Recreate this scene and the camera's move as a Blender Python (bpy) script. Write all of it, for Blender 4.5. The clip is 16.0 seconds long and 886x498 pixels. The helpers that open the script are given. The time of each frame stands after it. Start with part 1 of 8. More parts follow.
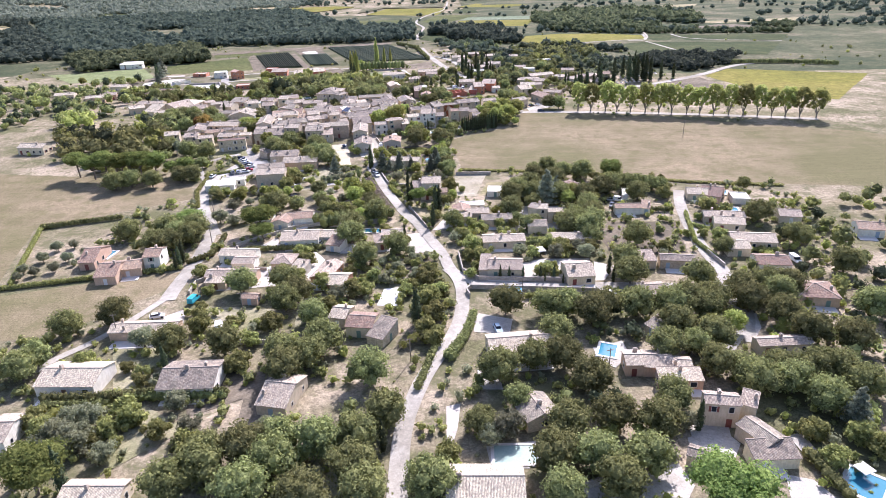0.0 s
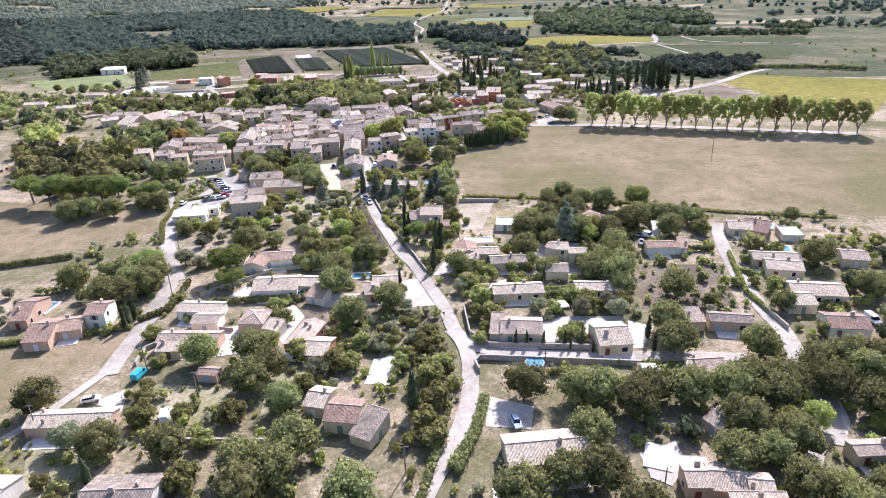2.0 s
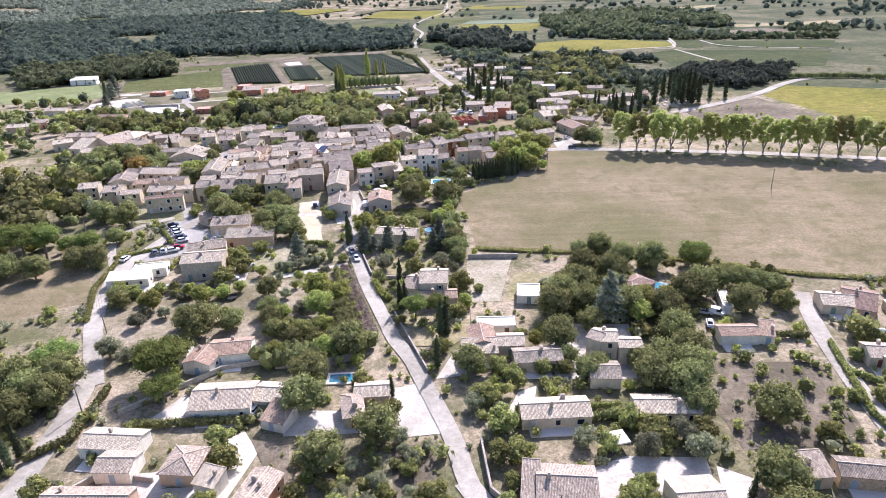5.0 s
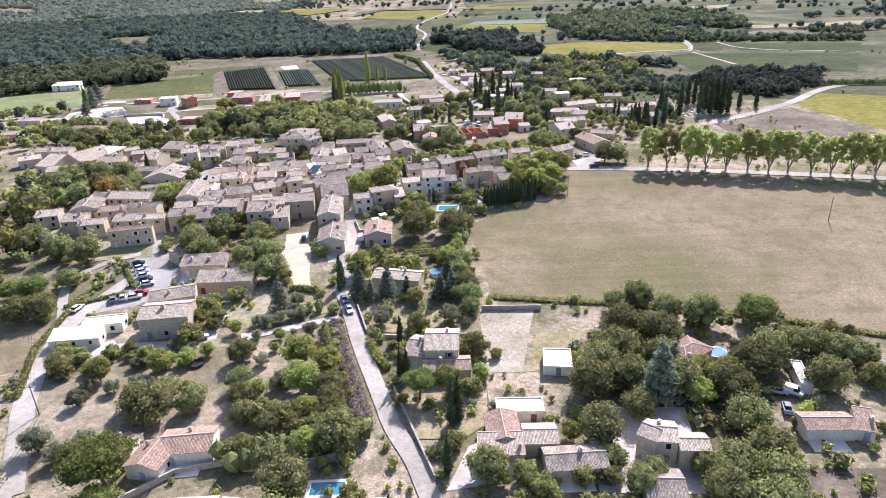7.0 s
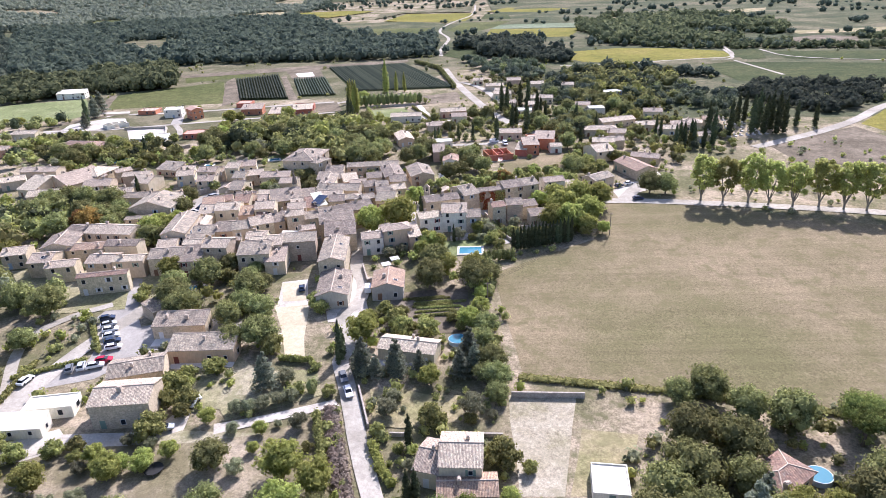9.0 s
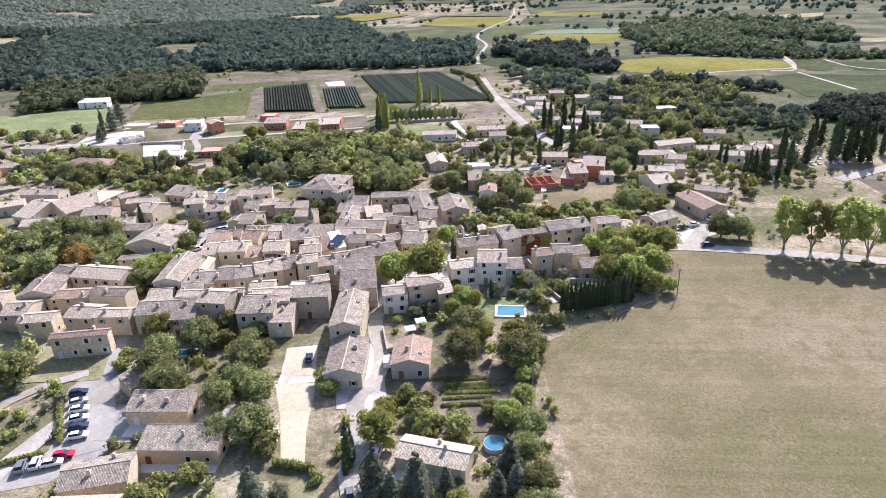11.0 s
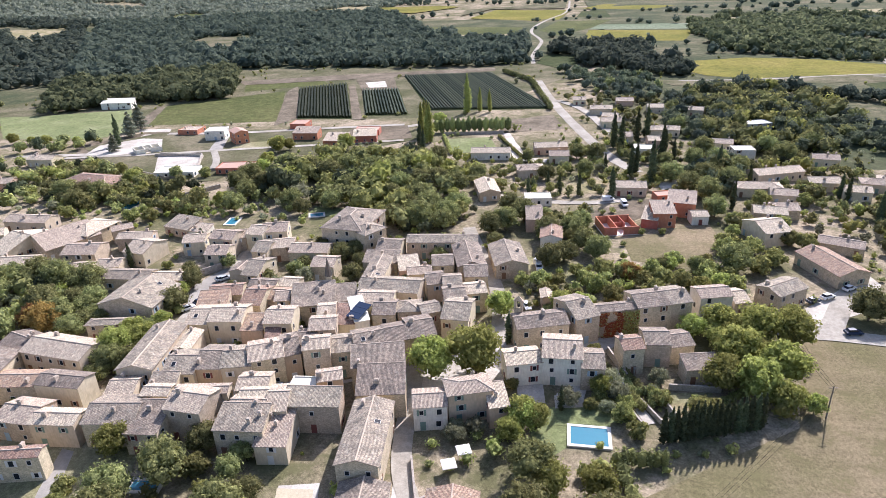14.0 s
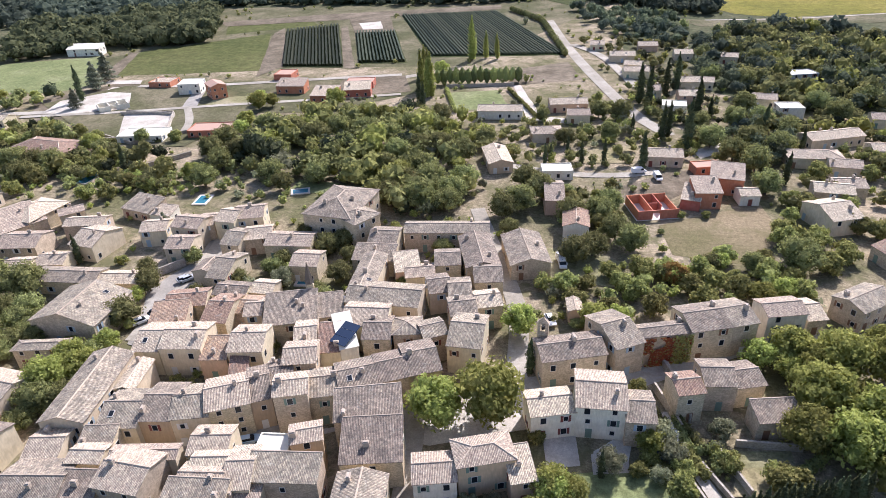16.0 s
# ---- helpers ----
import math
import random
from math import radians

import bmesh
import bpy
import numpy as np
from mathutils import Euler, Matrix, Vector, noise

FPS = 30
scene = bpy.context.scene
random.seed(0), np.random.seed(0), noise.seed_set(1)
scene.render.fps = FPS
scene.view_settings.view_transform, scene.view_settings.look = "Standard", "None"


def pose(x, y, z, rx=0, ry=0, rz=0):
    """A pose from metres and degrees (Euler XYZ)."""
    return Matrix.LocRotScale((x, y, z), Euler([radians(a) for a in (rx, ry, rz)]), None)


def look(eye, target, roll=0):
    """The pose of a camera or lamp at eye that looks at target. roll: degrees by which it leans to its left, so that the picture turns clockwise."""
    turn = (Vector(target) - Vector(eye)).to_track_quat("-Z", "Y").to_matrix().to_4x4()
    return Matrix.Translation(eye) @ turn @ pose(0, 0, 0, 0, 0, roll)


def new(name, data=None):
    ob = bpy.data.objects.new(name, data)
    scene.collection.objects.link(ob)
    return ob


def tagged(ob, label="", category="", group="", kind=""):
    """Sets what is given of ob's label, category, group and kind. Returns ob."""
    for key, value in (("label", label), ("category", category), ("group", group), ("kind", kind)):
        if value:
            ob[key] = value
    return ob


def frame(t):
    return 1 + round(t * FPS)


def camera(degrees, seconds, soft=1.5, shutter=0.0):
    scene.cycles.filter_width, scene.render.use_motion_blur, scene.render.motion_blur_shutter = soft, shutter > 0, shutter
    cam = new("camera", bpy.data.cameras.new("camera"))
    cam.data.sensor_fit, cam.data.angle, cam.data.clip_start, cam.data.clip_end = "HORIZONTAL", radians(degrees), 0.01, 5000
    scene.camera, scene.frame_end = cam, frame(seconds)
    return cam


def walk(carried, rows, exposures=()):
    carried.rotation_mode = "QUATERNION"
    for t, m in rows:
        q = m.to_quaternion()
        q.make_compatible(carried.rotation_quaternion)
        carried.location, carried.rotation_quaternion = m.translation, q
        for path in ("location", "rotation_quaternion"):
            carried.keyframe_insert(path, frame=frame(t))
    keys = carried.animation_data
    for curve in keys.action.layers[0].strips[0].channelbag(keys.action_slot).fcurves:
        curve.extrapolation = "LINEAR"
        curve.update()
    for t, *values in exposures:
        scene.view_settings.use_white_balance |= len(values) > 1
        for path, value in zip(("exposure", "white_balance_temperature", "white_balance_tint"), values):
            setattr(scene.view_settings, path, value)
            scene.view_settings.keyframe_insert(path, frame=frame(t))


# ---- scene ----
cam = camera(69.0, 16.0, soft=0.35)
METRES, EYE, TILT, LEAN, TURN = 303.0, 90.0, 0.0, 0.0, 0.0
ROWS = [
    (0.0, 0.0, 0.0, 0.0, -0.74, -23.81, 1.69),
    (0.5, -0.0002, 0.0336, -0.0005, -0.76, -23.84, 1.7),
    (1.0, -0.0006, 0.0666, -0.001, -0.78, -23.85, 1.71),
    (1.5, -0.001, 0.0999, -0.0013, -0.8, -23.86, 1.71),
    (2.0, -0.0012, 0.1334, -0.0014, -0.8, -23.86, 1.72),
    (2.5, -0.0017, 0.1664, -0.0013, -0.81, -23.87, 1.77),
    (3.0, -0.0027, 0.1988, -0.0016, -0.84, -23.85, 1.82),
    (3.5, -0.0032, 0.2314, -0.0026, -0.83, -23.79, 1.87),
    (4.0, -0.0032, 0.2638, -0.0035, -0.83, -23.79, 1.88),
    (6.5, -0.0072, 0.418, -0.0073, -0.84, -23.86, 1.93),
    (7.0, -0.0083, 0.449, -0.0074, -0.62, -23.87, 1.92),
    (7.5, -0.0083, 0.4804, -0.0072, -0.27, -23.85, 1.93),
    (8.0, -0.0077, 0.5118, -0.0065, 0.19, -23.84, 1.94),
    (8.5, -0.0074, 0.5431, -0.0058, 0.71, -23.79, 1.96),
    (9.0, -0.008, 0.5742, -0.0046, 1.37, -23.73, 1.95),
    (11.5, -0.0175, 0.7265, 0.0016, 5.26, -23.47, 1.95),
    (12.0, -0.0209, 0.7565, 0.0016, 6.01, -23.43, 1.93),
    (12.5, -0.0248, 0.7869, 0.0013, 6.75, -23.39, 1.93),
    (13.0, -0.029, 0.8168, 0.0012, 7.5, -23.39, 1.93),
    (13.5, -0.0338, 0.8464, 0.0014, 8.21, -23.43, 1.91),
    (14.0, -0.0387, 0.8761, 0.0007, 8.63, -24.12, 1.97),
    (14.5, -0.0439, 0.9056, 0.0004, 8.71, -24.94, 2.01),
    (15.0, -0.0495, 0.9355, -0.0005, 8.67, -26.03, 2.05),
    (15.5, -0.0547, 0.9657, -0.0008, 8.64, -27.66, 2.14),
    (16.0, -0.0604, 0.9958, -0.0012, 8.59, -29.6, 2.2),
]
walk(cam, [(t, pose(0, 0, EYE, TILT, LEAN, TURN) @ pose(METRES * x, METRES * y, METRES * z, 90 + pitch, roll, yaw)) for t, x, y, z, yaw, pitch, roll in ROWS], exposures=((0.0, 0.90, 5760, 25), (4.0, 0.83, 5780, 25), (9.0, 0.81, 5800, 24), (12.5, 0.72, 5860, 22), (16.0, 0.61, 5960, 21)))


# ---- world, sun, exposure ----
SUN_ELEVATION, SUN_AZIMUTH = 40.0, 23.0      # degrees; azimuth from +y towards +x
world = bpy.data.worlds.new("sky")
scene.world = world
world.use_nodes = True
wn = world.node_tree
wn.nodes.clear()
sky = wn.nodes.new("ShaderNodeTexSky")
sky.sky_type, sky.sun_disc = "NISHITA", False
sky.sun_elevation, sky.sun_rotation = radians(SUN_ELEVATION), radians(SUN_AZIMUTH)
sky.air_density, sky.dust_density, sky.altitude = 1.0, 2.0, 150
sky_bg = wn.nodes.new("ShaderNodeBackground")
sky_bg.inputs["Strength"].default_value = 0.13
sky_out = wn.nodes.new("ShaderNodeOutputWorld")
wn.links.new(sky.outputs[0], sky_bg.inputs[0])
wn.links.new(sky_bg.outputs[0], sky_out.inputs[0])
sun = new("sun", bpy.data.lights.new("sun", "SUN"))
sun.data.energy, sun.data.angle, sun.data.color = 5.0, radians(0.5), (1.0, 0.965, 0.91)
sun.matrix_world = look((0, 0, 300), (-math.sin(radians(SUN_AZIMUTH)) * 300, -math.cos(radians(SUN_AZIMUTH)) * 300,
                                      300 - 300 * math.tan(radians(SUN_ELEVATION))))


# ---- materials ----
class Mat:
    """A small builder of node materials."""

    def __init__(self, name, rough=0.9):
        self.m = bpy.data.materials.new(name)
        self.m.use_nodes = True
        self.t = self.m.node_tree
        self.b = self.t.nodes["Principled BSDF"]
        self.b.inputs["Roughness"].default_value = rough
        self.b.inputs["Specular IOR Level"].default_value = 0.25

    def node(self, kind, **inputs):
        n = self.t.nodes.new(kind)
        for k, v in inputs.items():
            n.inputs[k.replace("_", " ")].default_value = v
        return n

    def link(self, a, b):
        self.t.links.new(a, b)
        return self

    def coords(self, which="Object"):
        if which == "World":
            return self.node("ShaderNodeNewGeometry").outputs["Position"]
        return self.node("ShaderNodeTexCoord").outputs[which]

    def noise(self, scale, detail=3.0, where="World", rough=0.6, stretch=None, turn=0.0):
        v = self.coords(where)
        if stretch or turn:
            mp = self.node("ShaderNodeMapping")
            mp.inputs["Scale"].default_value = stretch or (1, 1, 1)
            mp.inputs["Rotation"].default_value = (0, 0, radians(turn))
            self.link(v, mp.inputs[0])
            v = mp.outputs[0]
        n = self.node("ShaderNodeTexNoise", Scale=scale, Detail=detail, Roughness=rough)
        self.link(v, n.inputs["Vector"])
        return n.outputs["Fac"]

    def crisp(self, fac, low=0.36, high=0.64):
        """Stretch a noise to the full 0..1."""
        n = self.node("ShaderNodeMapRange")
        n.inputs[1].default_value, n.inputs[2].default_value = low, high
        self.link(fac, n.inputs[0])
        return n.outputs[0]

    def ramp(self, fac, *stops):
        r = self.node("ShaderNodeValToRGB")
        e = r.color_ramp.elements
        while len(e) < len(stops):
            e.new(0.5)
        for s, (p, c) in zip(e, stops):
            s.position, s.color = p, (*c, 1)
        self.link(fac, r.inputs[0])
        return r.outputs[0]

    def mix(self, a, b, fac, mode="MIX"):
        n = self.node("ShaderNodeMix")
        n.data_type, n.blend_type = "RGBA", mode
        for sock, v in ((n.inputs[6], a), (n.inputs[7], b), (n.inputs[0], fac)):
            if isinstance(v, (int, float)):
                sock.default_value = v
            elif isinstance(v, tuple):
                sock.default_value = (*v, 1)
            else:
                self.link(v, sock)
        return n.outputs[2]

    def maths(self, op, a, b=0.5):
        n = self.node("ShaderNodeMath")
        n.operation = op
        for sock, v in ((n.inputs[0], a), (n.inputs[1], b)):
            if isinstance(v, (int, float)):
                sock.default_value = v
            else:
                self.link(v, sock)
        return n.outputs[0]

    def tint(self, color, fac, amount=0.35, hue=0.0):
        """Vary the value (and hue) of a colour by a 0..1 signal."""
        h = self.node("ShaderNodeHueSaturation")
        self.link(color, h.inputs["Color"])
        self.link(self.maths("ADD", self.maths("MULTIPLY", fac, amount * 2), 1 - amount), h.inputs["Value"])
        if hue:
            self.link(self.maths("ADD", self.maths("MULTIPLY", fac, hue * 2), 0.5 - hue), h.inputs["Hue"])
        return h.outputs[0]

    def object_random(self):
        return self.node("ShaderNodeObjectInfo").outputs["Random"]

    def island_random(self):
        return self.node("ShaderNodeNewGeometry").outputs["Random Per Island"]

    def done(self, color, height=None, strength=0.3, distance=0.05):
        if isinstance(color, tuple):
            self.b.inputs["Base Color"].default_value = (*color, 1)
        else:
            self.link(color, self.b.inputs["Base Color"])
        if height is not None:
            bp = self.node("ShaderNodeBump", Strength=strength, Distance=distance)
            self.link(height, bp.inputs["Height"])
            self.link(bp.outputs[0], self.b.inputs["Normal"])
        return self.m


def soil_material(name, colors, fine=1.2, coarse=0.03, stripe=None, turn=0.0, bite=1.0):
    """Ground cover: two scales of noise, and faint drill lines where stripe (metres) is given."""
    m = Mat(name, 1.0)
    m.b.inputs["Specular IOR Level"].default_value = 0.04
    big = m.noise(coarse, 5, rough=0.65)
    small = m.noise(fine, 6, rough=0.8)
    c = m.ramp(big, (0.38, colors[0]), (0.5, colors[1]), (0.62, colors[2]))
    c = m.tint(c, m.crisp(small), 0.30 * bite)
    c = m.tint(c, m.crisp(m.noise(fine * 3.1, 3, rough=0.8), 0.4, 0.6), 0.16 * bite)
    c = m.mix(c, colors[0], m.maths("MULTIPLY", m.crisp(m.noise(0.16, 5, rough=0.7), 0.5, 0.62), 0.65 * bite))
    if stripe:
        c = m.tint(c, m.crisp(m.noise(1.0 / stripe, 2, stretch=(0.03, 1, 1), turn=turn)), 0.05)
        c = m.tint(c, m.noise(0.25 / stripe, 2, stretch=(0.04, 1, 1), turn=turn), 0.10)
    return m.done(c, small, 0.6, 0.2)


def wall_material(name, a, b, stones=False):
    m = Mat(name, 0.92)
    c = m.mix(a, b, m.ramp(m.noise(0.7, 4), (0.35, (0, 0, 0)), (0.65, (1, 1, 1))))
    h = m.noise(9, 4)
    if stones:
        v = m.node("ShaderNodeTexVoronoi", Scale=3.4)
        mp = m.node("ShaderNodeMapping")
        mp.inputs["Scale"].default_value = (1, 1, 1.9)
        m.link(m.coords("World"), mp.inputs[0])
        m.link(mp.outputs[0], v.inputs["Vector"])
        sep = m.node("ShaderNodeSeparateColor")
        m.link(v.outputs["Color"], sep.inputs[0])
        c = m.tint(c, sep.outputs[0], 0.2)
        h = v.outputs["Distance"]
    c = m.tint(c, m.noise(3.0, 4, stretch=(1, 1, 0.25)), 0.25)
    c = m.tint(c, m.object_random(), 0.10, 0.012)
    return m.done(c, h, 0.35, 0.05)


def tile_material(name, a, b, dark, lichen=0.5):
    """Canal tiles: courses down the slope (u along the eave, v up the slope, in metres), pale and lichened."""
    m = Mat(name, 0.9)
    uv = m.coords("UV")
    mp = m.node("ShaderNodeMapping")
    mp.inputs["Scale"].default_value = (4.2, 2.4, 1)
    m.link(uv, mp.inputs[0])
    cell = m.node("ShaderNodeTexVoronoi", Scale=1.0, Randomness=0.5)
    m.link(mp.outputs[0], cell.inputs["Vector"])
    sep = m.node("ShaderNodeSeparateColor")
    m.link(cell.outputs["Color"], sep.inputs[0])
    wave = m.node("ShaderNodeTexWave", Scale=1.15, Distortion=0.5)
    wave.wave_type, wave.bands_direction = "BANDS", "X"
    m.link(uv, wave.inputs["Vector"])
    c = m.mix(a, b, sep.outputs[0])
    c = m.tint(c, sep.outputs[1], 0.36, 0.012)
    blot = m.ramp(m.noise(0.4, 7, rough=0.8), (0.44, (0, 0, 0)), (0.62, (1, 1, 1)))
    c = m.mix(c, dark, m.maths("MULTIPLY", blot, lichen))
    c = m.mix(c, (0.46, 0.43, 0.36), m.maths("MULTIPLY", m.crisp(m.noise(0.9, 5, rough=0.8), 0.54, 0.66), 0.5))
    c = m.tint(c, m.crisp(m.noise(3.4, 6, "World", 0.9)), 0.38)
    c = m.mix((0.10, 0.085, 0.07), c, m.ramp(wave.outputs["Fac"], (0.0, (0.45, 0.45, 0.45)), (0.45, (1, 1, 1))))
    c = m.tint(c, m.object_random(), 0.20, 0.010)
    return m.done(c, wave.outputs["Fac"], 0.55, 0.08)


def leaf_material(name, a, b, sheen=0.5, mottle=0.0):
    m = Mat(name, 1.0)
    m.b.inputs["Specular IOR Level"].default_value = 0.05
    c = m.mix(a, b, m.island_random())
    c = m.tint(c, m.object_random(), 0.34, 0.022)
    if mottle:
        fine = m.noise(mottle, 4, rough=0.8)
        c = m.tint(c, m.crisp(fine, 0.3, 0.7), 0.32)
        bp = m.node("ShaderNodeBump", Strength=1.0, Distance=0.7 / mottle)
        m.link(fine, bp.inputs["Height"])
        m.link(bp.outputs[0], m.b.inputs["Normal"])
    m.link(c, m.b.inputs["Base Color"])
    tr = m.node("ShaderNodeBsdfTranslucent")
    m.link(c, tr.inputs[0])
    mx = m.node("ShaderNodeMixShader", Fac=sheen)
    m.link(m.b.outputs[0], mx.inputs[1]).link(tr.outputs[0], mx.inputs[2])
    m.link(mx.outputs[0], m.t.nodes["Material Output"].inputs[0])
    return m.m


def plain(name, color, rough=0.6, metal=0.0, vary=0.12):
    m = Mat(name, rough)
    m.b.inputs["Metallic"].default_value = metal
    base = m.mix(color, color, 0.5)
    return m.done(m.tint(m.tint(base, m.noise(2.0, 4), vary), m.object_random(), vary * 0.5))


GROUND = soil_material("dry_ground", ((0.130, 0.124, 0.062), (0.235, 0.196, 0.125), (0.36, 0.292, 0.205)), 0.8, 0.03, None, 0, 1.3)
SOIL = {
    "stubble": soil_material("stubble", ((0.150, 0.134, 0.066), (0.205, 0.166, 0.097), (0.272, 0.213, 0.134)), 1.4, 0.012, 2.0, 8, 1.05),
    "ochrefield": soil_material("yellowing_vines", ((0.14, 0.135, 0.03), (0.18, 0.165, 0.035), (0.22, 0.185, 0.05)), 0.25, 0.01, 3.0, 75),
    "leafgreen": soil_material("green_crop", ((0.072, 0.084, 0.030), (0.094, 0.102, 0.037), (0.120, 0.120, 0.048)), 0.25, 0.01, 2.5, 80),
    "bare": soil_material("bare_soil", ((0.125, 0.104, 0.072), (0.170, 0.140, 0.100), (0.222, 0.182, 0.132)), 0.6, 0.05),
    "orchard": soil_material("orchard_floor", ((0.18, 0.155, 0.09), (0.27, 0.225, 0.15), (0.35, 0.29, 0.21)), 0.7, 0.06),
    "weedy": soil_material("weedy_fallow", ((0.088, 0.090, 0.044), (0.135, 0.124, 0.072), (0.200, 0.172, 0.112)), 0.5, 0.04),
    "scrub": soil_material("olive_scrub", ((0.058, 0.070, 0.036), (0.095, 0.098, 0.052), (0.165, 0.145, 0.088)), 0.3, 0.012),
    "cover": soil_material("pale_sheeting", ((0.62, 0.60, 0.56), (0.66, 0.64, 0.60), (0.70, 0.68, 0.64)), 1.5, 0.2),
    "palecrop": soil_material("pale_green_crop", ((0.14, 0.17, 0.10), (0.17, 0.20, 0.125), (0.20, 0.22, 0.145)), 0.25, 0.01, 2.5, 80),
    "vines": soil_material("far_vine_plots", ((0.042, 0.056, 0.022), (0.058, 0.07, 0.028), (0.08, 0.086, 0.036)), 0.3, 0.015, 3.0, 60),
    "lawn": soil_material("lawn", ((0.155, 0.178, 0.078), (0.195, 0.215, 0.095), (0.235, 0.245, 0.125)), 0.5, 0.04),
    "straw": soil_material("dry_meadow", ((0.22, 0.20, 0.10), (0.29, 0.245, 0.14), (0.36, 0.295, 0.19)), 0.5, 0.06),
    "drygrass": soil_material("mown_grass", ((0.20, 0.19, 0.095), (0.29, 0.26, 0.155), (0.37, 0.325, 0.225)), 0.9, 0.08, None, 0, 1.1),
    "gravel": soil_material("pale_gravel", ((0.41, 0.368, 0.305), (0.50, 0.455, 0.385), (0.58, 0.535, 0.46)), 1.5, 0.12, None, 0, 0.55),
    "sand": soil_material("sand", ((0.46, 0.395, 0.27), (0.50, 0.43, 0.30), (0.54, 0.465, 0.335)), 0.8, 0.1, None, 0, 0.35),
    "palegrass": soil_material("pale_mown_grass", ((0.27, 0.24, 0.155), (0.35, 0.305, 0.22), (0.42, 0.37, 0.28)), 0.9, 0.08),
    "asphalt": soil_material("car_park_asphalt", ((0.27, 0.25, 0.218), (0.33, 0.305, 0.265), (0.38, 0.352, 0.308)), 0.7, 0.06, None, 0, 0.35),
}
ROAD = soil_material("road_surface", ((0.305, 0.275, 0.222), (0.375, 0.340, 0.280), (0.44, 0.40, 0.335)), 0.8, 0.05, None, 0, 0.45)
WALL = {
    "white": wall_material("white_render", (0.780, 0.735, 0.616), (0.680, 0.627, 0.502)),
    "cream": wall_material("cream_render", (0.660, 0.559, 0.396), (0.560, 0.465, 0.321)),
    "pink": wall_material("pink_render", (0.600, 0.421, 0.290), (0.520, 0.372, 0.255)),
    "ochre": wall_material("ochre_render", (0.520, 0.395, 0.245), (0.455, 0.355, 0.235)),
    "render": wall_material("raw_render", (0.420, 0.372, 0.299), (0.480, 0.431, 0.343)),
    "stone": wall_material("rubble_stone", (0.570, 0.465, 0.326), (0.450, 0.367, 0.255), True),
    "brick": wall_material("orange_render", (0.500, 0.265, 0.141), (0.420, 0.235, 0.132)),
    "rawbrick": wall_material("raw_hollow_brick", (0.430, 0.150, 0.090), (0.490, 0.200, 0.130)),
    "grey": wall_material("blue_grey_render", (0.330, 0.353, 0.352), (0.380, 0.402, 0.387)),
}
TILE = {
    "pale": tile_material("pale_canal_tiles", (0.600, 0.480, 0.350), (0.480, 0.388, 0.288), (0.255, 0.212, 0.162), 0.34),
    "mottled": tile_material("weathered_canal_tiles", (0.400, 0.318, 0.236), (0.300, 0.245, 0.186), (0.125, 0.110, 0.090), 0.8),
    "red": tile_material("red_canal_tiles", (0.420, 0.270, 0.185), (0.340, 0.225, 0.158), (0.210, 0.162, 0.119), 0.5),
    "white": plain("pale_membrane", (0.700, 0.657, 0.546), 0.8),
    "rawbrick": plain("bare_brick_slab", (0.460, 0.300, 0.225), 0.9),
}
RIDGE = plain("mortared_ridge_tiles", (0.45, 0.36, 0.275), 0.9, 0, 0.35)
LEAF = {
    "oak": leaf_material("holm_oak_leaves", (0.138, 0.146, 0.060), (0.385, 0.383, 0.148), 0.38, 2.0),
    "light": leaf_material("bright_leaves", (0.255, 0.28, 0.075), (0.47, 0.475, 0.150), 0.5, 2.0),
    "olive": leaf_material("olive_leaves", (0.20, 0.208, 0.125), (0.38, 0.375, 0.225), 0.5, 2.6),
    "cypress": leaf_material("cypress_leaves", (0.055, 0.07, 0.038), (0.13, 0.145, 0.07), 0.25),
    "pine": leaf_material("stone_pine_needles", (0.145, 0.19, 0.052), (0.305, 0.345, 0.105), 0.45, 2.2),
    "bush": leaf_material("shrub_leaves", (0.18, 0.19, 0.066), (0.46, 0.445, 0.160), 0.42, 2.4),
    "fir": leaf_material("cedar_needles", (0.18, 0.205, 0.145), (0.36, 0.375, 0.26), 0.45, 2.2),
    "plane": leaf_material("plane_tree_leaves", (0.30, 0.32, 0.10), (0.52, 0.515, 0.185), 0.6, 1.8),
    # bluish for distance haze and dark for cloud shade, both put into the colour
    "far": leaf_material("woodland_leaves", (0.066, 0.084, 0.064), (0.125, 0.140, 0.096), 0.42),
    "wood": leaf_material("pine_wood_leaves", (0.088, 0.108, 0.066), (0.205, 0.222, 0.128), 0.42, 2.0),
    # lighter copy of the far leaves: sunlight outside the cloud shade, as colour
    "lit": leaf_material("wood_edge_leaves", (0.090, 0.108, 0.058), (0.20, 0.213, 0.105), 0.42),
    # hillside scrub: distance haze is put into this paler, greyer leaf colour
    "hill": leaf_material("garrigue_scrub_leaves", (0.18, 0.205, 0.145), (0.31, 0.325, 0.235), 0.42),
    "dark": leaf_material("shaded_wood_leaves", (0.048, 0.060, 0.034), (0.115, 0.125, 0.066), 0.25, 1.5),
    "rust": leaf_material("rusty_autumn_leaves", (0.27, 0.16, 0.055), (0.44, 0.29, 0.10), 0.45, 2.0),
    "dry": leaf_material("dry_brown_scrub", (0.19, 0.148, 0.118), (0.32, 0.255, 0.205), 0.3, 2.5),
    "creeper": leaf_material("red_creeper_leaves", (0.19, 0.035, 0.03), (0.33, 0.10, 0.05), 0.3),
}
BARK = plain("bark", (0.16, 0.125, 0.095), 0.95, 0, 0.3)
PALEBARK = plain("plane_bark", (0.22, 0.195, 0.155), 0.9, 0, 0.3)
GLASS = plain("window_glass", (0.02, 0.024, 0.03), 0.08, 0, 0.0)
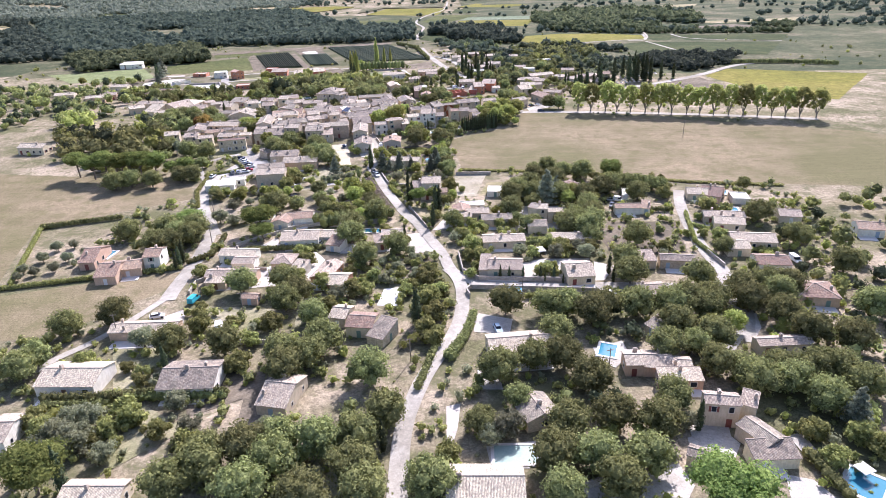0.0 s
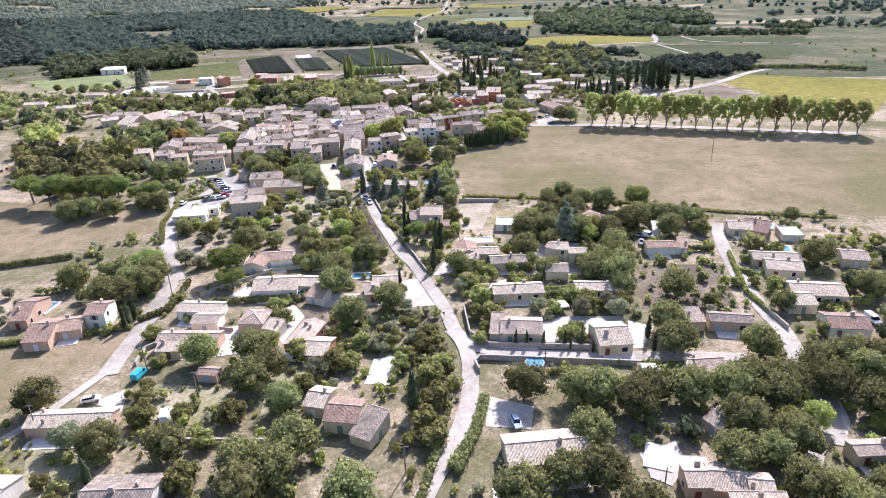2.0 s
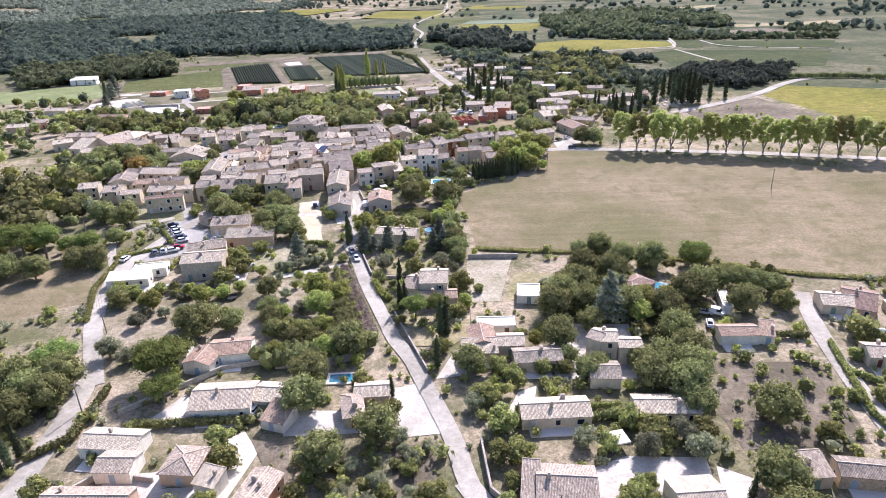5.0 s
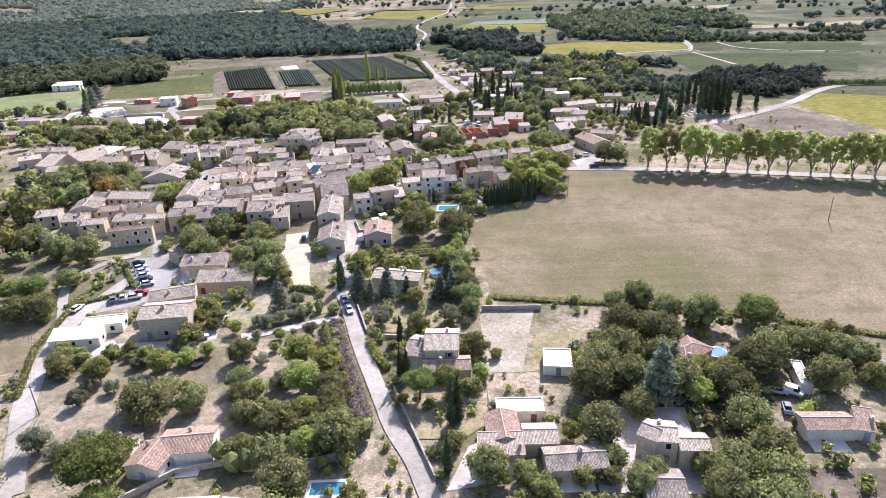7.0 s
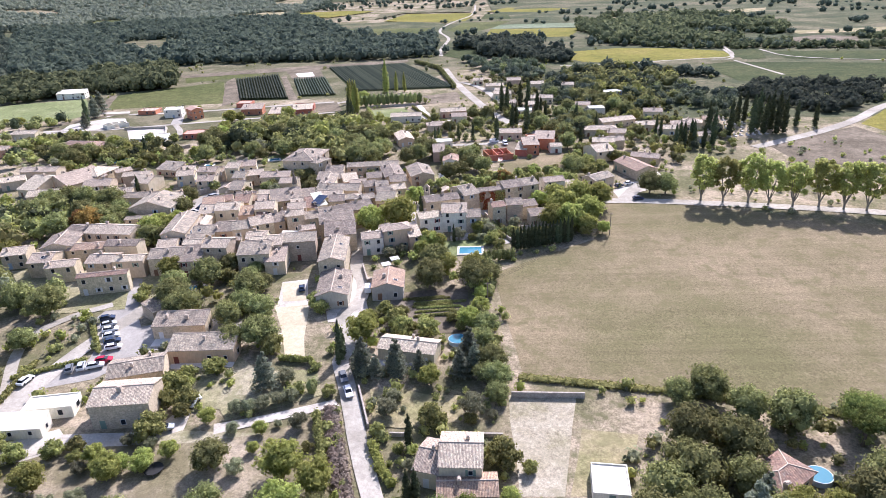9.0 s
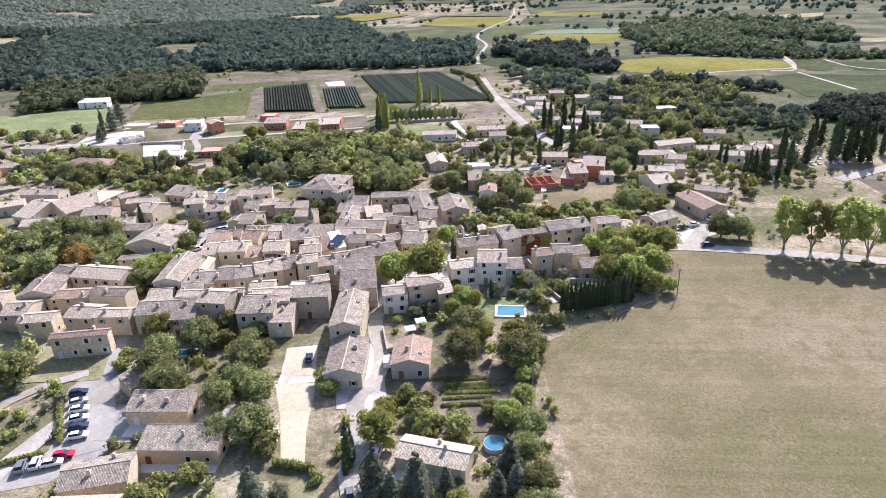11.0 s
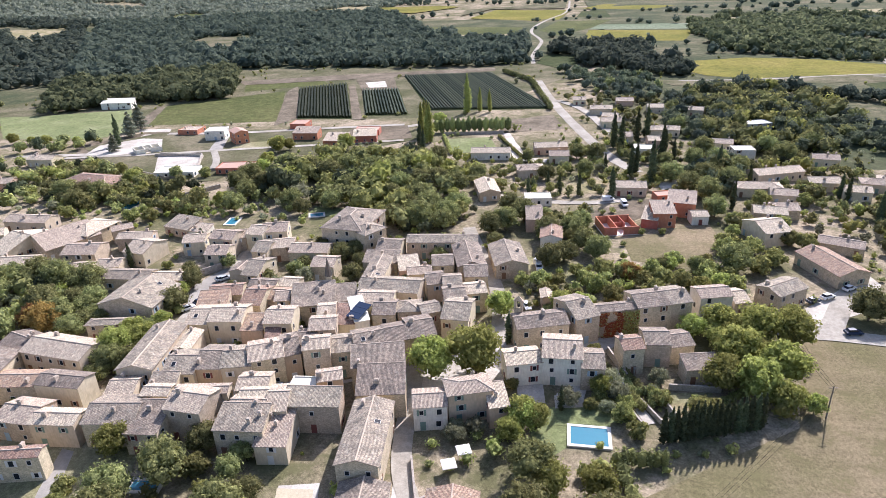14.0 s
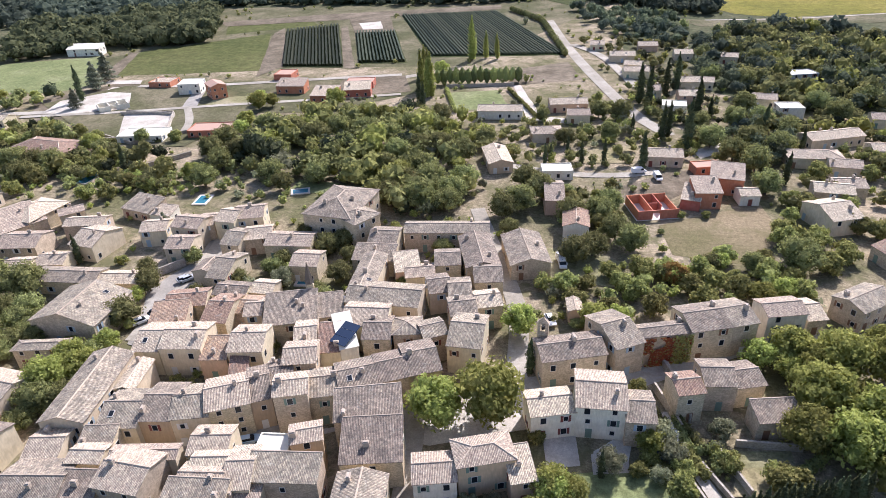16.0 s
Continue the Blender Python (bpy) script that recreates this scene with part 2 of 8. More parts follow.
FRAME = plain("window_frame_paint", (0.62, 0.58, 0.52), 0.6)
SHUTTER = {"blue": plain("blue_grey_shutter", (0.34, 0.42, 0.48), 0.6), "brown": plain("brown_shutter", (0.22, 0.12, 0.07), 0.6),
           "white": plain("white_shutter", (0.68, 0.66, 0.62), 0.6), "green": plain("green_shutter", (0.18, 0.25, 0.20), 0.6),
           "red": plain("red_shutter", (0.20, 0.065, 0.05), 0.6)}
CHIMNEY = plain("chimney_render", (0.46, 0.38, 0.30), 0.9, 0, 0.2)
STONEWALL = wall_material("dry_stone", (0.44, 0.39, 0.32), (0.34, 0.30, 0.25), True)
WATER = plain("pool_water", (0.05, 0.205, 0.275), 0.08, 0, 0.06)
PALEWATER = plain("murky_pool_water", (0.34, 0.43, 0.36), 0.15, 0, 0.2)
COPING = plain("pool_coping", (0.66, 0.61, 0.54), 0.8)
PAINT = {k: plain("car_paint_" + k, c, 0.25, 0, 0.02) for k, c in (
    ("white", (0.75, 0.75, 0.74)), ("silver", (0.42, 0.44, 0.46)), ("navy", (0.03, 0.045, 0.08)), ("grey", (0.16, 0.17, 0.18)),
    ("red", (0.42, 0.02, 0.05)), ("turquoise", (0.05, 0.38, 0.46)), ("paleblue", (0.42, 0.52, 0.60)))}
RUBBER = plain("tyre_rubber", (0.025, 0.025, 0.025), 0.9)
WOODPOLE = plain("weathered_timber", (0.23, 0.19, 0.15), 0.9, 0, 0.25)
CANVAS = plain("cream_canvas", (0.74, 0.70, 0.62), 0.9)


# ---- mesh helpers ----
def smooth(a, b, v):
    u = min(1.0, max(0.0, (v - a) / (b - a)))
    return u * u * (3 - 2 * u)


def ground_z(x, y):
    """The height of the ground: it rises a little towards the village, and hills stand far off."""
    near = -3 + 4 * smooth(220, 440, y)
    far = smooth(1400, 3600, y) * (60 + 150 * smooth(200, -1500, x)) + smooth(-500, -2200, x) * smooth(700, 1800, y) * 150
    return near + far


def mesh_of(name, verts, faces, mats, indices=None, uvs=None):
    me = bpy.data.meshes.new(name)
    me.from_pydata([tuple(v) for v in verts], [], faces)
    for m in mats if isinstance(mats, (list, tuple)) else [mats]:
        me.materials.append(m)
    if indices is not None:
        me.polygons.foreach_set("material_index", indices)
    if uvs is not None:
        layer = me.uv_layers.new(name="UVMap")
        layer.data.foreach_set("uv", np.array(uvs, dtype=np.float32).ravel())
    me.update()
    return me


def child(name, me, parent, m=None, label=""):
    ob = new(name, me)
    ob.parent = parent
    if m is not None:
        ob.matrix_basis = m
    return tagged(ob, label)


def thing(name, x, y, turn, label, category, group="", z=None, scale=1.0):
    ob = new(name)
    ob.empty_display_size = 0.5
    ob.matrix_basis = pose(x, y, ground_z(x, y) if z is None else z, 0, 0, turn) @ Matrix.Diagonal((scale, scale, scale, 1))
    return tagged(ob, label, category, group)


BOX_FACES = [(0, 3, 2, 1), (4, 5, 6, 7), (0, 1, 5, 4), (1, 2, 6, 5), (2, 3, 7, 6), (3, 0, 4, 7)]


def box(x0, y0, z0, x1, y1, z1):
    return [(x0, y0, z0), (x1, y0, z0), (x1, y1, z0), (x0, y1, z0), (x0, y0, z1), (x1, y0, z1), (x1, y1, z1), (x0, y1, z1)]


def boxes_mesh(name, boxes, mats, indices=None):
    v, f, k = [], [], []
    for i, b in enumerate(boxes):
        f += [tuple(len(v) + j for j in face) for face in BOX_FACES]
        v += box(*b)
        k += [indices[i] if indices else 0] * 6
    return mesh_of(name, v, f, mats, k)


# ---- ground ----
KNOTS = list(range(-400, 1001, 20)) + [1060, 1140, 1240, 1360, 1500, 1700, 1950, 2250, 2600, 3000, 3500, 4000, 4700]
XKNOTS = [-3600, -2800, -2200, -1800, -1500, -1250, -1000, -750, -500, -250, 0, 250, 500, 750, 1000, 1500, 2200, 3000, 3600]


def drape(bm, lift):
    """Cut a flat sheet at the ground's own lines and lay it on the ground."""
    for axis, knots in ((1, KNOTS), (0, XKNOTS)):
        lo, hi = min(v.co[axis] for v in bm.verts), max(v.co[axis] for v in bm.verts)
        for k in knots:
            if lo < k < hi:
                co, no = [0, 0, 0], [0, 0, 0]
                co[axis], no[axis] = k, 1
                bmesh.ops.bisect_plane(bm, geom=bm.verts[:] + bm.edges[:] + bm.faces[:], plane_co=co, plane_no=no)
    for v in bm.verts:
        far = smooth(900, 1500, v.co.y)
        v.co.z = ground_z(v.co.x, v.co.y) + lift + far * 1.5


LIFT = [0.012]
TAKEN, PLOTS = {}, []        # footprints that planting keeps clear of, by squares of 20 m


def take(x, y, reach, entry):
    for i in range(int((x - reach) // 20), int((x + reach) // 20) + 1):
        for j in range(int((y - reach) // 20), int((y + reach) // 20) + 1):
            TAKEN.setdefault((i, j), []).append(entry)


def sheet(name, points, material, lift):
    """A flat surface with its edge a little worn, laid on the ground."""
    pts = []
    for i, p in enumerate(points):
        q = points[(i + 1) % len(points)]
        n = max(1, int(math.dist(p, q) / 9))
        for k in range(n):
            j = 0.35 if k else 0.0
            pts.append((p[0] + (q[0] - p[0]) * k / n + random.uniform(-j, j), p[1] + (q[1] - p[1]) * k / n + random.uniform(-j, j), 0))
    bm = bmesh.new()
    face = bm.faces.new([bm.verts.new(p) for p in pts])
    bmesh.ops.triangulate(bm, faces=[face])
    bmesh.ops.recalc_face_normals(bm, faces=bm.faces[:])
    drape(bm, lift)
    me = bpy.data.meshes.new(name)
    bm.to_mesh(me)
    bm.free()
    me.materials.append(material)
    if me.polygons and sum(p.normal.z * p.area for p in me.polygons) < 0:
        me.flip_normals()
    return new(name, me)


PATCH_LABEL = {
    "stubble": ("field", "dry mown stubble field with faint drill lines"), "ochrefield": ("field", "yellowing autumn vineyard plot"),
    "leafgreen": ("field", "low green crop in a level field"), "bare": ("field", "bare reddish-brown soil plot"),
    "lawn": ("lawn", "watered green lawn"), "orchard": ("orchard_floor", "dry trodden grass between orchard trees"), "weedy": ("fallow", "fallow plot of weeds and brown soil"), "straw": ("meadow", "dry straw-coloured meadow"),
    "drygrass": ("lawn", "dry patchy grass plot"), "gravel": ("yard", "pale gravel yard"),
    "sand": ("yard", "pale sandy court"), "palegrass": ("meadow", "pale dry mown grass plot"), "palecrop": ("field", "pale grey-green crop in a far field"), "cover": ("pool_cover", "pale sheeting laid over a pool"), "vines": ("field", "dark green vineyard plot far off"), "scrub": ("scrubland", "dry olive-green scrub and weeds"), "asphalt": ("car_park", "worn grey asphalt car park")}


def patch(kind, *points):
    LIFT[0] += 0.0012
    if kind in ("stubble", "gravel", "asphalt", "sand", "palegrass", "lawn", "cover", "ochrefield", "leafgreen", "orchard"):
        PLOTS.append((points, min(p[0] for p in points), max(p[0] for p in points), min(p[1] for p in points), max(p[1] for p in points)))
    name, label = PATCH_LABEL[kind]
    return tagged(sheet(name, points, SOIL[kind], LIFT[0]), label, name.replace("_", " "), kind="structure")


def plot(kind, *points):
    """A field that woods keep clear of."""
    PLOTS.append((points, min(p[0] for p in points), max(p[0] for p in points), min(p[1] for p in points), max(p[1] for p in points)))
    return patch(kind, *points)


def road(width, *points):
    """A road of that width along the points, rounded at its bends."""
    pts = [Vector((*p, 0)) for p in points]
    for _ in range(2):
        cut = [pts[0]]
        for a, b in zip(pts, pts[1:]):
            cut += [a.lerp(b, 0.25), a.lerp(b, 0.75)]
        pts = cut + [pts[-1]]
    LIFT[0] += 0.0012
    for a, b in zip(pts, pts[1:]):
        n = max(1, int((b - a).length / 3))
        for k in range(n):
            p = a.lerp(b, k / n)
            take(p.x, p.y, width * 0.5 + 4, ("dot", (p.x, p.y), width * 0.5 + 0.5))
    bm = bmesh.new()
    rows = []
    for i, p in enumerate(pts):
        d = (pts[min(i + 1, len(pts) - 1)] - pts[max(i - 1, 0)]).normalized()
        n = Vector((-d.y, d.x, 0)) * width * 0.5 * random.uniform(0.985, 1.015)
        rows.append((bm.verts.new(p + n), bm.verts.new(p - n)))
    for (a, b), (c, d) in zip(rows, rows[1:]):
        bm.faces.new((a, b, d, c))
    drape(bm, LIFT[0] + 0.16)
    me = bpy.data.meshes.new("road")
    bm.to_mesh(me)
    bm.free()
    if sum(p.normal.z * p.area for p in me.polygons) < 0:
        me.flip_normals()
    me.materials.append(ROAD)
    return tagged(new("road", me), "narrow pale worn asphalt road", "road", kind="structure")


def blocked(x, y, margin=1.0):
    """Whether a road, a yard, a house or a pool is here."""
    for kind, *at in TAKEN.get((int(x // 20), int(y // 20)), ()):
        if kind == "dot":
            if (x - at[0][0]) ** 2 + (y - at[0][1]) ** 2 < (at[1] + margin) ** 2:
                return True
        else:
            cx, cy, ang, a, b = at
            u, v = (x - cx) * math.cos(ang) + (y - cy) * math.sin(ang), (y - cy) * math.cos(ang) - (x - cx) * math.sin(ang)
            if abs(u) < a + margin and abs(v) < b + margin:
                return True
    for points, x0, x1, y0, y1 in PLOTS:
        if x0 < x < x1 and y0 < y < y1 and inside(x, y, points):
            return True
    return False


def inside(x, y, points):
    hit = False
    for (x0, y0), (x1, y1) in zip(points, points[1:] + points[:1]):
        if (y0 > y) != (y1 > y) and x < (x1 - x0) * (y - y0) / (y1 - y0) + x0:
            hit = not hit
    return hit


gx = np.array(XKNOTS, float)
gy = np.array(KNOTS, float)
gv = [(x, y, ground_z(x, y)) for y in gy for x in gx]
nx = len(gx)
gf = [(j * nx + i, j * nx + i + 1, (j + 1) * nx + i + 1, (j + 1) * nx + i) for j in range(len(gy) - 1) for i in range(nx - 1)]
tagged(new("ground", mesh_of("ground", gv, gf, GROUND)), "dry grassy ground with bare soil and low weeds", "ground", kind="structure")


def vineyard(spacing, a, b, c, d):
    """Rows of vines between the sides a-d and b-c, each row a low ragged hedge."""
    a, b, c, d = (Vector((*p, 0)) for p in (a, b, c, d))
    rng = random.Random(int(a.x))
    n = int((d - a).length / spacing)
    edge = [tuple(p[:2]) for p in (a, b, c, d)]
    PLOTS.append((edge, min(p[0] for p in edge), max(p[0] for p in edge), min(p[1] for p in edge), max(p[1] for p in edge)))
    v, f = [], []
    for i in range(n):
        p, q = a.lerp(d, (i + 0.5) / n), b.lerp(c, (i + 0.5) / n)
        m = max(2, int((q - p).length / 5))
        side = Vector((-(q - p).y, (q - p).x, 0)).normalized()
        for k in range(m + 1):
            o = p.lerp(q, k / m)
            w, h = rng.uniform(0.5, 0.75), rng.uniform(1.3, 1.8)
            z = ground_z(o.x, o.y)
            for s, t in ((-w, 0), (-w * 0.8, h), (w * 0.8, h), (w, 0)):
                v.append((o.x + side.x * s, o.y + side.y * s, z + t))
            if k:
                base = len(v) - 8
                f += [(base + j, base + j + 1, base + j + 5, base + j + 4) for j in range(3)]
    ob = new("vineyard", mesh_of("vineyard", v, f, LEAF["far"]))
    return tagged(ob, "rows of green trained vines on brown soil", "vineyard", kind="stuff")


# ---- houses ----
def slope(x0, x1, ya, za, yb, zb, thick, base, v, f, uv):
    """One roof slope as a slab from the eave (ya, za) to the ridge (yb, zb)."""
    n = len(v)
    run = math.hypot(yb - ya, zb - za)
    v += [(x0, ya, za), (x1, ya, za), (x1, yb, zb), (x0, yb, zb)]
    v += [(x0, ya, za - thick), (x1, ya, za - thick), (x1, yb, zb - thick), (x0, yb, zb - thick)]
    quads = [(0, 1, 2, 3), (7, 6, 5, 4), (0, 4, 5, 1), (1, 5, 6, 2), (2, 6, 7, 3), (3, 7, 4, 0)]
    if yb < ya:
        quads = [q[::-1] for q in quads]
    where = {0: (x0, 0), 1: (x1, 0), 2: (x1, run), 3: (x0, run), 4: (x0, 0), 5: (x1, 0), 6: (x1, run), 7: (x0, run)}
    for q in quads:
        f.append(tuple(n + k for k in q))
        uv += [(where[k][0] + base, where[k][1] + base * 0.7) for k in q]


def house_meshes(L, W, h, kind, wall, tile, rng):
    """Wall body and roof of a house L along x and W along y, with eaves at h."""
    pitch = 0.32 if L < 25 else 0.28
    a, b = L / 2, W / 2
    o = 0.35
    v, f, uv = [], [], []
    low = -1.2
    base = rng.uniform(0, 50)
    if kind == "g":
        top = h + pitch * b
        body = [(-a, -b, low), (a, -b, low), (a, b, low), (-a, b, low), (-a, -b, h), (a, -b, h), (a, b, h), (-a, b, h), (-a, 0, top), (a, 0, top)]
        bf = [(0, 1, 5, 4), (2, 3, 7, 6), (1, 2, 6, 9, 5), (3, 0, 4, 8, 7)]
        lift = 0.14
        slope(-a - 0.2, a + 0.2, -b - o, h - pitch * o + lift, 0, top + lift, 0.13, base, v, f, uv)
        slope(-a - 0.2, a + 0.2, b + o, h - pitch * o + lift, 0, top + lift, 0.13, base, v, f, uv)
        ridge = [((-a - 0.2, 0, top + lift), (a + 0.2, 0, top + lift))]
    elif kind == "m":
        pm = min(0.24, 1.9 / W)
        top = h + pm * W
        body = [(-a, -b, low), (a, -b, low), (a, b, low), (-a, b, low), (-a, -b, h), (a, -b, h), (a, b, top), (-a, b, top)]
        bf = [(0, 1, 5, 4), (2, 3, 7, 6), (1, 2, 6, 5), (3, 0, 4, 7)]
        slope(-a - 0.15, a + 0.15, -b - o, h - pm * o + 0.14, b + 0.15, top + pm * 0.15 + 0.14, 0.13, base, v, f, uv)
        ridge = [((-a, b + 0.1, top + 0.14), (a, b + 0.1, top + 0.14))]
    elif kind == "h":
        body = [(-a, -b, low), (a, -b, low), (a, b, low), (-a, b, low), (-a, -b, h), (a, -b, h), (a, b, h), (-a, b, h)]
        bf = [(0, 1, 5, 4), (2, 3, 7, 6), (1, 2, 6, 5), (3, 0, 4, 7)]
        A, B = a + o, b + o
        r = max(0.0, A - B) if A >= B else 0.0
        q = max(0.0, B - A) if B > A else 0.0
        e, t = h - pitch * o + 0.12, h - pitch * o + 0.12 + pitch * min(A, B)
        v += [(-A, -B, e), (A, -B, e), (A, B, e), (-A, B, e), (-r, -q, t), (r, q, t)]
        v += [(x, y, z - 0.13) for x, y, z in v[:4]]
        if A >= B:
            f += [(0, 1, 5, 4), (2, 3, 4, 5), (1, 2, 5), (3, 0, 4)]
        else:
            f += [(1, 2, 5, 4), (3, 0, 4, 5), (0, 1, 4), (2, 3, 5)]
        f += [(0, 6, 7, 1), (1, 7, 8, 2), (2, 8, 9, 3), (3, 9, 6, 0), (6, 9, 8, 7)]
        for face in f:
            p0 = Vector(v[face[0]])
            u = (Vector(v[face[1]]) - p0).normalized()
            nrm = u.cross(Vector(v[face[2]]) - p0).normalized()
            w = nrm.cross(u)
            uv += [((Vector(v[k]) - p0).dot(u) + base, (Vector(v[k]) - p0).dot(w) + base) for k in face]
        ridge = [(v[0], v[4]), (v[1], v[5] if A >= B else v[4]), (v[2], v[5]), (v[3], v[4] if A >= B else v[5]), (v[4], v[5])]
    else:
        body = [(-a, -b, low), (a, -b, low), (a, b, low), (-a, b, low), (-a, -b, h), (a, -b, h), (a, b, h), (-a, b, h)]
        bf = [(0, 1, 5, 4), (2, 3, 7, 6), (1, 2, 6, 5), (3, 0, 4, 7)]
        ridge = []
        slope(-a + 0.25, a - 0.25, -b + 0.25, h - 0.25, b - 0.25, h - 0.25, 0.2, base, v, f, uv)
        n = len(body)
        body += [(-a + 0.25, -b + 0.25, h), (a - 0.25, -b + 0.25, h), (a - 0.25, b - 0.25, h), (-a + 0.25, b - 0.25, h)]
        body += [(-a + 0.25, -b + 0.25, h - 0.4), (a - 0.25, -b + 0.25, h - 0.4), (a - 0.25, b - 0.25, h - 0.4), (-a + 0.25, b - 0.25, h - 0.4)]
        for i in range(4):
            j = (i + 1) % 4
            bf += [(4 + i, 4 + j, n + j, n + i), (n + i, n + j, n + 4 + j, n + 4 + i)]
    me_wall = mesh_of("wall", body, bf, WALL[wall])
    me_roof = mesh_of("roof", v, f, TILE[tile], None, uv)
    return me_wall, me_roof, ridge


def ridge_mesh(lines):
    v, f = [], []
    for p, q in lines:
        p, q = Vector(p), Vector(q)
        if (q - p).length < 0.3:
            continue
        d = (q - p).normalized()
        s = d.cross(Vector((0, 0, 1))).normalized()
        n = len(v)
        for e in (p, q):
            v += [e + s * 0.17 - Vector((0, 0, 0.06)), e + s * 0.09 + Vector((0, 0, 0.10)), e - s * 0.09 + Vector((0, 0, 0.10)), e - s * 0.17 - Vector((0, 0, 0.06))]
        f += [(n, n + 1, n + 5, n + 4), (n + 1, n + 2, n + 6, n + 5), (n + 2, n + 3, n + 7, n + 6), (n, n + 3, n + 2, n + 1), (n + 4, n + 5, n + 6, n + 7)]
    return mesh_of("ridge", v, f, RIDGE)


def window_mesh(w, h):
    """A plain frame, one ring round the opening."""
    v, f = [], []
    for y in (-0.06, 0.05):
        for e in (0.09, 0.0):
            v += [(-w / 2 - e, y, -h / 2 - e), (w / 2 + e, y, -h / 2 - e), (w / 2 + e, y, h / 2 + e), (-w / 2 - e, y, h / 2 + e)]
    for k in range(4):
        j = (k + 1) % 4
        f += [(k, j, 4 + j, 4 + k), (8 + k, 8 + j, j, k), (4 + k, 4 + j, 12 + j, 12 + k)]
    return mesh_of("window", v, f, FRAME)


def pane_mesh(w, h):
    return boxes_mesh("pane", [(-w / 2, -0.02, -h / 2, w / 2, 0.05, h / 2)], GLASS)


WINDOWS = [(window_mesh(w, h), pane_mesh(w, h), w, h) for w, h in ((1.0, 1.35), (0.8, 1.0), (1.5, 1.3))]
SHUTTERS = {k: boxes_mesh("shutter", [(-0.24, -0.07, -0.72, 0.24, 0.0, 0.72), (-0.2, -0.085, -0.6, 0.2, -0.07, -0.5), (-0.2, -0.085, 0.5, 0.2, -0.07, 0.6)], m) for k, m in SHUTTER.items()}
DOORS = {k: boxes_mesh("door", [(-0.5, -0.04, 0.0, 0.5, 0.05, 2.1), (-0.6, -0.06, 0.0, -0.5, 0.05, 2.2), (0.5, -0.06, 0.0, 0.6, 0.05, 2.2), (-0.5, -0.06, 2.1, 0.5, 0.05, 2.2)], m) for k, m in SHUTTER.items()}
CHIMNEYS = [boxes_mesh("chimney", [(-w, -0.3, -0.6, w, 0.3, 0.9), (-w - 0.08, -0.38, 0.9, w + 0.08, 0.38, 1.0), (-w + 0.05, -0.2, 1.0, w - 0.05, 0.2, 1.18)], CHIMNEY) for w in (0.32, 0.5)]
SKYLIGHT = boxes_mesh("skylight", [(-0.5, -0.65, -0.05, 0.5, 0.65, 0.10), (-0.42, -0.57, 0.10, 0.42, 0.57, 0.115)], [FRAME, GLASS], [0, 1])

WALL_WORDS = {"white": "white rendered", "cream": "cream rendered", "pink": "pinkish rendered", "ochre": "ochre rendered", "render": "raw grey rendered",
              "stone": "rubble stone", "brick": "orange rendered", "rawbrick": "unfinished red brick", "grey": "blue-grey modern"}
TILE_WORDS = {"pale": "a pale canal-tile roof", "mottled": "a weathered mottled tile roof", "red": "a red tile roof", "white": "a flat pale roof", "rawbrick": "no roof covering yet"}


def open_shell(root, L, W, h, wall):
    """A house under construction: bare brick walls and partitions, open to the sky."""
    a, b, t = L / 2, W / 2, 0.3
    bars = [(-a, -b, -1, -a * 0.3, -b + t, h), (a * 0.1, -b, -1, a, -b + t, h), (-a * 0.3, -b, 2.2, a * 0.1, -b + t, h), (-a, b - t, -1, a, b, h),
            (-a, -b + t, -1, -a + t, b - t, h), (a - t, -b + t, -1, a, b - t, h * 0.8), (-a * 0.3, -b + t, -1, -a * 0.3 + t, b - t, h),
            (a * 0.3, -b * 0.4, -1, a * 0.3 + t, b - t, h), (-a * 0.3 + t, 0, -1, a * 0.3, t, h * 0.85)]
    for bar in bars:
        child("brick_wall", boxes_mesh("brick_wall", [bar], WALL[wall]), root)
    child("slab", boxes_mesh("slab", [(-a - 0.3, -b - 0.3, -1, a + 0.3, b + 0.3, 0.1)], COPING), root)


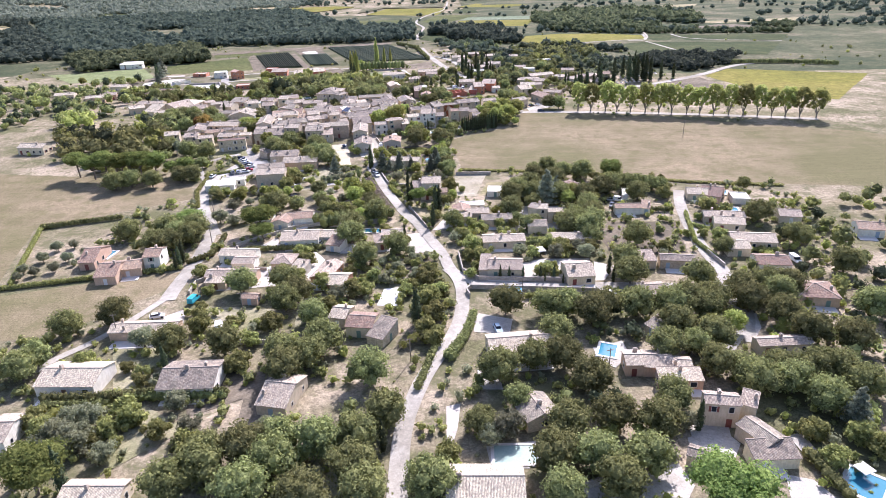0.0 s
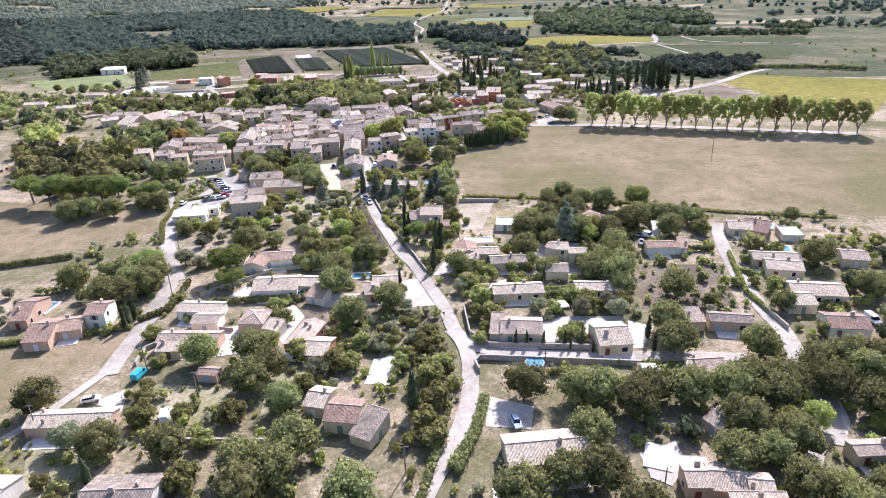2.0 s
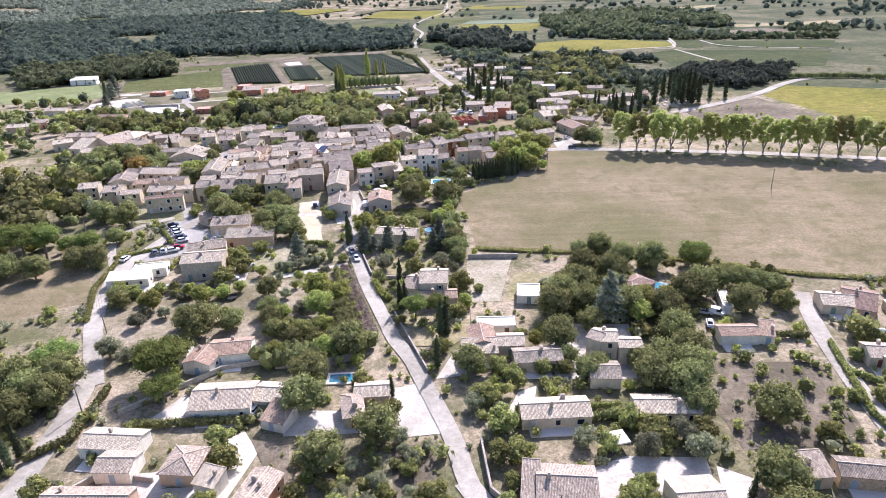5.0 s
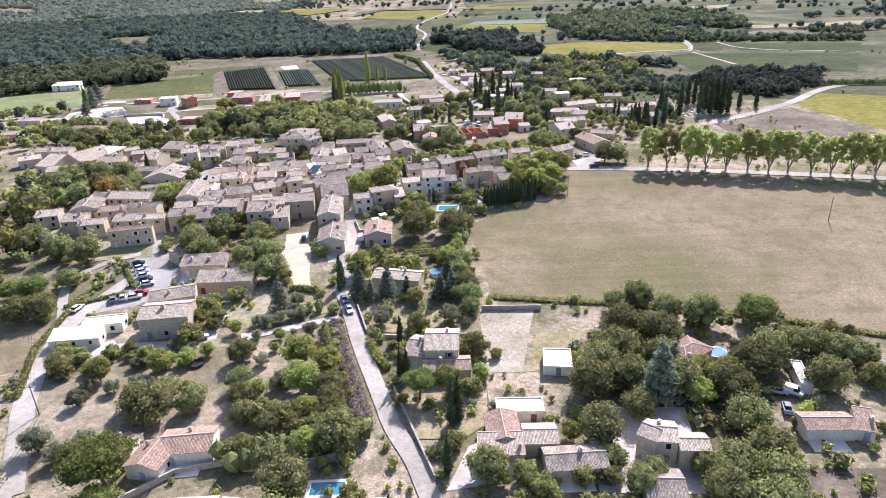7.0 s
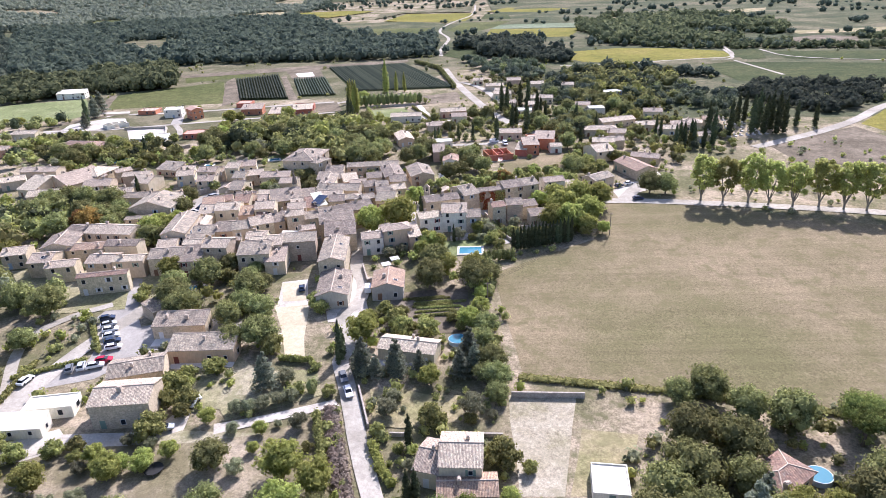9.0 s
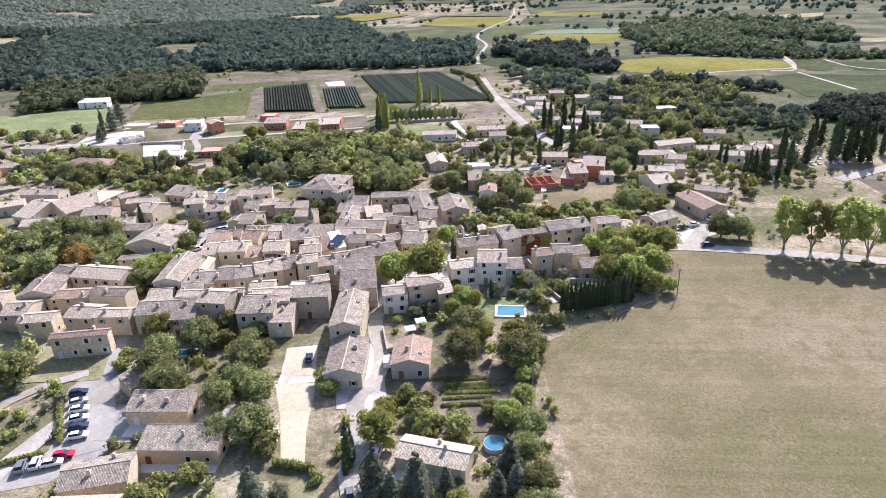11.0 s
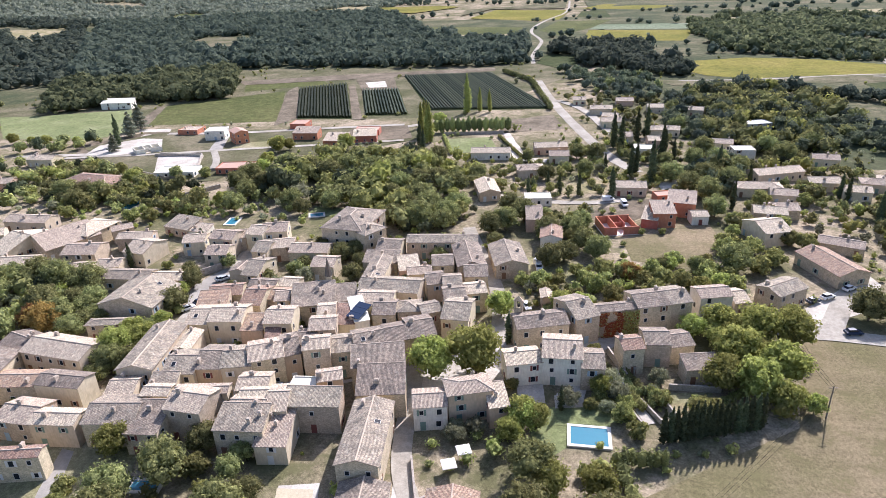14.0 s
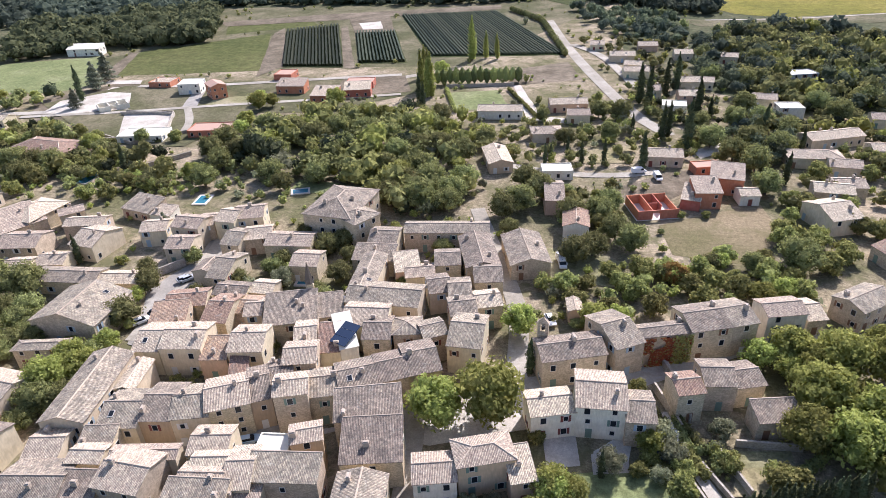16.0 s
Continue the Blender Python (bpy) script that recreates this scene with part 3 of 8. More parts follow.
def house(x, y, turn, L, W, h, kind, wall, tile, group=""):
    rng = random.Random(int(x * 13 + y * 7))
    label = WALL_WORDS[wall] + (" village house with " if h > 4.8 else " low house with ") + TILE_WORDS[tile]
    root = thing("house", x, y, turn, label, "house")
    take(x, y, max(L, W) * 0.7 + 3, ("rect", x, y, radians(turn), L / 2, W / 2))
    if kind == "o":
        open_shell(root, L, W, h, wall)
        return root
    if tile == "white" and kind == "g":
        kind = "m"
    me_wall, me_roof, ridge = house_meshes(L, W, h, kind, wall, tile, rng)
    body = child("wall", me_wall, root)
    roof = child("roof", me_roof, root)
    if ridge and tile not in ("white", "rawbrick"):
        child("ridge", ridge_mesh(ridge), roof)
    if h < 4.3 and y < 330 and tile != "white" and L > 8 and rng.random() < 0.75:
        d = rng.uniform(2.0, 4.0)
        child("terrace", boxes_mesh("terrace", [(-L / 2 + rng.uniform(0, 2), -W / 2 - d, -0.6, L / 2 - rng.uniform(0, 3), -W / 2, 0.2)], COPING), root)
    storeys = 1 if h < 4.3 else 2 if h < 7.3 else 3
    step = h / storeys
    tint = rng.choice(list(SHUTTERS))
    village = y > 330 or h > 4.8
    doored = False
    for side in range(4):
        ang = side * 90
        length, off = (L, W / 2) if side % 2 == 0 else (W, L / 2)
        facing = math.cos(radians(turn + ang))        # 1: the side looks along -y
        if facing < -0.4 or length < 3.2:
            continue
        n = max(1, int(length / (3.4 if village else 4.2)))
        for s in range(storeys):
            for i in range(n):
                if rng.random() < (0.26 if facing > 0.4 else 0.58):
                    continue
                px = -length / 2 + length * (i + 0.5) / n + rng.uniform(-0.3, 0.3)
                place = pose(0, 0, 0, 0, 0, ang) @ pose(px, -off, 0)
                if s == 0 and not doored and facing > 0.3 and wall != "rawbrick":
                    child("door", DOORS[tint], body, place)
                    doored = True
                    continue
                me_w, me_p, w, hh = rng.choice(WINDOWS[:2] if village else WINDOWS)
                z = s * step + min(step - hh / 2 - 0.35, 1.55)
                win = child("window", me_w, body, place @ pose(0, 0, z))
                child("pane", me_p, win)
                if village and wall != "rawbrick" and rng.random() < 0.34:
                    for sx in (-1, 1):
                        child("shutter", SHUTTERS[tint], win, pose(sx * (w / 2 + 0.32), 0, 0))
    if tile not in ("white", "rawbrick"):
        for _ in range(rng.choice((1, 1, 2)) if L * W > 60 else rng.choice((0, 1))):
            cx, cy = rng.uniform(-0.4, 0.4) * L, rng.uniform(-0.35, 0.35) * W
            cz = h + (0.32 * (W / 2 - abs(cy)) if kind in "gh" else min(0.24, 1.9 / W) * (cy + W / 2)) + 0.1
            if kind == "h":
                cz = h + 0.32 * min(W / 2 - abs(cy), L / 2 - abs(cx)) + 0.1
            child("chimney", rng.choice(CHIMNEYS), roof, pose(cx, cy, cz, 0, 0, rng.choice((0, 90))))
        if village and rng.random() < 0.09 and kind == "g":
            cy = -W * 0.25
            child("skylight", SKYLIGHT, roof, pose(rng.uniform(-0.3, 0.3) * L, cy, h + 0.32 * W * 0.25 + 0.15, math.degrees(math.atan(0.32)), 0, 0))
    return root


# ---- trees ----
ICO1 = bmesh.new()
bmesh.ops.create_icosphere(ICO1, subdivisions=1, radius=1.0)
ICO1_V = np.array([v.co for v in ICO1.verts])
ICO1_F = [tuple(v.index for v in f.verts) for f in ICO1.faces]
ICO1.free()


def crown_mesh(name, lobes, leaves, size, material, rng, core=0.86):
    """A crown of lobes (x, y, z, rx, ry, rz): an uneven core of each, covered by loose sprays of leaves."""
    V, F = [], []
    n = 0
    for x, y, z, rx, ry, rz in lobes:
        wob = 1 + rng.uniform(-0.24, 0.16, len(ICO1_V))[:, None]
        V.append(ICO1_V * wob * np.array((rx, ry, rz)) * core + np.array((x, y, z)))
        F += [tuple(n + i for i in f) for f in ICO1_F]
        n += len(ICO1_V)
        d = rng.normal(size=(leaves, 3))
        d /= np.linalg.norm(d, axis=1)[:, None]
        d[:, 2] = np.where(d[:, 2] < -0.5, -d[:, 2], d[:, 2])
        c = d * np.array((rx, ry, rz)) * (0.80 + 0.46 * rng.random(leaves) ** 1.6)[:, None] + np.array((x, y, z))
        nrm = d + rng.normal(scale=0.55, size=(leaves, 3))
        nrm /= np.linalg.norm(nrm, axis=1)[:, None]
        u = np.cross(nrm, rng.normal(size=(leaves, 3)))
        u /= np.linalg.norm(u, axis=1)[:, None]
        w = np.cross(nrm, u)
        s = size * rng.uniform(0.6, 1.35, leaves)[:, None]
        V.append(np.stack((c - u * s - w * s * 0.6, c + u * s - w * s * 0.6, c + w * s * 1.1), 1).reshape(-1, 3))
        F += [(n + 3 * i, n + 3 * i + 1, n + 3 * i + 2) for i in range(leaves)]
        n += 3 * leaves
    return mesh_of(name, np.concatenate(V), F, material)


def limb(v, f, p, q, r0, r1, sides=6):
    p, q = Vector(p), Vector(q)
    d = (q - p).normalized()
    s = d.orthogonal().normalized()
    t = d.cross(s)
    n = len(v)
    for e, r in ((p, r0), (q, r1)):
        for k in range(sides):
            ang = 2 * math.pi * k / sides
            v.append(e + (s * math.cos(ang) + t * math.sin(ang)) * r)
    for k in range(sides):
        j = (k + 1) % sides
        f.append((n + k, n + j, n + sides + j, n + sides + k))


def trunk_mesh(height, spread, r, bark, rng, limbs=6, fork=0.45):
    v, f = [], []
    bendx, bendy = rng.uniform(-0.06, 0.06, 2) * height
    mid, top = (bendx, bendy, height * fork), (bendx * 1.5, bendy * 1.5, height * 0.85)
    limb(v, f, (0, 0, -0.5), mid, r, r * 0.75, 7)
    limb(v, f, mid, top, r * 0.75, r * 0.2)
    for k in range(limbs):
        ang = 2 * math.pi * (k + rng.uniform(-0.3, 0.3)) / limbs
        z0 = height * (fork + rng.uniform(-0.08, 0.15))
        z1 = z0 + height * rng.uniform(0.15, 0.32)
        d = spread * rng.uniform(0.5, 0.85)
        limb(v, f, (bendx, bendy, z0), (math.cos(ang) * d, math.sin(ang) * d, z1), r * 0.42, r * 0.1, 5)
    return mesh_of("trunk", v, f, bark)


def round_lobes(rng, n, R, H, base, flat=1.0):
    """Lobes spread over a crown of radius R from base to H."""
    out = []
    mid, half = (base + H) / 2, (H - base) / 2
    for k in range(n):
        z = 1 - 2 * (k + 0.5) / n
        ang = k * 2.4 + rng.uniform(-0.35, 0.35)
        rr = math.sqrt(max(0.0, 1 - z * z)) * rng.uniform(0.46, 0.80)
        s = R * rng.uniform(0.30, 0.54)
        out.append((math.cos(ang) * rr * R, math.sin(ang) * rr * R, mid + z * half * 0.62, s, s * rng.uniform(0.85, 1.15), s * 0.82 * flat))
    out.append((0, 0, mid, R * 0.55, R * 0.55, half * 0.6))
    return out


def plane_trunk(rng):
    """A short trunk that splits low into several upright limbs."""
    v, f = [], []
    limb(v, f, (0, 0, -0.5), (0, 0, 1.6), 0.36, 0.30, 8)
    for k in range(6):
        ang = 2 * math.pi * (k + rng.uniform(-0.3, 0.3)) / 6
        a = (math.cos(ang) * 0.9, math.sin(ang) * 0.9, rng.uniform(3.4, 4.6))
        b = (math.cos(ang) * rng.uniform(1.5, 2.6), math.sin(ang) * rng.uniform(1.5, 2.6), rng.uniform(7.5, 9.5))
        limb(v, f, (0, 0, 1.4), a, 0.19, 0.14, 6)
        limb(v, f, a, b, 0.14, 0.07, 5)
        limb(v, f, b, (b[0] * 1.3, b[1] * 1.3, rng.uniform(11, 12.5)), 0.07, 0.03, 4)
    return mesh_of("trunk", v, f, PALEBARK)


def plane_lobes(rng):
    """Many small clumps in a tall ragged ovoid, thinner below."""
    out = []
    for k in range(34):
        u = (k + 0.5) / 34
        z = 4.6 + 9.0 * u ** 0.85
        wide = 4.2 * math.sin(math.pi * min(1.0, 0.22 + 0.70 * u)) ** 0.8
        ang, d = k * 2.4 + rng.uniform(-0.4, 0.4), wide * math.sqrt(rng.uniform(0.12, 1.0))
        r = rng.uniform(0.8, 1.55) * (0.75 if u < 0.25 else 1.0)
        out.append((math.cos(ang) * d, math.sin(ang) * d, z, r, r, r * rng.uniform(0.75, 1.1)))
    return out


def tree_kit(kind, rng):
    """Trunk and crown of a tree whose crown is 10 m wide."""
    if kind == "oak":
        return trunk_mesh(7.5, 4, 0.32, BARK, rng), crown_mesh("crown", round_lobes(rng, 17, 5.2, 9.2, 0.6), 130, 0.27, LEAF["oak"], rng, 0.76)
    if kind == "light":
        return trunk_mesh(8.0, 4, 0.28, BARK, rng), crown_mesh("crown", round_lobes(rng, 14, 5.0, 10.0, 1.0), 150, 0.34, LEAF["light"], rng, 0.74)
    if kind == "autumn":
        return trunk_mesh(8.0, 4, 0.28, BARK, rng), crown_mesh("crown", round_lobes(rng, 14, 5.0, 10.0, 1.0), 150, 0.30, LEAF["rust"], rng, 0.78)
    if kind == "olive":
        return trunk_mesh(6.5, 4, 0.42, BARK, rng, 5, 0.3), crown_mesh("crown", round_lobes(rng, 11, 5.0, 8.5, 1.2), 140, 0.36, LEAF["olive"], rng, 0.7)
    if kind == "bush":
        return trunk_mesh(5.0, 3, 0.3, BARK, rng, 4, 0.2), crown_mesh("crown", round_lobes(rng, 9, 5.0, 7.5, 0.2), 120, 0.46, LEAF["bush"], rng, 0.8)
    if kind == "plane":
        return plane_trunk(rng), crown_mesh("crown", plane_lobes(rng), 110, 0.27, LEAF["plane"], rng, 0.6)
    if kind in ("pine", "stonepine"):
        lobes = round_lobes(rng, 13, 5.0, 7.6, 4.0, 0.62) if kind == "pine" else round_lobes(rng, 13, 5.0, 10.0, 5.0, 0.7)
        return trunk_mesh(6.4 if kind == "pine" else 8.5, 4, 0.34, BARK, rng, 7, 0.55), crown_mesh("crown", lobes, 330, 0.19, LEAF["pine"], rng)
    if kind == "fir":
        lobes = []
        for k in range(16):
            z = 1.5 + 11.5 * k / 15
            r = 4.6 * (1 - k / 16) + 0.5
            for j in range(2 if k < 13 else 1):
                ang = k * 2.1 + j * 3.1
                lobes.append((math.cos(ang) * r * 0.52, math.sin(ang) * r * 0.52, z, r * 0.5, r * 0.5, 0.55))
        return trunk_mesh(12.5, 2, 0.34, BARK, rng, 4, 0.3), crown_mesh("crown", lobes, 75, 0.36, LEAF["fir"], rng, 0.5)
    lobes = []
    leaf = LEAF["light" if kind == "poplar" else "cypress"]
    for k in range(12):            # cypress and poplar: a slim spindle
        u = k / 11
        r = 5.0 * (math.sin(math.pi * min(1, 0.22 + u * 0.78)) ** 0.7) * (1 - 0.25 * u)
        lobes.append((rng.uniform(-0.8, 0.8), rng.uniform(-0.8, 0.8), 3 + 38 * u, r, r, 3.4))
    return trunk_mesh(30, 1, 0.9, BARK, rng, 2, 0.3), crown_mesh("crown", lobes, 80, 0.85, leaf, rng, 0.9)


TREE_WORDS = {
    "oak": ("oak_tree", "dense dark green holm oak with a rounded crown", "tree"), "light": ("deciduous_tree", "bright yellow-green leafy garden tree", "tree"),
    "poplar": ("poplar_tree", "tall slim yellow-green poplar", "tree"), "autumn": ("autumn_tree", "garden tree with rusty orange autumn leaves", "tree"), "olive": ("olive_tree", "grey-green olive tree with an open crown", "tree"), "bush": ("shrub", "rounded green garden shrub", "shrub"),
    "plane": ("plane_tree", "tall plane tree with yellow-green leaves and a pale trunk", "tree"), "pine": ("stone_pine", "bright green umbrella-shaped stone pine", "tree"),
    "stonepine": ("pine_tree", "tall pine with a broad umbrella-shaped green crown", "tree"), "fir": ("cedar_tree", "blue-green conifer with tiered branches", "tree"),
    "cypress": ("cypress_tree", "slim dark green upright cypress", "tree")}
KITS = {}


def plant(kind, *places):
    """Trees of one kind at (x, y, crown width)."""
    if kind not in KITS:
        KITS[kind] = [tree_kit(kind, np.random.default_rng(len(KITS) * 7 + i)) for i in range(4 if kind in ("oak", "bush", "light") else 3)]
    name, label, category = TREE_WORDS[kind]
    group = {"plane": "row of plane trees", "cypress": "cypresses"}.get(kind, "")
    for x, y, w in places:
        rng = random.Random(int(x * 11 + y * 17))
        trunk, crown = rng.choice(KITS[kind])
        root = thing(name, x, y, rng.uniform(0, 360), label, category, group, None, w / 10 * rng.uniform(0.95, 1.06))
        child("trunk", trunk, root)
        child("crown", crown, root)


def canopy(V, F, K, n, x, y, size, kind, rng, leaves=80, spray=0.085):
    """One small tree or shrub of a mass: a few uneven lobes under loose leaf sprays."""
    h = size * rng.uniform(0.42, 0.56)
    z = ground_z(x, y)
    count = 3 if size > 3.2 and leaves > 40 else 1
    share = leaves // count
    for k in range(count):
        f = 1.0 if count == 1 else rng.uniform(0.56, 0.78)
        ang, off = rng.uniform(0, 6.28), 0.0 if count == 1 else size * rng.uniform(0.14, 0.26)
        c = np.array((x + math.cos(ang) * off, y + math.sin(ang) * off, z + h * (0.8 if count == 1 else rng.uniform(0.6, 1.25))))
        R = np.array((size * 0.5 * rng.uniform(0.85, 1.15), size * 0.5 * rng.uniform(0.85, 1.15), h)) * f
        V.append(ICO1_V * (1 + rng.uniform(-0.3, 0.2, len(ICO1_V))[:, None]) * R * 0.78 + c)
        F += [tuple(n + i for i in f) for f in ICO1_F]
        n += len(ICO1_V)
        d = rng.normal(size=(share, 3))
        d[:, 2] = np.abs(d[:, 2]) - 0.35
        d /= np.linalg.norm(d, axis=1)[:, None]
        p = d * R * (0.76 + 0.42 * rng.random(share) ** 1.6)[:, None] + c
        nrm = d + rng.normal(scale=0.5, size=(share, 3))
        nrm /= np.linalg.norm(nrm, axis=1)[:, None]
        u = np.cross(nrm, rng.normal(size=(share, 3)))
        u /= np.linalg.norm(u, axis=1)[:, None]
        w = np.cross(nrm, u)
        s = size * spray * rng.uniform(0.6, 1.3, share)[:, None]
        V.append(np.stack((p - u * s - w * s * 0.6, p + u * s - w * s * 0.6, p + w * s * 1.1), 1).reshape(-1, 3))
        F += [(n + 3 * i, n + 3 * i + 1, n + 3 * i + 2) for i in range(share)]
        K += [kind] * (len(ICO1_F) + share)
        n += 3 * share
    return n


MIXES = {"pinewood": (("wood", 5), ("far", 3), ("oak", 1)), "grove": (("oak", 5), ("dark", 2), ("bush", 2), ("light", 1)), "mixed": (("oak", 5), ("bush", 4), ("light", 2), ("olive", 1)), "oak": (("oak", 5), ("dark", 1), ("bush", 2), ("light", 1)),
         "dark": (("dark", 5), ("oak", 2)), "far": (("far", 1),), "light": (("light", 5), ("bush", 3), ("oak", 1)), "garden": (("bush", 5), ("olive", 2), ("oak", 2), ("light", 2))}


def mass(name, label, category, places, mix, seed, leaves=80, spray=0.085):
    rng = np.random.default_rng(seed)
    kinds = [k for k, _ in MIXES[mix]]
    odds = np.array([o for _, o in MIXES[mix]], float)
    V, F, K, n = [], [], [], 0
    for x, y, size in places:
        n = canopy(V, F, K, n, x, y, size, int(rng.choice(len(kinds), p=odds / odds.sum())), rng, leaves, spray)
    if not V:
        return None
    ob = new(name, mesh_of(name, np.concatenate(V), F, [LEAF[k] for k in kinds], K))
    return tagged(ob, label, category, kind="stuff")


def copse(mix, size, spacing, *points):
    """A wooded patch inside the outline, clear of houses, roads and yards."""
    rng = random.Random(int(abs(points[0][0]) * 3 + points[0][1]))
    xs, ys = [p[0] for p in points], [p[1] for p in points]
    places = []
    x = min(xs)
    while x < max(xs):
        y = min(ys)
        while y < max(ys):
            px, py = x + rng.uniform(-0.5, 0.5) * spacing, y + rng.uniform(-0.5, 0.5) * spacing
            s = size * rng.uniform(0.5, 1.15) * (0.85 if py < 330 else 1.0)
            if inside(px, py, points) and rng.random() < 0.85 and not any(blocked(px, py + s * k, s * 0.3) for k in (0.0, 0.55, 1.1)):
                places.append((px, py, s))
            y += spacing
        x += spacing
    return mass("copse", "close-grown mixed trees and shrubs", "trees", places, mix, int(abs(points[0][0])), *((150, 0.052) if mix == "pinewood" else (64, 0.08) if min(ys) > 520 else (80, 0.08)))


def undergrowth(label, x0, x1, y0, y1, count, small, large, mix, seed):
    """Shrubs and weeds scattered over gardens and verges."""
    rng = random.Random(seed)
    places = []
    for _ in range(count):
        x, y = rng.uniform(x0, x1), rng.uniform(y0, y1)
        if noise.noise((x * 0.03, y * 0.03, seed)) > -0.25 and not blocked(x, y, 0.3):
            places.append((x, y, rng.uniform(small, large) * rng.uniform(0.6, 1)))
    return mass("undergrowth", label, "shrubs", places, mix, seed, 26, 0.14)


# ---- smaller things ----
def hedge(h, w, *points, leaf=None, label="dense clipped green garden hedge"):
    """A clipped hedge along the points: a core covered in leaf sprays."""
    rng = np.random.default_rng(int(abs(points[0][0]) * 7 + points[0][1]))
    V, F, n = [], [], 0
    lobes = []
    for p, q in zip(points, points[1:]):
        m = max(1, int(math.dist(p, q) / (w * 0.7)))
        for k in range(m + 1):
            x, y = p[0] + (q[0] - p[0]) * k / m, p[1] + (q[1] - p[1]) * k / m
            lobes.append((x, y, ground_z(x, y) + h * 0.48, w * 0.62, w * 0.62, h * rng.uniform(0.5, 0.6)))
    me = crown_mesh("hedge", lobes, 46, 0.24, LEAF[leaf or ("bush" if h < 2 else "oak")], rng, 0.95)
    return tagged(new("hedge", me), label, "hedge")


def garden_wall(h, *points):
    v, f = [], []
    for p, q in zip(points, points[1:]):
        m = max(1, int(math.dist(p, q) / 5))
        d = Vector((q[0] - p[0], q[1] - p[1], 0)).normalized()
        s = Vector((-d.y, d.x, 0)) * 0.2
        for k in range(m):
            a, b = Vector((*p, 0)).lerp(Vector((*q, 0)), k / m), Vector((*p, 0)).lerp(Vector((*q, 0)), (k + 1) / m)
            n = len(v)
            ends = [(e, ground_z(e.x, e.y)) for e in (a, b)]
            v += [(e + t * s)[:2] + (z + u,) for e, z in ends for t, u in ((1, -0.5), (-1, -0.5), (-1, h), (1, h))]
            f += [(n, n + 1, n + 5, n + 4), (n + 1, n + 2, n + 6, n + 5), (n + 2, n + 3, n + 7, n + 6), (n + 3, n, n + 4, n + 7), (n, n + 3, n + 2, n + 1), (n + 4, n + 5, n + 6, n + 7)]
    return tagged(new("garden_wall", mesh_of("garden_wall", [tuple(p) for p in v], f, STONEWALL)), "pale stone garden wall", "wall", kind="structure")


def pool(x, y, turn, L, W, water=WATER):
    root = thing("swimming_pool", x, y, turn, "turquoise swimming pool with a pale stone surround", "swimming pool")
    a, b = L / 2, W / 2
    c = 0.7
    child("coping", boxes_mesh("coping", [(-a - c, -b - c, -0.3, a + c, -b, 0.34), (-a - c, b, -0.3, a + c, b + c, 0.34), (-a - c, -b, -0.3, -a, b, 0.34), (a, -b, -0.3, a + c, b, 0.34)], COPING), root)
    child("water", boxes_mesh("water", [(-a, -b, -0.3, a, b, 0.26)], water), root)
    return root


def wheel_mesh():
    v, f = [], []
    limb(v, f, (0, -0.1, 0), (0, 0.1, 0), 0.32, 0.32, 10)
    f += [tuple(range(9, -1, -1)), tuple(range(10, 20))]
    return mesh_of("wheel", v, f, RUBBER)


WHEEL = wheel_mesh()


def lathe_car(profile, width, material, name, inset=0.0):
    """A body drawn as a side profile (x, z), pulled in a little towards the top."""
    v, f = [], []
    zmax = max(z for _, z in profile)
    for s in (-1, 1):
        for px, pz in profile:
            v.append((px, s * (width / 2 - inset * pz / zmax), pz))
    n = len(profile)
    f += [tuple(range(n)), tuple(range(2 * n - 1, n - 1, -1))]
    f += [(i, n + i, n + (i + 1) % n, (i + 1) % n) for i in range(n)]
    return mesh_of(name, v, f, material)


CARS = {}


def car(x, y, turn, colour, kind):
    if (colour, kind) not in CARS:
        if kind == "car":
            body = lathe_car([(-2.1, 0.3), (2.1, 0.3), (2.15, 0.62), (1.2, 0.9), (-2.05, 0.95), (-2.15, 0.6)], 1.76, PAINT[colour], "body")
            glass = lathe_car([(-1.95, 0.9), (1.05, 0.88), (0.35, 1.38), (-1.45, 1.40)], 1.62, GLASS, "cabin", 0.2)
            roof = boxes_mesh("roof", [(-1.4, -0.58, 1.37, 0.32, 0.58, 1.45)], PAINT[colour])
        else:
            body = lathe_car([(-2.4, 0.3), (2.4, 0.3), (2.45, 0.8), (1.75, 1.05), (-2.4, 1.05)], 1.9, PAINT[colour], "body")
            glass = lathe_car([(-2.3, 1.0), (1.7, 1.0), (1.1, 1.75), (-2.3, 1.8)], 1.82, GLASS, "cabin", 0.12)
            roof = boxes_mesh("roof", [(-2.38, -0.86, 1.0, 0.4, 0.86, 1.92), (0.4, -0.8, 1.74, 1.1, 0.8, 1.9)], PAINT[colour])
        CARS[colour, kind] = (body, glass, roof)
    root = thing("car" if kind == "car" else "van", x, y, turn, "parked %s %s with dark windows" % (colour, "hatchback car" if kind == "car" else "delivery van"), kind, "parked cars", ground_z(x, y) + 0.36)
    for me in CARS[colour, kind]:
        child(me.name.split(".")[0], me, root)
    for sx in (-1.35, 1.35):
        for sy in (-0.78, 0.78):
            child("wheel", WHEEL, root, pose(sx, sy, 0.32))
    return root


def pole(x, y, h):
    root = thing("utility_pole", x, y, 10, "weathered timber utility pole with a crossarm", "utility pole")
    v, f = [], []
    limb(v, f, (0, 0, -0.6), (0, 0, h), 0.17, 0.11, 8)
    child("post", mesh_of("post", v, f, WOODPOLE), root)
    child("crossarm", boxes_mesh("crossarm", [(-0.9, -0.06, h - 0.5, 0.9, 0.06, h - 0.36)], WOODPOLE), root)
    return root


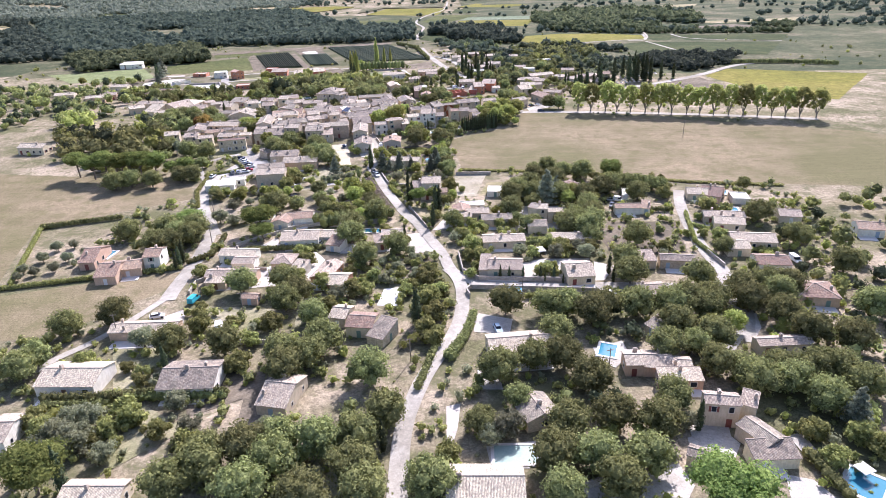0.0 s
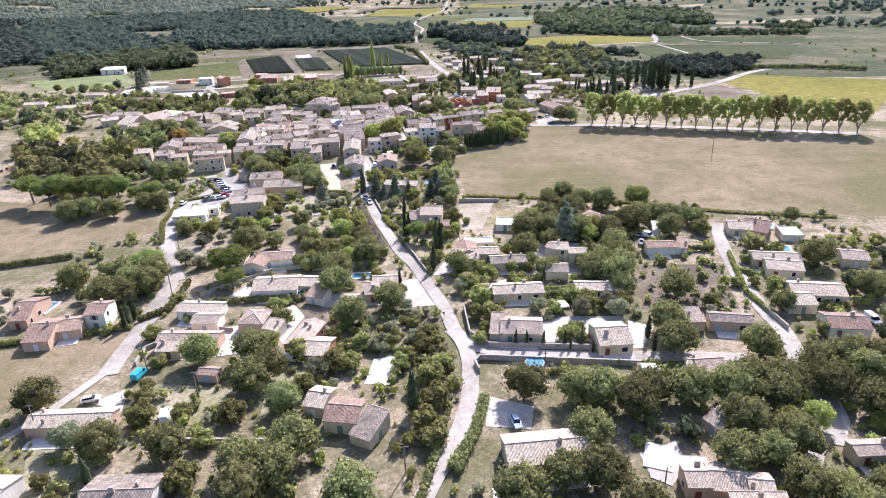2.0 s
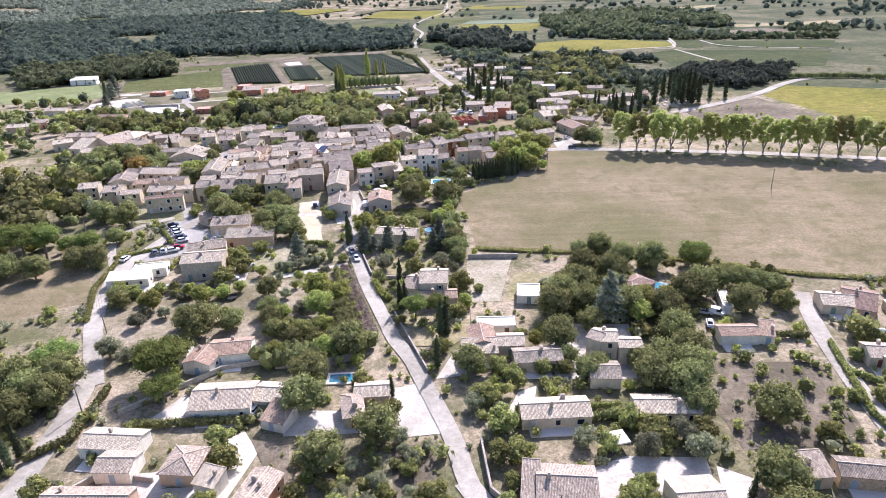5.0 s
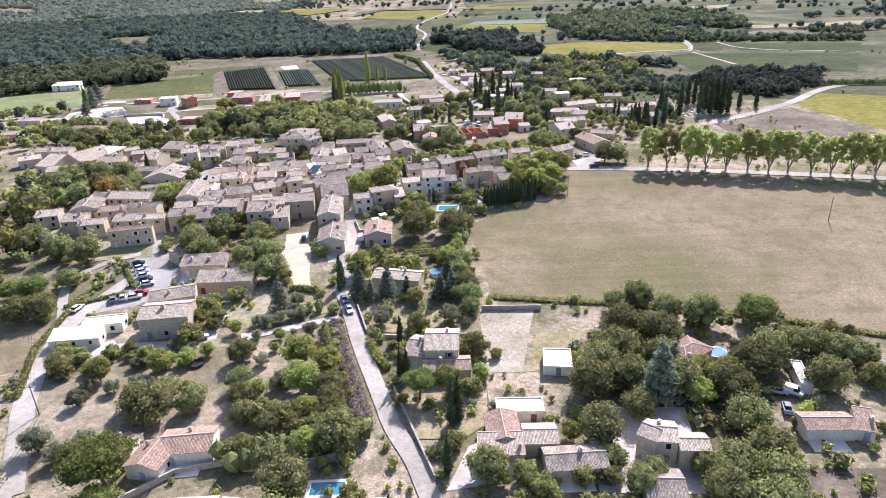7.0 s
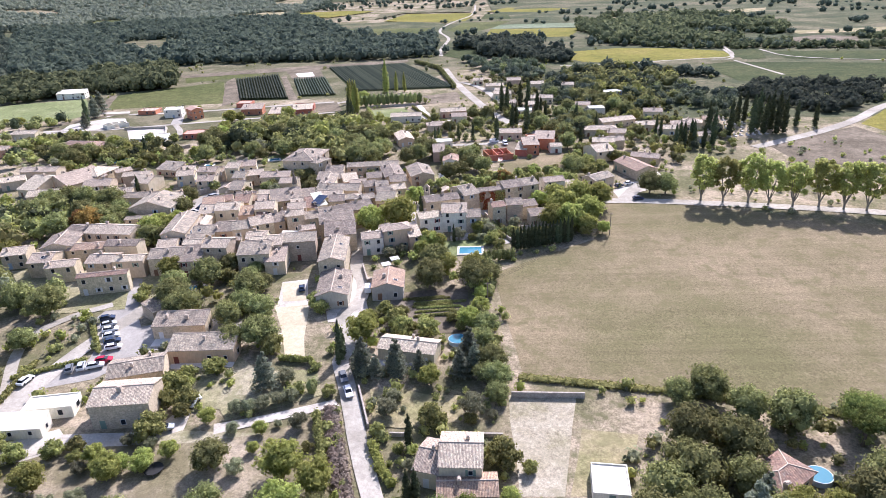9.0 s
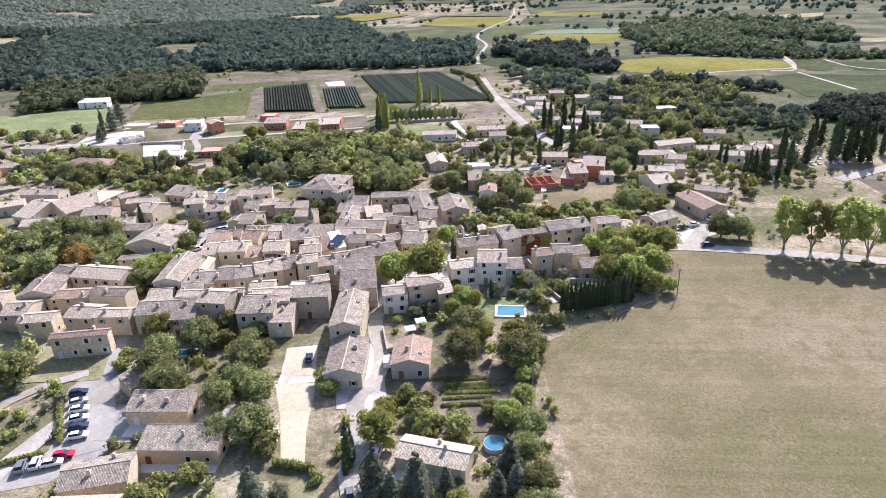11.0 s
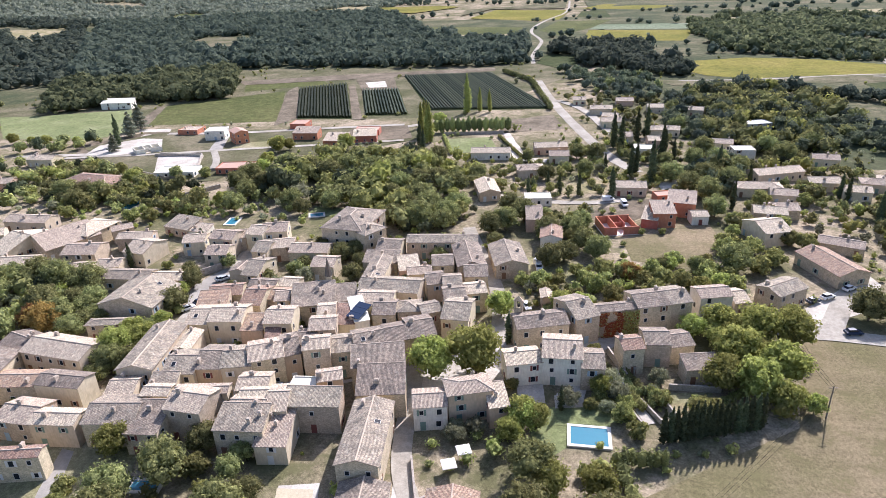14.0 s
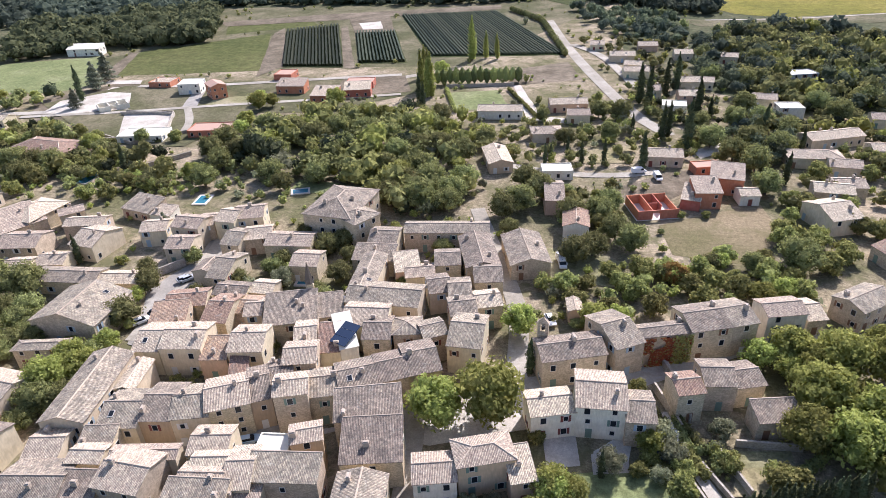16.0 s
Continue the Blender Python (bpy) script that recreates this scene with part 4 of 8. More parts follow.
def cables(height, *points):
    """Slack wires from pole to pole."""
    root = thing("power_line", *points[0], 0, "three slack overhead wires between timber poles", "power line", "", 0.0)
    root.matrix_basis = Matrix.Identity(4)
    for s in (-0.7, 0.0, 0.7):
        line = []
        for p, q in zip(points, points[1:]):
            a, b = (Vector((e[0], e[1], ground_z(*e) + height)) for e in (p, q))
            side = Vector((-(b - a).y, (b - a).x, 0)).normalized()
            for k in range(9 if q == points[-1] else 8):
                u = k / 8
                line.append(a.lerp(b, u) + side * s - Vector((0, 0, 1.1 * 4 * u * (1 - u))))
        v = [c + o for c in line for o in (Vector((0, 0, 0.03)), side * 0.026 - Vector((0, 0, 0.015)), -side * 0.026 - Vector((0, 0, 0.015)))]
        f = [(3 * n + k, 3 * n + (k + 1) % 3, 3 * n + 3 + (k + 1) % 3, 3 * n + 3 + k) for n in range(len(line) - 1) for k in range(3)]
        child("wire", mesh_of("wire", v, f, RUBBER), root)
    return root


def parasol(x, y):
    root = thing("parasol", x, y, 20, "cream canvas garden parasol", "parasol")
    v, f = [], []
    limb(v, f, (0, 0, -0.2), (0, 0, 2.5), 0.035, 0.03, 6)
    child("pole", mesh_of("pole", v, f, WOODPOLE), root)
    rim = [(math.cos(math.pi * (k + 0.5) / 2) * 2.0, math.sin(math.pi * (k + 0.5) / 2) * 2.0, 2.15) for k in range(4)]
    child("canopy", mesh_of("canopy", rim + [(p[0], p[1], 2.0) for p in rim] + [(0, 0, 2.7)], [(0, 1, 8), (1, 2, 8), (2, 3, 8), (3, 0, 8), (0, 4, 5, 1), (1, 5, 6, 2), (2, 6, 7, 3), (3, 7, 4, 0)], CANVAS), root)
    return root


def ring(radius, z0, z1, sides, inner=0.0):
    """Points and faces of an upright drum."""
    v = [(math.cos(2 * math.pi * k / sides) * radius, math.sin(2 * math.pi * k / sides) * radius, z) for z in (z0, z1) for k in range(sides)]
    f = [(k, (k + 1) % sides, sides + (k + 1) % sides, sides + k) for k in range(sides)]
    return v, f + [tuple(range(sides, 2 * sides))]


def round_pool(x, y):
    root = thing("round_pool", x, y, 0, "round above-ground pool with pale sides and blue water", "pool")
    v, f = ring(2.4, -0.3, 1.15, 24)
    child("side", mesh_of("side", v, f, PAINT["paleblue"]), root)
    v, f = ring(2.25, 1.1, 1.17, 24)
    child("water", mesh_of("water", v, f, WATER), root)
    return root


def trampoline(x, y):
    root = thing("trampoline", x, y, 0, "round black garden trampoline on metal legs", "trampoline")
    v, f = ring(1.9, 0.75, 0.85, 20)
    child("mat", mesh_of("mat", v, f, RUBBER), root)
    for k in range(5):
        ang = 2 * math.pi * k / 5
        v, f = [], []
        limb(v, f, (math.cos(ang) * 1.8, math.sin(ang) * 1.8, -0.1), (math.cos(ang) * 1.8, math.sin(ang) * 1.8, 0.78), 0.04, 0.04, 5)
        child("leg", mesh_of("leg", v, f, FRAME), root)
    return root


def tent(x, y):
    root = thing("garden_tent", x, y, 12, "white garden tent with a low pitched canopy", "tent")
    child("canopy", mesh_of("canopy", [(-2, -2, 2.2), (2, -2, 2.2), (2, 2, 2.2), (-2, 2, 2.2), (0, 0, 2.9), (-2, -2, 1.9), (2, -2, 1.9), (2, 2, 1.9), (-2, 2, 1.9)],
                            [(0, 1, 4), (1, 2, 4), (2, 3, 4), (3, 0, 4), (5, 6, 1, 0), (6, 7, 2, 1), (7, 8, 3, 2), (8, 5, 0, 3)], CANVAS), root)
    for sx in (-1.9, 1.9):
        for sy in (-1.9, 1.9):
            child("leg", boxes_mesh("leg", [(sx - 0.04, sy - 0.04, -0.2, sx + 0.04, sy + 0.04, 2.1)], FRAME), root)
    child("side_panel", boxes_mesh("side_panel", [(-1.86, 1.88, 0.0, 1.86, 1.92, 2.0)], CANVAS), root)
    return root


def spire(x, y):
    root = thing("bell_spire", x, y, 20, "slim stone bell spire rising over old roofs", "spire")
    child("shaft", boxes_mesh("shaft", [(-0.9, -0.9, -1, 0.9, 0.9, 9.0)], WALL["stone"]), root)
    v, f = [], []
    limb(v, f, (0, 0, 9.0), (0, 0, 14.5), 1.15, 0.05, 6)
    child("cone", mesh_of("cone", v, f, TILE["mottled"]), root)
    return root


def bell_turret(x, y):
    root = thing("bell_turret", x, y, -10, "small stone bell turret with an open arch", "bell turret", "", ground_z(x, y) + 7.0)
    child("pier", boxes_mesh("pier", [(-1.1, -0.4, -7.5, -0.5, 0.4, 3.2)], WALL["stone"]), root)
    child("pier", boxes_mesh("pier", [(0.5, -0.4, -7.5, 1.1, 0.4, 3.2)], WALL["stone"]), root)
    child("sill", boxes_mesh("sill", [(-0.5, -0.4, -7.5, 0.5, 0.4, 1.2)], WALL["stone"]), root)
    child("cap", mesh_of("cap", [(-1.3, -0.5, 3.2), (1.3, -0.5, 3.2), (1.3, 0.5, 3.2), (-1.3, 0.5, 3.2), (0, 0, 4.6)], [(0, 1, 4), (1, 2, 4), (2, 3, 4), (3, 0, 4), (3, 2, 1, 0)], WALL["stone"]), root)
    v, f = ring(0.35, 1.5, 2.2, 10)
    child("bell", mesh_of("bell", v, f, RUBBER), root)
    return root


def creeper(ax, ay, bx, by, h):
    """Red creeper over a house front between two corners."""
    rng = np.random.default_rng(9)
    length = math.dist((ax, ay), (bx, by))
    d = np.array(((bx - ax) / length, (by - ay) / length, 0))
    out = np.array((d[1], -d[0], 0))
    n = 1600
    u, w = rng.uniform(0, length, n), rng.uniform(0.2, h - 0.3, n)
    keep = np.array([noise.noise((a * 0.25, b * 0.25, 2.0)) > -0.25 for a, b in zip(u, w)])
    u, w = u[keep], w[keep]
    z0 = ground_z(ax, ay)
    c = np.array((ax, ay, z0)) + u[:, None] * d + w[:, None] * np.array((0, 0, 1)) + out * rng.uniform(0.12, 0.35, len(u))[:, None]
    a = rng.uniform(0, 2 * math.pi, len(u))[:, None]
    e1 = (np.cos(a) * d + np.sin(a) * np.array((0, 0, 1))) * 0.34 + out * 0.1
    e2 = (-np.sin(a) * d + np.cos(a) * np.array((0, 0, 1))) * 0.34
    V = np.stack((c - e1, c + e1, c + e2), 1).reshape(-1, 3)
    mats = [LEAF["creeper"], LEAF["bush"]]
    K = [1 if (t > length * 0.62) != (rng.random() < 0.12) else 0 for t in u]
    me = mesh_of("creeper", V, [(3 * i, 3 * i + 1, 3 * i + 2) for i in range(len(u))], mats, K)
    return tagged(new("creeper", me), "red and green climbing creeper covering a house front", "climbing plant")


def solar_panels(x, y):
    root = thing("solar_panel", x, y, -22, "dark blue solar panels set on a sloping roof", "solar panel", "", ground_z(x, y) + 8.0)
    tilt = Matrix.Rotation(radians(14), 4, "X")
    for k in range(3):
        child("module", boxes_mesh("module", [(-2.0, -3.0 + 2.02 * k, 0.0, 2.0, -1.05 + 2.02 * k, 0.1)], PAINT["navy"]), root, tilt)
    return root


TOMB = boxes_mesh("tomb", [(-0.55, -1.05, -0.2, 0.55, 1.05, 0.5), (-0.6, 0.85, 0.5, 0.6, 1.05, 1.35)], COPING)


def cemetery(*points):
    """Pale tombs in rows between cypresses."""
    rng = random.Random(3)
    a, b, c, d = (Vector((*p, 0)) for p in points)
    for i in range(9):
        for j in range(6):
            if rng.random() < 0.25:
                continue
            u, v = (i + 0.5) / 9, (j + 0.5) / 6
            p = a.lerp(b, u).lerp(d.lerp(c, u), v)
            ob = new("tomb", TOMB)
            ob.matrix_basis = pose(p.x, p.y, ground_z(p.x, p.y), 0, 0, rng.uniform(-8, 8) + 20)
            tagged(ob, "pale stone tomb in the village cemetery", "tomb", "tombs in the cemetery")


# ---- roads, fields and yards ----
# wide scrub and vine plots under everything beyond the village
patch("scrub", (-1500, 655), (-420, 655), (-340, 860), (-1500, 900))
patch("scrub", (-1500, 900), (-340, 860), (40, 880), (60, 1350), (-1700, 1350))
patch("scrub", (20, 640), (120, 560), (330, 540), (330, 1000), (50, 1000))
patch("scrub", (330, 540), (1400, 480), (1600, 1000), (330, 1000))
patch("scrub", (60, 1000), (1600, 1000), (1900, 1900), (60, 1900))
patch("scrub", (60, 1900), (1900, 1900), (2600, 3400), (-600, 3400), (-400, 1900))
patch("weedy", (-420, 690), (-50, 690), (40, 880), (-340, 860))
patch("weedy", (-420, 640), (-60, 660), (-50, 700), (-420, 690))
road(4.6, (1.5, 194.5), (6.4, 185.2), (16.5, 181.9), (32.8, 178.8), (55, 178.3), (75.7, 175.7))
road(4.6, (102.9, 264.6), (97.2, 246.9), (91.9, 218.8), (89.8, 199.2), (90.5, 186.4), (86.6, 173.9))
road(3.0, (86.6, 173.9), (84.3, 162.4), (83.2, 152.3), (79.9, 143.5))
road(3.0, (87.5, 182.1), (87.4, 163.6), (83.4, 151.1), (76.5, 145.7), (69.3, 135.5))
road(5.0, (-92.1, 349.2), (-107.7, 311.4), (-108.5, 279.8), (-101.4, 257.9), (-90.3, 238.5), (-86.7, 207.8), (-86.8, 184.1), (-86.1, 177.7))
road(2.6, (-86.5, 180.7), (-92.3, 165.3), (-98.1, 153.4), (-103.9, 146.7), (-106.3, 140.4))
road(4.5, (-87.4, 230.8), (-99.8, 254.7), (-107.2, 277.2), (-110.7, 299.8))
road(5.5, (-110.2, 457.3), (-108.9, 449), (-108.4, 429.9), (-109.2, 417.4), (-109.2, 407.6))
road(4.5, (-22, 405.9), (-22.3, 425.7), (-25.8, 440.1), (-32.9, 463.5), (-38, 481.5))
road(5.0, (-20, 401.9), (2.7, 408.1), (27.4, 419.8), (36.7, 424.6), (55.1, 422.9))
road(3.6, (-90.5, 378.4), (-76.9, 380.6), (-69.9, 382.8), (-59.5, 388.3), (-43.8, 398.5))
road(6.0, (29.3, 550.9), (17.4, 577.9), (-6.5, 696.7), (-18.2, 788.7))
road(5.5, (47.9, 417.4), (68.2, 416.7), (124.6, 405.2), (180.7, 389.8), (223.2, 375.5))
road(5.5, (60.7, 417.6), (71.7, 437.5), (81.5, 449.7))
road(6.0, (141.6, 489.7), (208.9, 530.6), (256.3, 579.6), (282.8, 592.1))
road(5.0, (-294.1, 565.2), (-236.4, 573.1), (-194.1, 576), (-126.9, 591.9), (-97, 632.6), (-80.8, 644.1))
road(4.0, (-34.8, 518.7), (-10.8, 509.9), (8, 510), (19.6, 514.1))
road(3.0, (-113.1, 298.4), (-121.7, 315), (-123.1, 325.9), (-116.7, 334.8), (-108, 340.9))
patch("stubble", (55.8, 421.8), (135.2, 390.4), (232.8, 347), (255.9, 316.2), (204, 258.7), (110.9, 275.9), (81.4, 288.6), (10.6, 303.2), (5.7, 356.3), (23.8, 368.6), (41.6, 380.2))
patch("stubble", (-360.7, 341.4), (-192.9, 313.5), (-120.8, 298), (-110.1, 274), (-137, 260.6), (-164.2, 242.3), (-148.8, 195), (-176.5, 161.1))
patch("stubble", (-177.4, 183.1), (-142.3, 184.5), (-110.6, 194.4), (-89.4, 198.5), (-88.5, 185.9), (-110.8, 159.5), (-125, 156.4), (-154.6, 153.8))
patch("ochrefield", (216.9, 532.7), (249.1, 566.3), (342.1, 520.4), (263.7, 425.1), (228.3, 464.6))
patch("bare", (149.5, 494), (210.5, 527), (221.3, 459.5), (185, 448.5), (150, 465.2))
patch("leafgreen", (-261.4, 637.7), (-281.8, 698), (-213.6, 752.3), (-178.5, 648.9))
patch("leafgreen", (-246.7, 749.8), (-264.4, 792.7), (-206.9, 812.4), (-187.5, 781.7))
patch("bare", (-178.5, 648.9), (-211.4, 752.2), (-210.6, 772.3), (-166.9, 656.4))
patch("lawn", (-334.4, 602.6), (-386.9, 660.2), (-358.2, 664.3), (-302.2, 685.9), (-263.7, 620), (-274, 603.6))
patch("lawn", (-66.8, 607.1), (-42, 612.4), (-34.3, 585.5), (-58.3, 579.1))
patch("bare", (-38.8, 649.9), (-7.3, 668.2), (-0.9, 631), (-35.6, 620.4))
patch("stubble", (15.3, 474.2), (39.1, 487), (47.2, 490.7), (48.5, 470), (35.7, 453.7), (16.7, 457.3))
patch("bare", (-275.6, 588.6), (-251.9, 620.2), (-218.8, 620.5), (-194.6, 576.9), (-252.2, 558.3))
patch("gravel", (-259.6, 584.2), (-248.2, 609.3), (-219.4, 604.6), (-211.5, 580.8), (-245.2, 572.8))
patch("gravel", (-199.4, 545), (-206.7, 554.4), (-190.8, 572.7), (-185.8, 568.7), (-179.3, 542.3))
patch("weedy", (-197, 581.2), (-209, 620.6), (-131.6, 606), (-124, 583.1))
patch("bare", (4.4, 499.2), (23.3, 514.4), (35, 517.5), (32.3, 503.2), (10.5, 481.1))
patch("asphalt", (-113.1, 296.3), (-105.5, 300.8), (-94.8, 304.2), (-92.6, 306.9), (-87.3, 313.1), (-86.6, 317.7), (-92.1, 325.8), (-100.1, 336.7), (-105.5, 349.5), (-108.5, 347.1), (-108.1, 339.3), (-109.2, 333.9), (-101.6, 319.2), (-100.4, 312.9), (-106.3, 309.6), (-113.9, 305.1), (-116, 300.6))
patch("sand", (-58.9, 338.8), (-48.3, 338.4), (-46.2, 321.4), (-43.6, 310.4), (-48.6, 310.6), (-53.2, 325.2))
patch("gravel", (-60, 353.2), (-52.3, 354.7), (-48.9, 338.8), (-57.7, 337.5))
patch("gravel", (-67.7, 294.3), (-65.7, 294.3), (-64.8, 285.2), (-67.4, 281.2), (-73.9, 279.3), (-99.4, 275.5), (-101.8, 279.2), (-97.4, 284), (-71.5, 284.8))
patch("straw", (-20.7, 296.4), (4, 295.9), (2.4, 288.1), (-15.9, 284.8), (-24.2, 292.4))
patch("palegrass", (6.6, 295.8), (21.8, 294.5), (15, 265.6), (6.6, 265.7))
patch("straw", (21.3, 284.1), (32.7, 282.2), (26.4, 265.5), (16, 265.6))
patch("gravel", (-42.8, 334.8), (-37.1, 339.9), (-32.4, 334.1), (-31.5, 329.6), (-41.2, 328.8))
patch("lawn", (-13.3, 380.6), (4, 384.3), (3.6, 376.6), (-6.1, 368.9), (-12.6, 362))
patch("gravel", (58.7, 429.9), (83.8, 453.5), (84.8, 446.4), (75.7, 430.7), (59.2, 420.2))
patch("gravel", (-42, 386.6), (-42.2, 391.6), (-31.3, 399.9), (-21, 409.6), (-18.3, 399.6), (-22.7, 390.1), (-30.9, 387.1))
patch("drygrass", (17.1, 389.2), (26.7, 390.3), (26.4, 383), (17.9, 380.9))
patch("gravel", (15.1, 222.1), (19.8, 224.5), (16.7, 211.9), (9.8, 211.1))
patch("gravel", (50.7, 196.3), (56.7, 192.4), (50.8, 182.1), (47.5, 182.2))
patch("bare", (63.9, 231.5), (89.2, 229.8), (86.2, 212.3), (84.1, 201), (58, 200.4), (57.7, 214.2))
patch("gravel", (-84.8, 166.2), (-79.1, 171.4), (-77.4, 169), (-75.8, 162.6))
patch("gravel", (8, 164.4), (19.2, 159.6), (17.5, 151.9), (7.8, 153.3))
patch("gravel", (51.4, 141.6), (49.6, 136.9), (38.7, 137.4), (38.4, 143.8))
patch("drygrass", (-45, 179.1), (-32.9, 175.9), (-34.1, 166.7), (-42.9, 158.8))
patch("drygrass", (-73, 173.4), (-51.1, 169.9), (-52.1, 155.4), (-71.6, 160.3))
patch("drygrass", (-16.2, 203.1), (-8, 202.5), (-8.3, 179.4), (-17.7, 180))
patch("cover", (-20.4, 170.4), (-19, 181.1), (-13.5, 181.8), (-14.2, 169.6))
patch("gravel", (-0.4, 121), (2.9, 121.9), (1.9, 113), (0.6, 107.6), (-0.6, 107.7))
patch("gravel", (52.1, 113.4), (60.4, 111.1), (58.3, 103.2), (51, 105.3))
patch("gravel", (25.4, 95.3), (45.8, 100.5), (46.9, 94.3), (44.7, 91.3), (25.8, 92.1))
patch("gravel", (65.4, 96.5), (70, 94.8), (71.7, 90.1), (63.4, 90.5))
patch("gravel", (7.7, 107.3), (19.2, 108.5), (16.2, 100.3), (8.3, 100.6))
patch("gravel", (7.6, 135.2), (12.7, 136.2), (13.2, 126.7), (7.8, 127))
patch("drygrass", (-90.4, 150.1), (-72.1, 154.7), (-73.5, 131.4), (-82, 131.8))
patch("drygrass", (-28, 107.2), (-18.4, 106.8), (-16, 93.9), (-28, 94.4))
vineyard(2.1, (-169.6, 659), (-205.3, 761.8), (-172, 780.8), (-133, 658.9))
vineyard(2.1, (-126.1, 666.6), (-151.6, 753.5), (-123.8, 756.1), (-98.9, 669))
vineyard(2.1, (-85.7, 682.5), (-131.6, 816.8), (-58.4, 825.9), (-8.6, 686.8))
road(4.1, (-10.1, 83.3), (-10.4, 98.3), (-10.2, 113.6), (-7.7, 125.6), (-4.7, 135.9), (1.7, 150.3), (4.9, 162.3), (6, 182), (1.6, 195.5), (-0, 206), (-4.7, 220.7), (-7.8, 229.7), (-9.3, 234.7), (-11.2, 239.3), (-15.3, 247.3), (-17.9, 256.1), (-21.7, 267.6), (-25.0, 277.5), (-28.1, 288.7), (-31.5, 300.9), (-34.1, 308.3), (-34.8, 311), (-32.5, 317.7), (-38.6, 332.1), (-33.3, 339.8), (-34.1, 352.1), (-37.1, 358.2), (-38.8, 366.7), (-39.6, 378.9), (-40.9, 396.1))
patch("sand", (-60.1, 352.5), (-53, 353), (-50, 341.4), (-56.7, 340.9))
patch("gravel", (-16.9, 392.9), (-10.8, 393.2), (-9.8, 382.9), (-15.6, 381.7))
patch("gravel", (-52.7, 205.5), (-45.7, 211.9), (-41, 204.7), (-44.4, 189.7))
patch("gravel", (-76.7, 194.6), (-48.8, 195.8), (-46.8, 187.1), (-72.5, 183.2))
patch("gravel", (-40, 218.7), (-17.1, 217.1), (-16.6, 209.9), (-36.8, 209.5))
patch("gravel", (13.8, 191.8), (33.8, 199.8), (49.6, 198.7), (47.9, 186.8), (31, 185))
patch("gravel", (-15.7, 224.7), (-4.9, 228), (-1.5, 208.8), (-11.5, 207.8))
patch("gravel", (-70.9, 199.5), (-60.8, 200), (-47, 206.5), (-44, 200), (-59, 195), (-68.8, 194.6))
patch("gravel", (-65.5, 222), (-62.7, 227.2), (-59.5, 216.6), (-70, 214.3))
patch("gravel", (26.9, 252.2), (48.6, 250.5), (43.9, 225.7), (24.6, 226.9))
patch("bare", (-13.3, 204.6), (-4, 206.2), (-4.1, 172.5), (-11.8, 175.8))
patch("bare", (-43.4, 208.5), (-35.2, 208.1), (-32.5, 193.5), (-35, 193.7))
patch("gravel", (0.9, 240.6), (4.5, 242.1), (3.6, 229.6), (-3.9, 228.5))
patch("bare", (-2.1, 261.8), (6, 263.5), (6.2, 249.2), (-0, 245.9))
patch("bare", (-26, 344.1), (-2.6, 347.6), (-2.9, 332.2), (-22, 330.6))
patch("gravel", (5.7, 397.6), (8.9, 397.9), (10.3, 388.4), (6.4, 388))
patch("lawn", (-6.6, 382.7), (6.9, 385.5), (8.5, 378.4), (-8.9, 375.5))
patch("asphalt", (-103.6, 322.5), (-91, 329.3), (-83.9, 316.6), (-93.6, 311.7))
patch("drygrass", (-154.8, 365.1), (-94.1, 362.4), (-85.5, 340.1), (-128.7, 335.2))
patch("drygrass", (-69.5, 306.3), (-39.9, 306.8), (-36.6, 296.8), (-56.4, 288.2))
patch("drygrass", (-101.3, 263), (-65.2, 285.1), (-37.6, 283.4), (-26.2, 243.6), (-51.4, 248.5), (-76.5, 249.7), (-94.3, 250.6))
patch("bare", (-63.7, 130.8), (-51.5, 142.4), (-46.3, 127.7), (-59.8, 119.9))
patch("drygrass", (-100.1, 129.4), (-82, 131.8), (-58.4, 115.9), (-69.4, 104.1), (-91.2, 113.8))
patch("vines", (-168.6, 656.5), (-206.9, 765.9), (-173.3, 785.2), (-132.2, 656.3))
patch("vines", (-125.4, 664), (-152.6, 757.4), (-124.7, 760), (-97.7, 666.4))
patch("vines", (-86.2, 679.7), (-133.6, 821.8), (-57.9, 830.8), (-7.3, 684.1))
patch("gravel", (-34.8, 620.4), (-30.9, 620.4), (-20.1, 573.9), (-26.7, 572.2))
patch("gravel", (-26.8, 573.7), (-10.1, 570.5), (-10.6, 564.6), (-26.5, 566.9))
patch("straw", (-0.1, 536.3), (16.7, 539.5), (12.8, 521.4), (-4.8, 520.4))
patch("gravel", (35.2, 534.6), (48.1, 544.6), (50.8, 538.8), (36.7, 526.9))
patch("weedy", (-178.4, 590.8), (-130, 601.2), (-82.9, 621.9), (-80.1, 606.9), (-118.6, 574.9), (-164.4, 573.5))
patch("gravel", (-247, 575.4), (-248.4, 614.7), (-235.2, 614.9), (-216.2, 576.3))
patch("lawn", (-103, 489.9), (-102.4, 499.4), (-87.6, 497.9), (-86.8, 488.7))
patch("orchard", (-104.1, 265.7), (-95.9, 275.6), (-89.2, 279.4), (-61.8, 281.1), (-47.2, 283.6), (-36.6, 289.4), (-27.1, 256.2), (-25, 243.9), (-89.6, 245))
patch("drygrass", (-76.3, 312.7), (-63.1, 314.9), (-48.9, 301.3), (-59, 292.3), (-67.9, 290.5))
patch("gravel", (-103.6, 275.8), (-105.3, 280.5), (-92.8, 286), (-87.5, 280.9), (-96.5, 276.5))
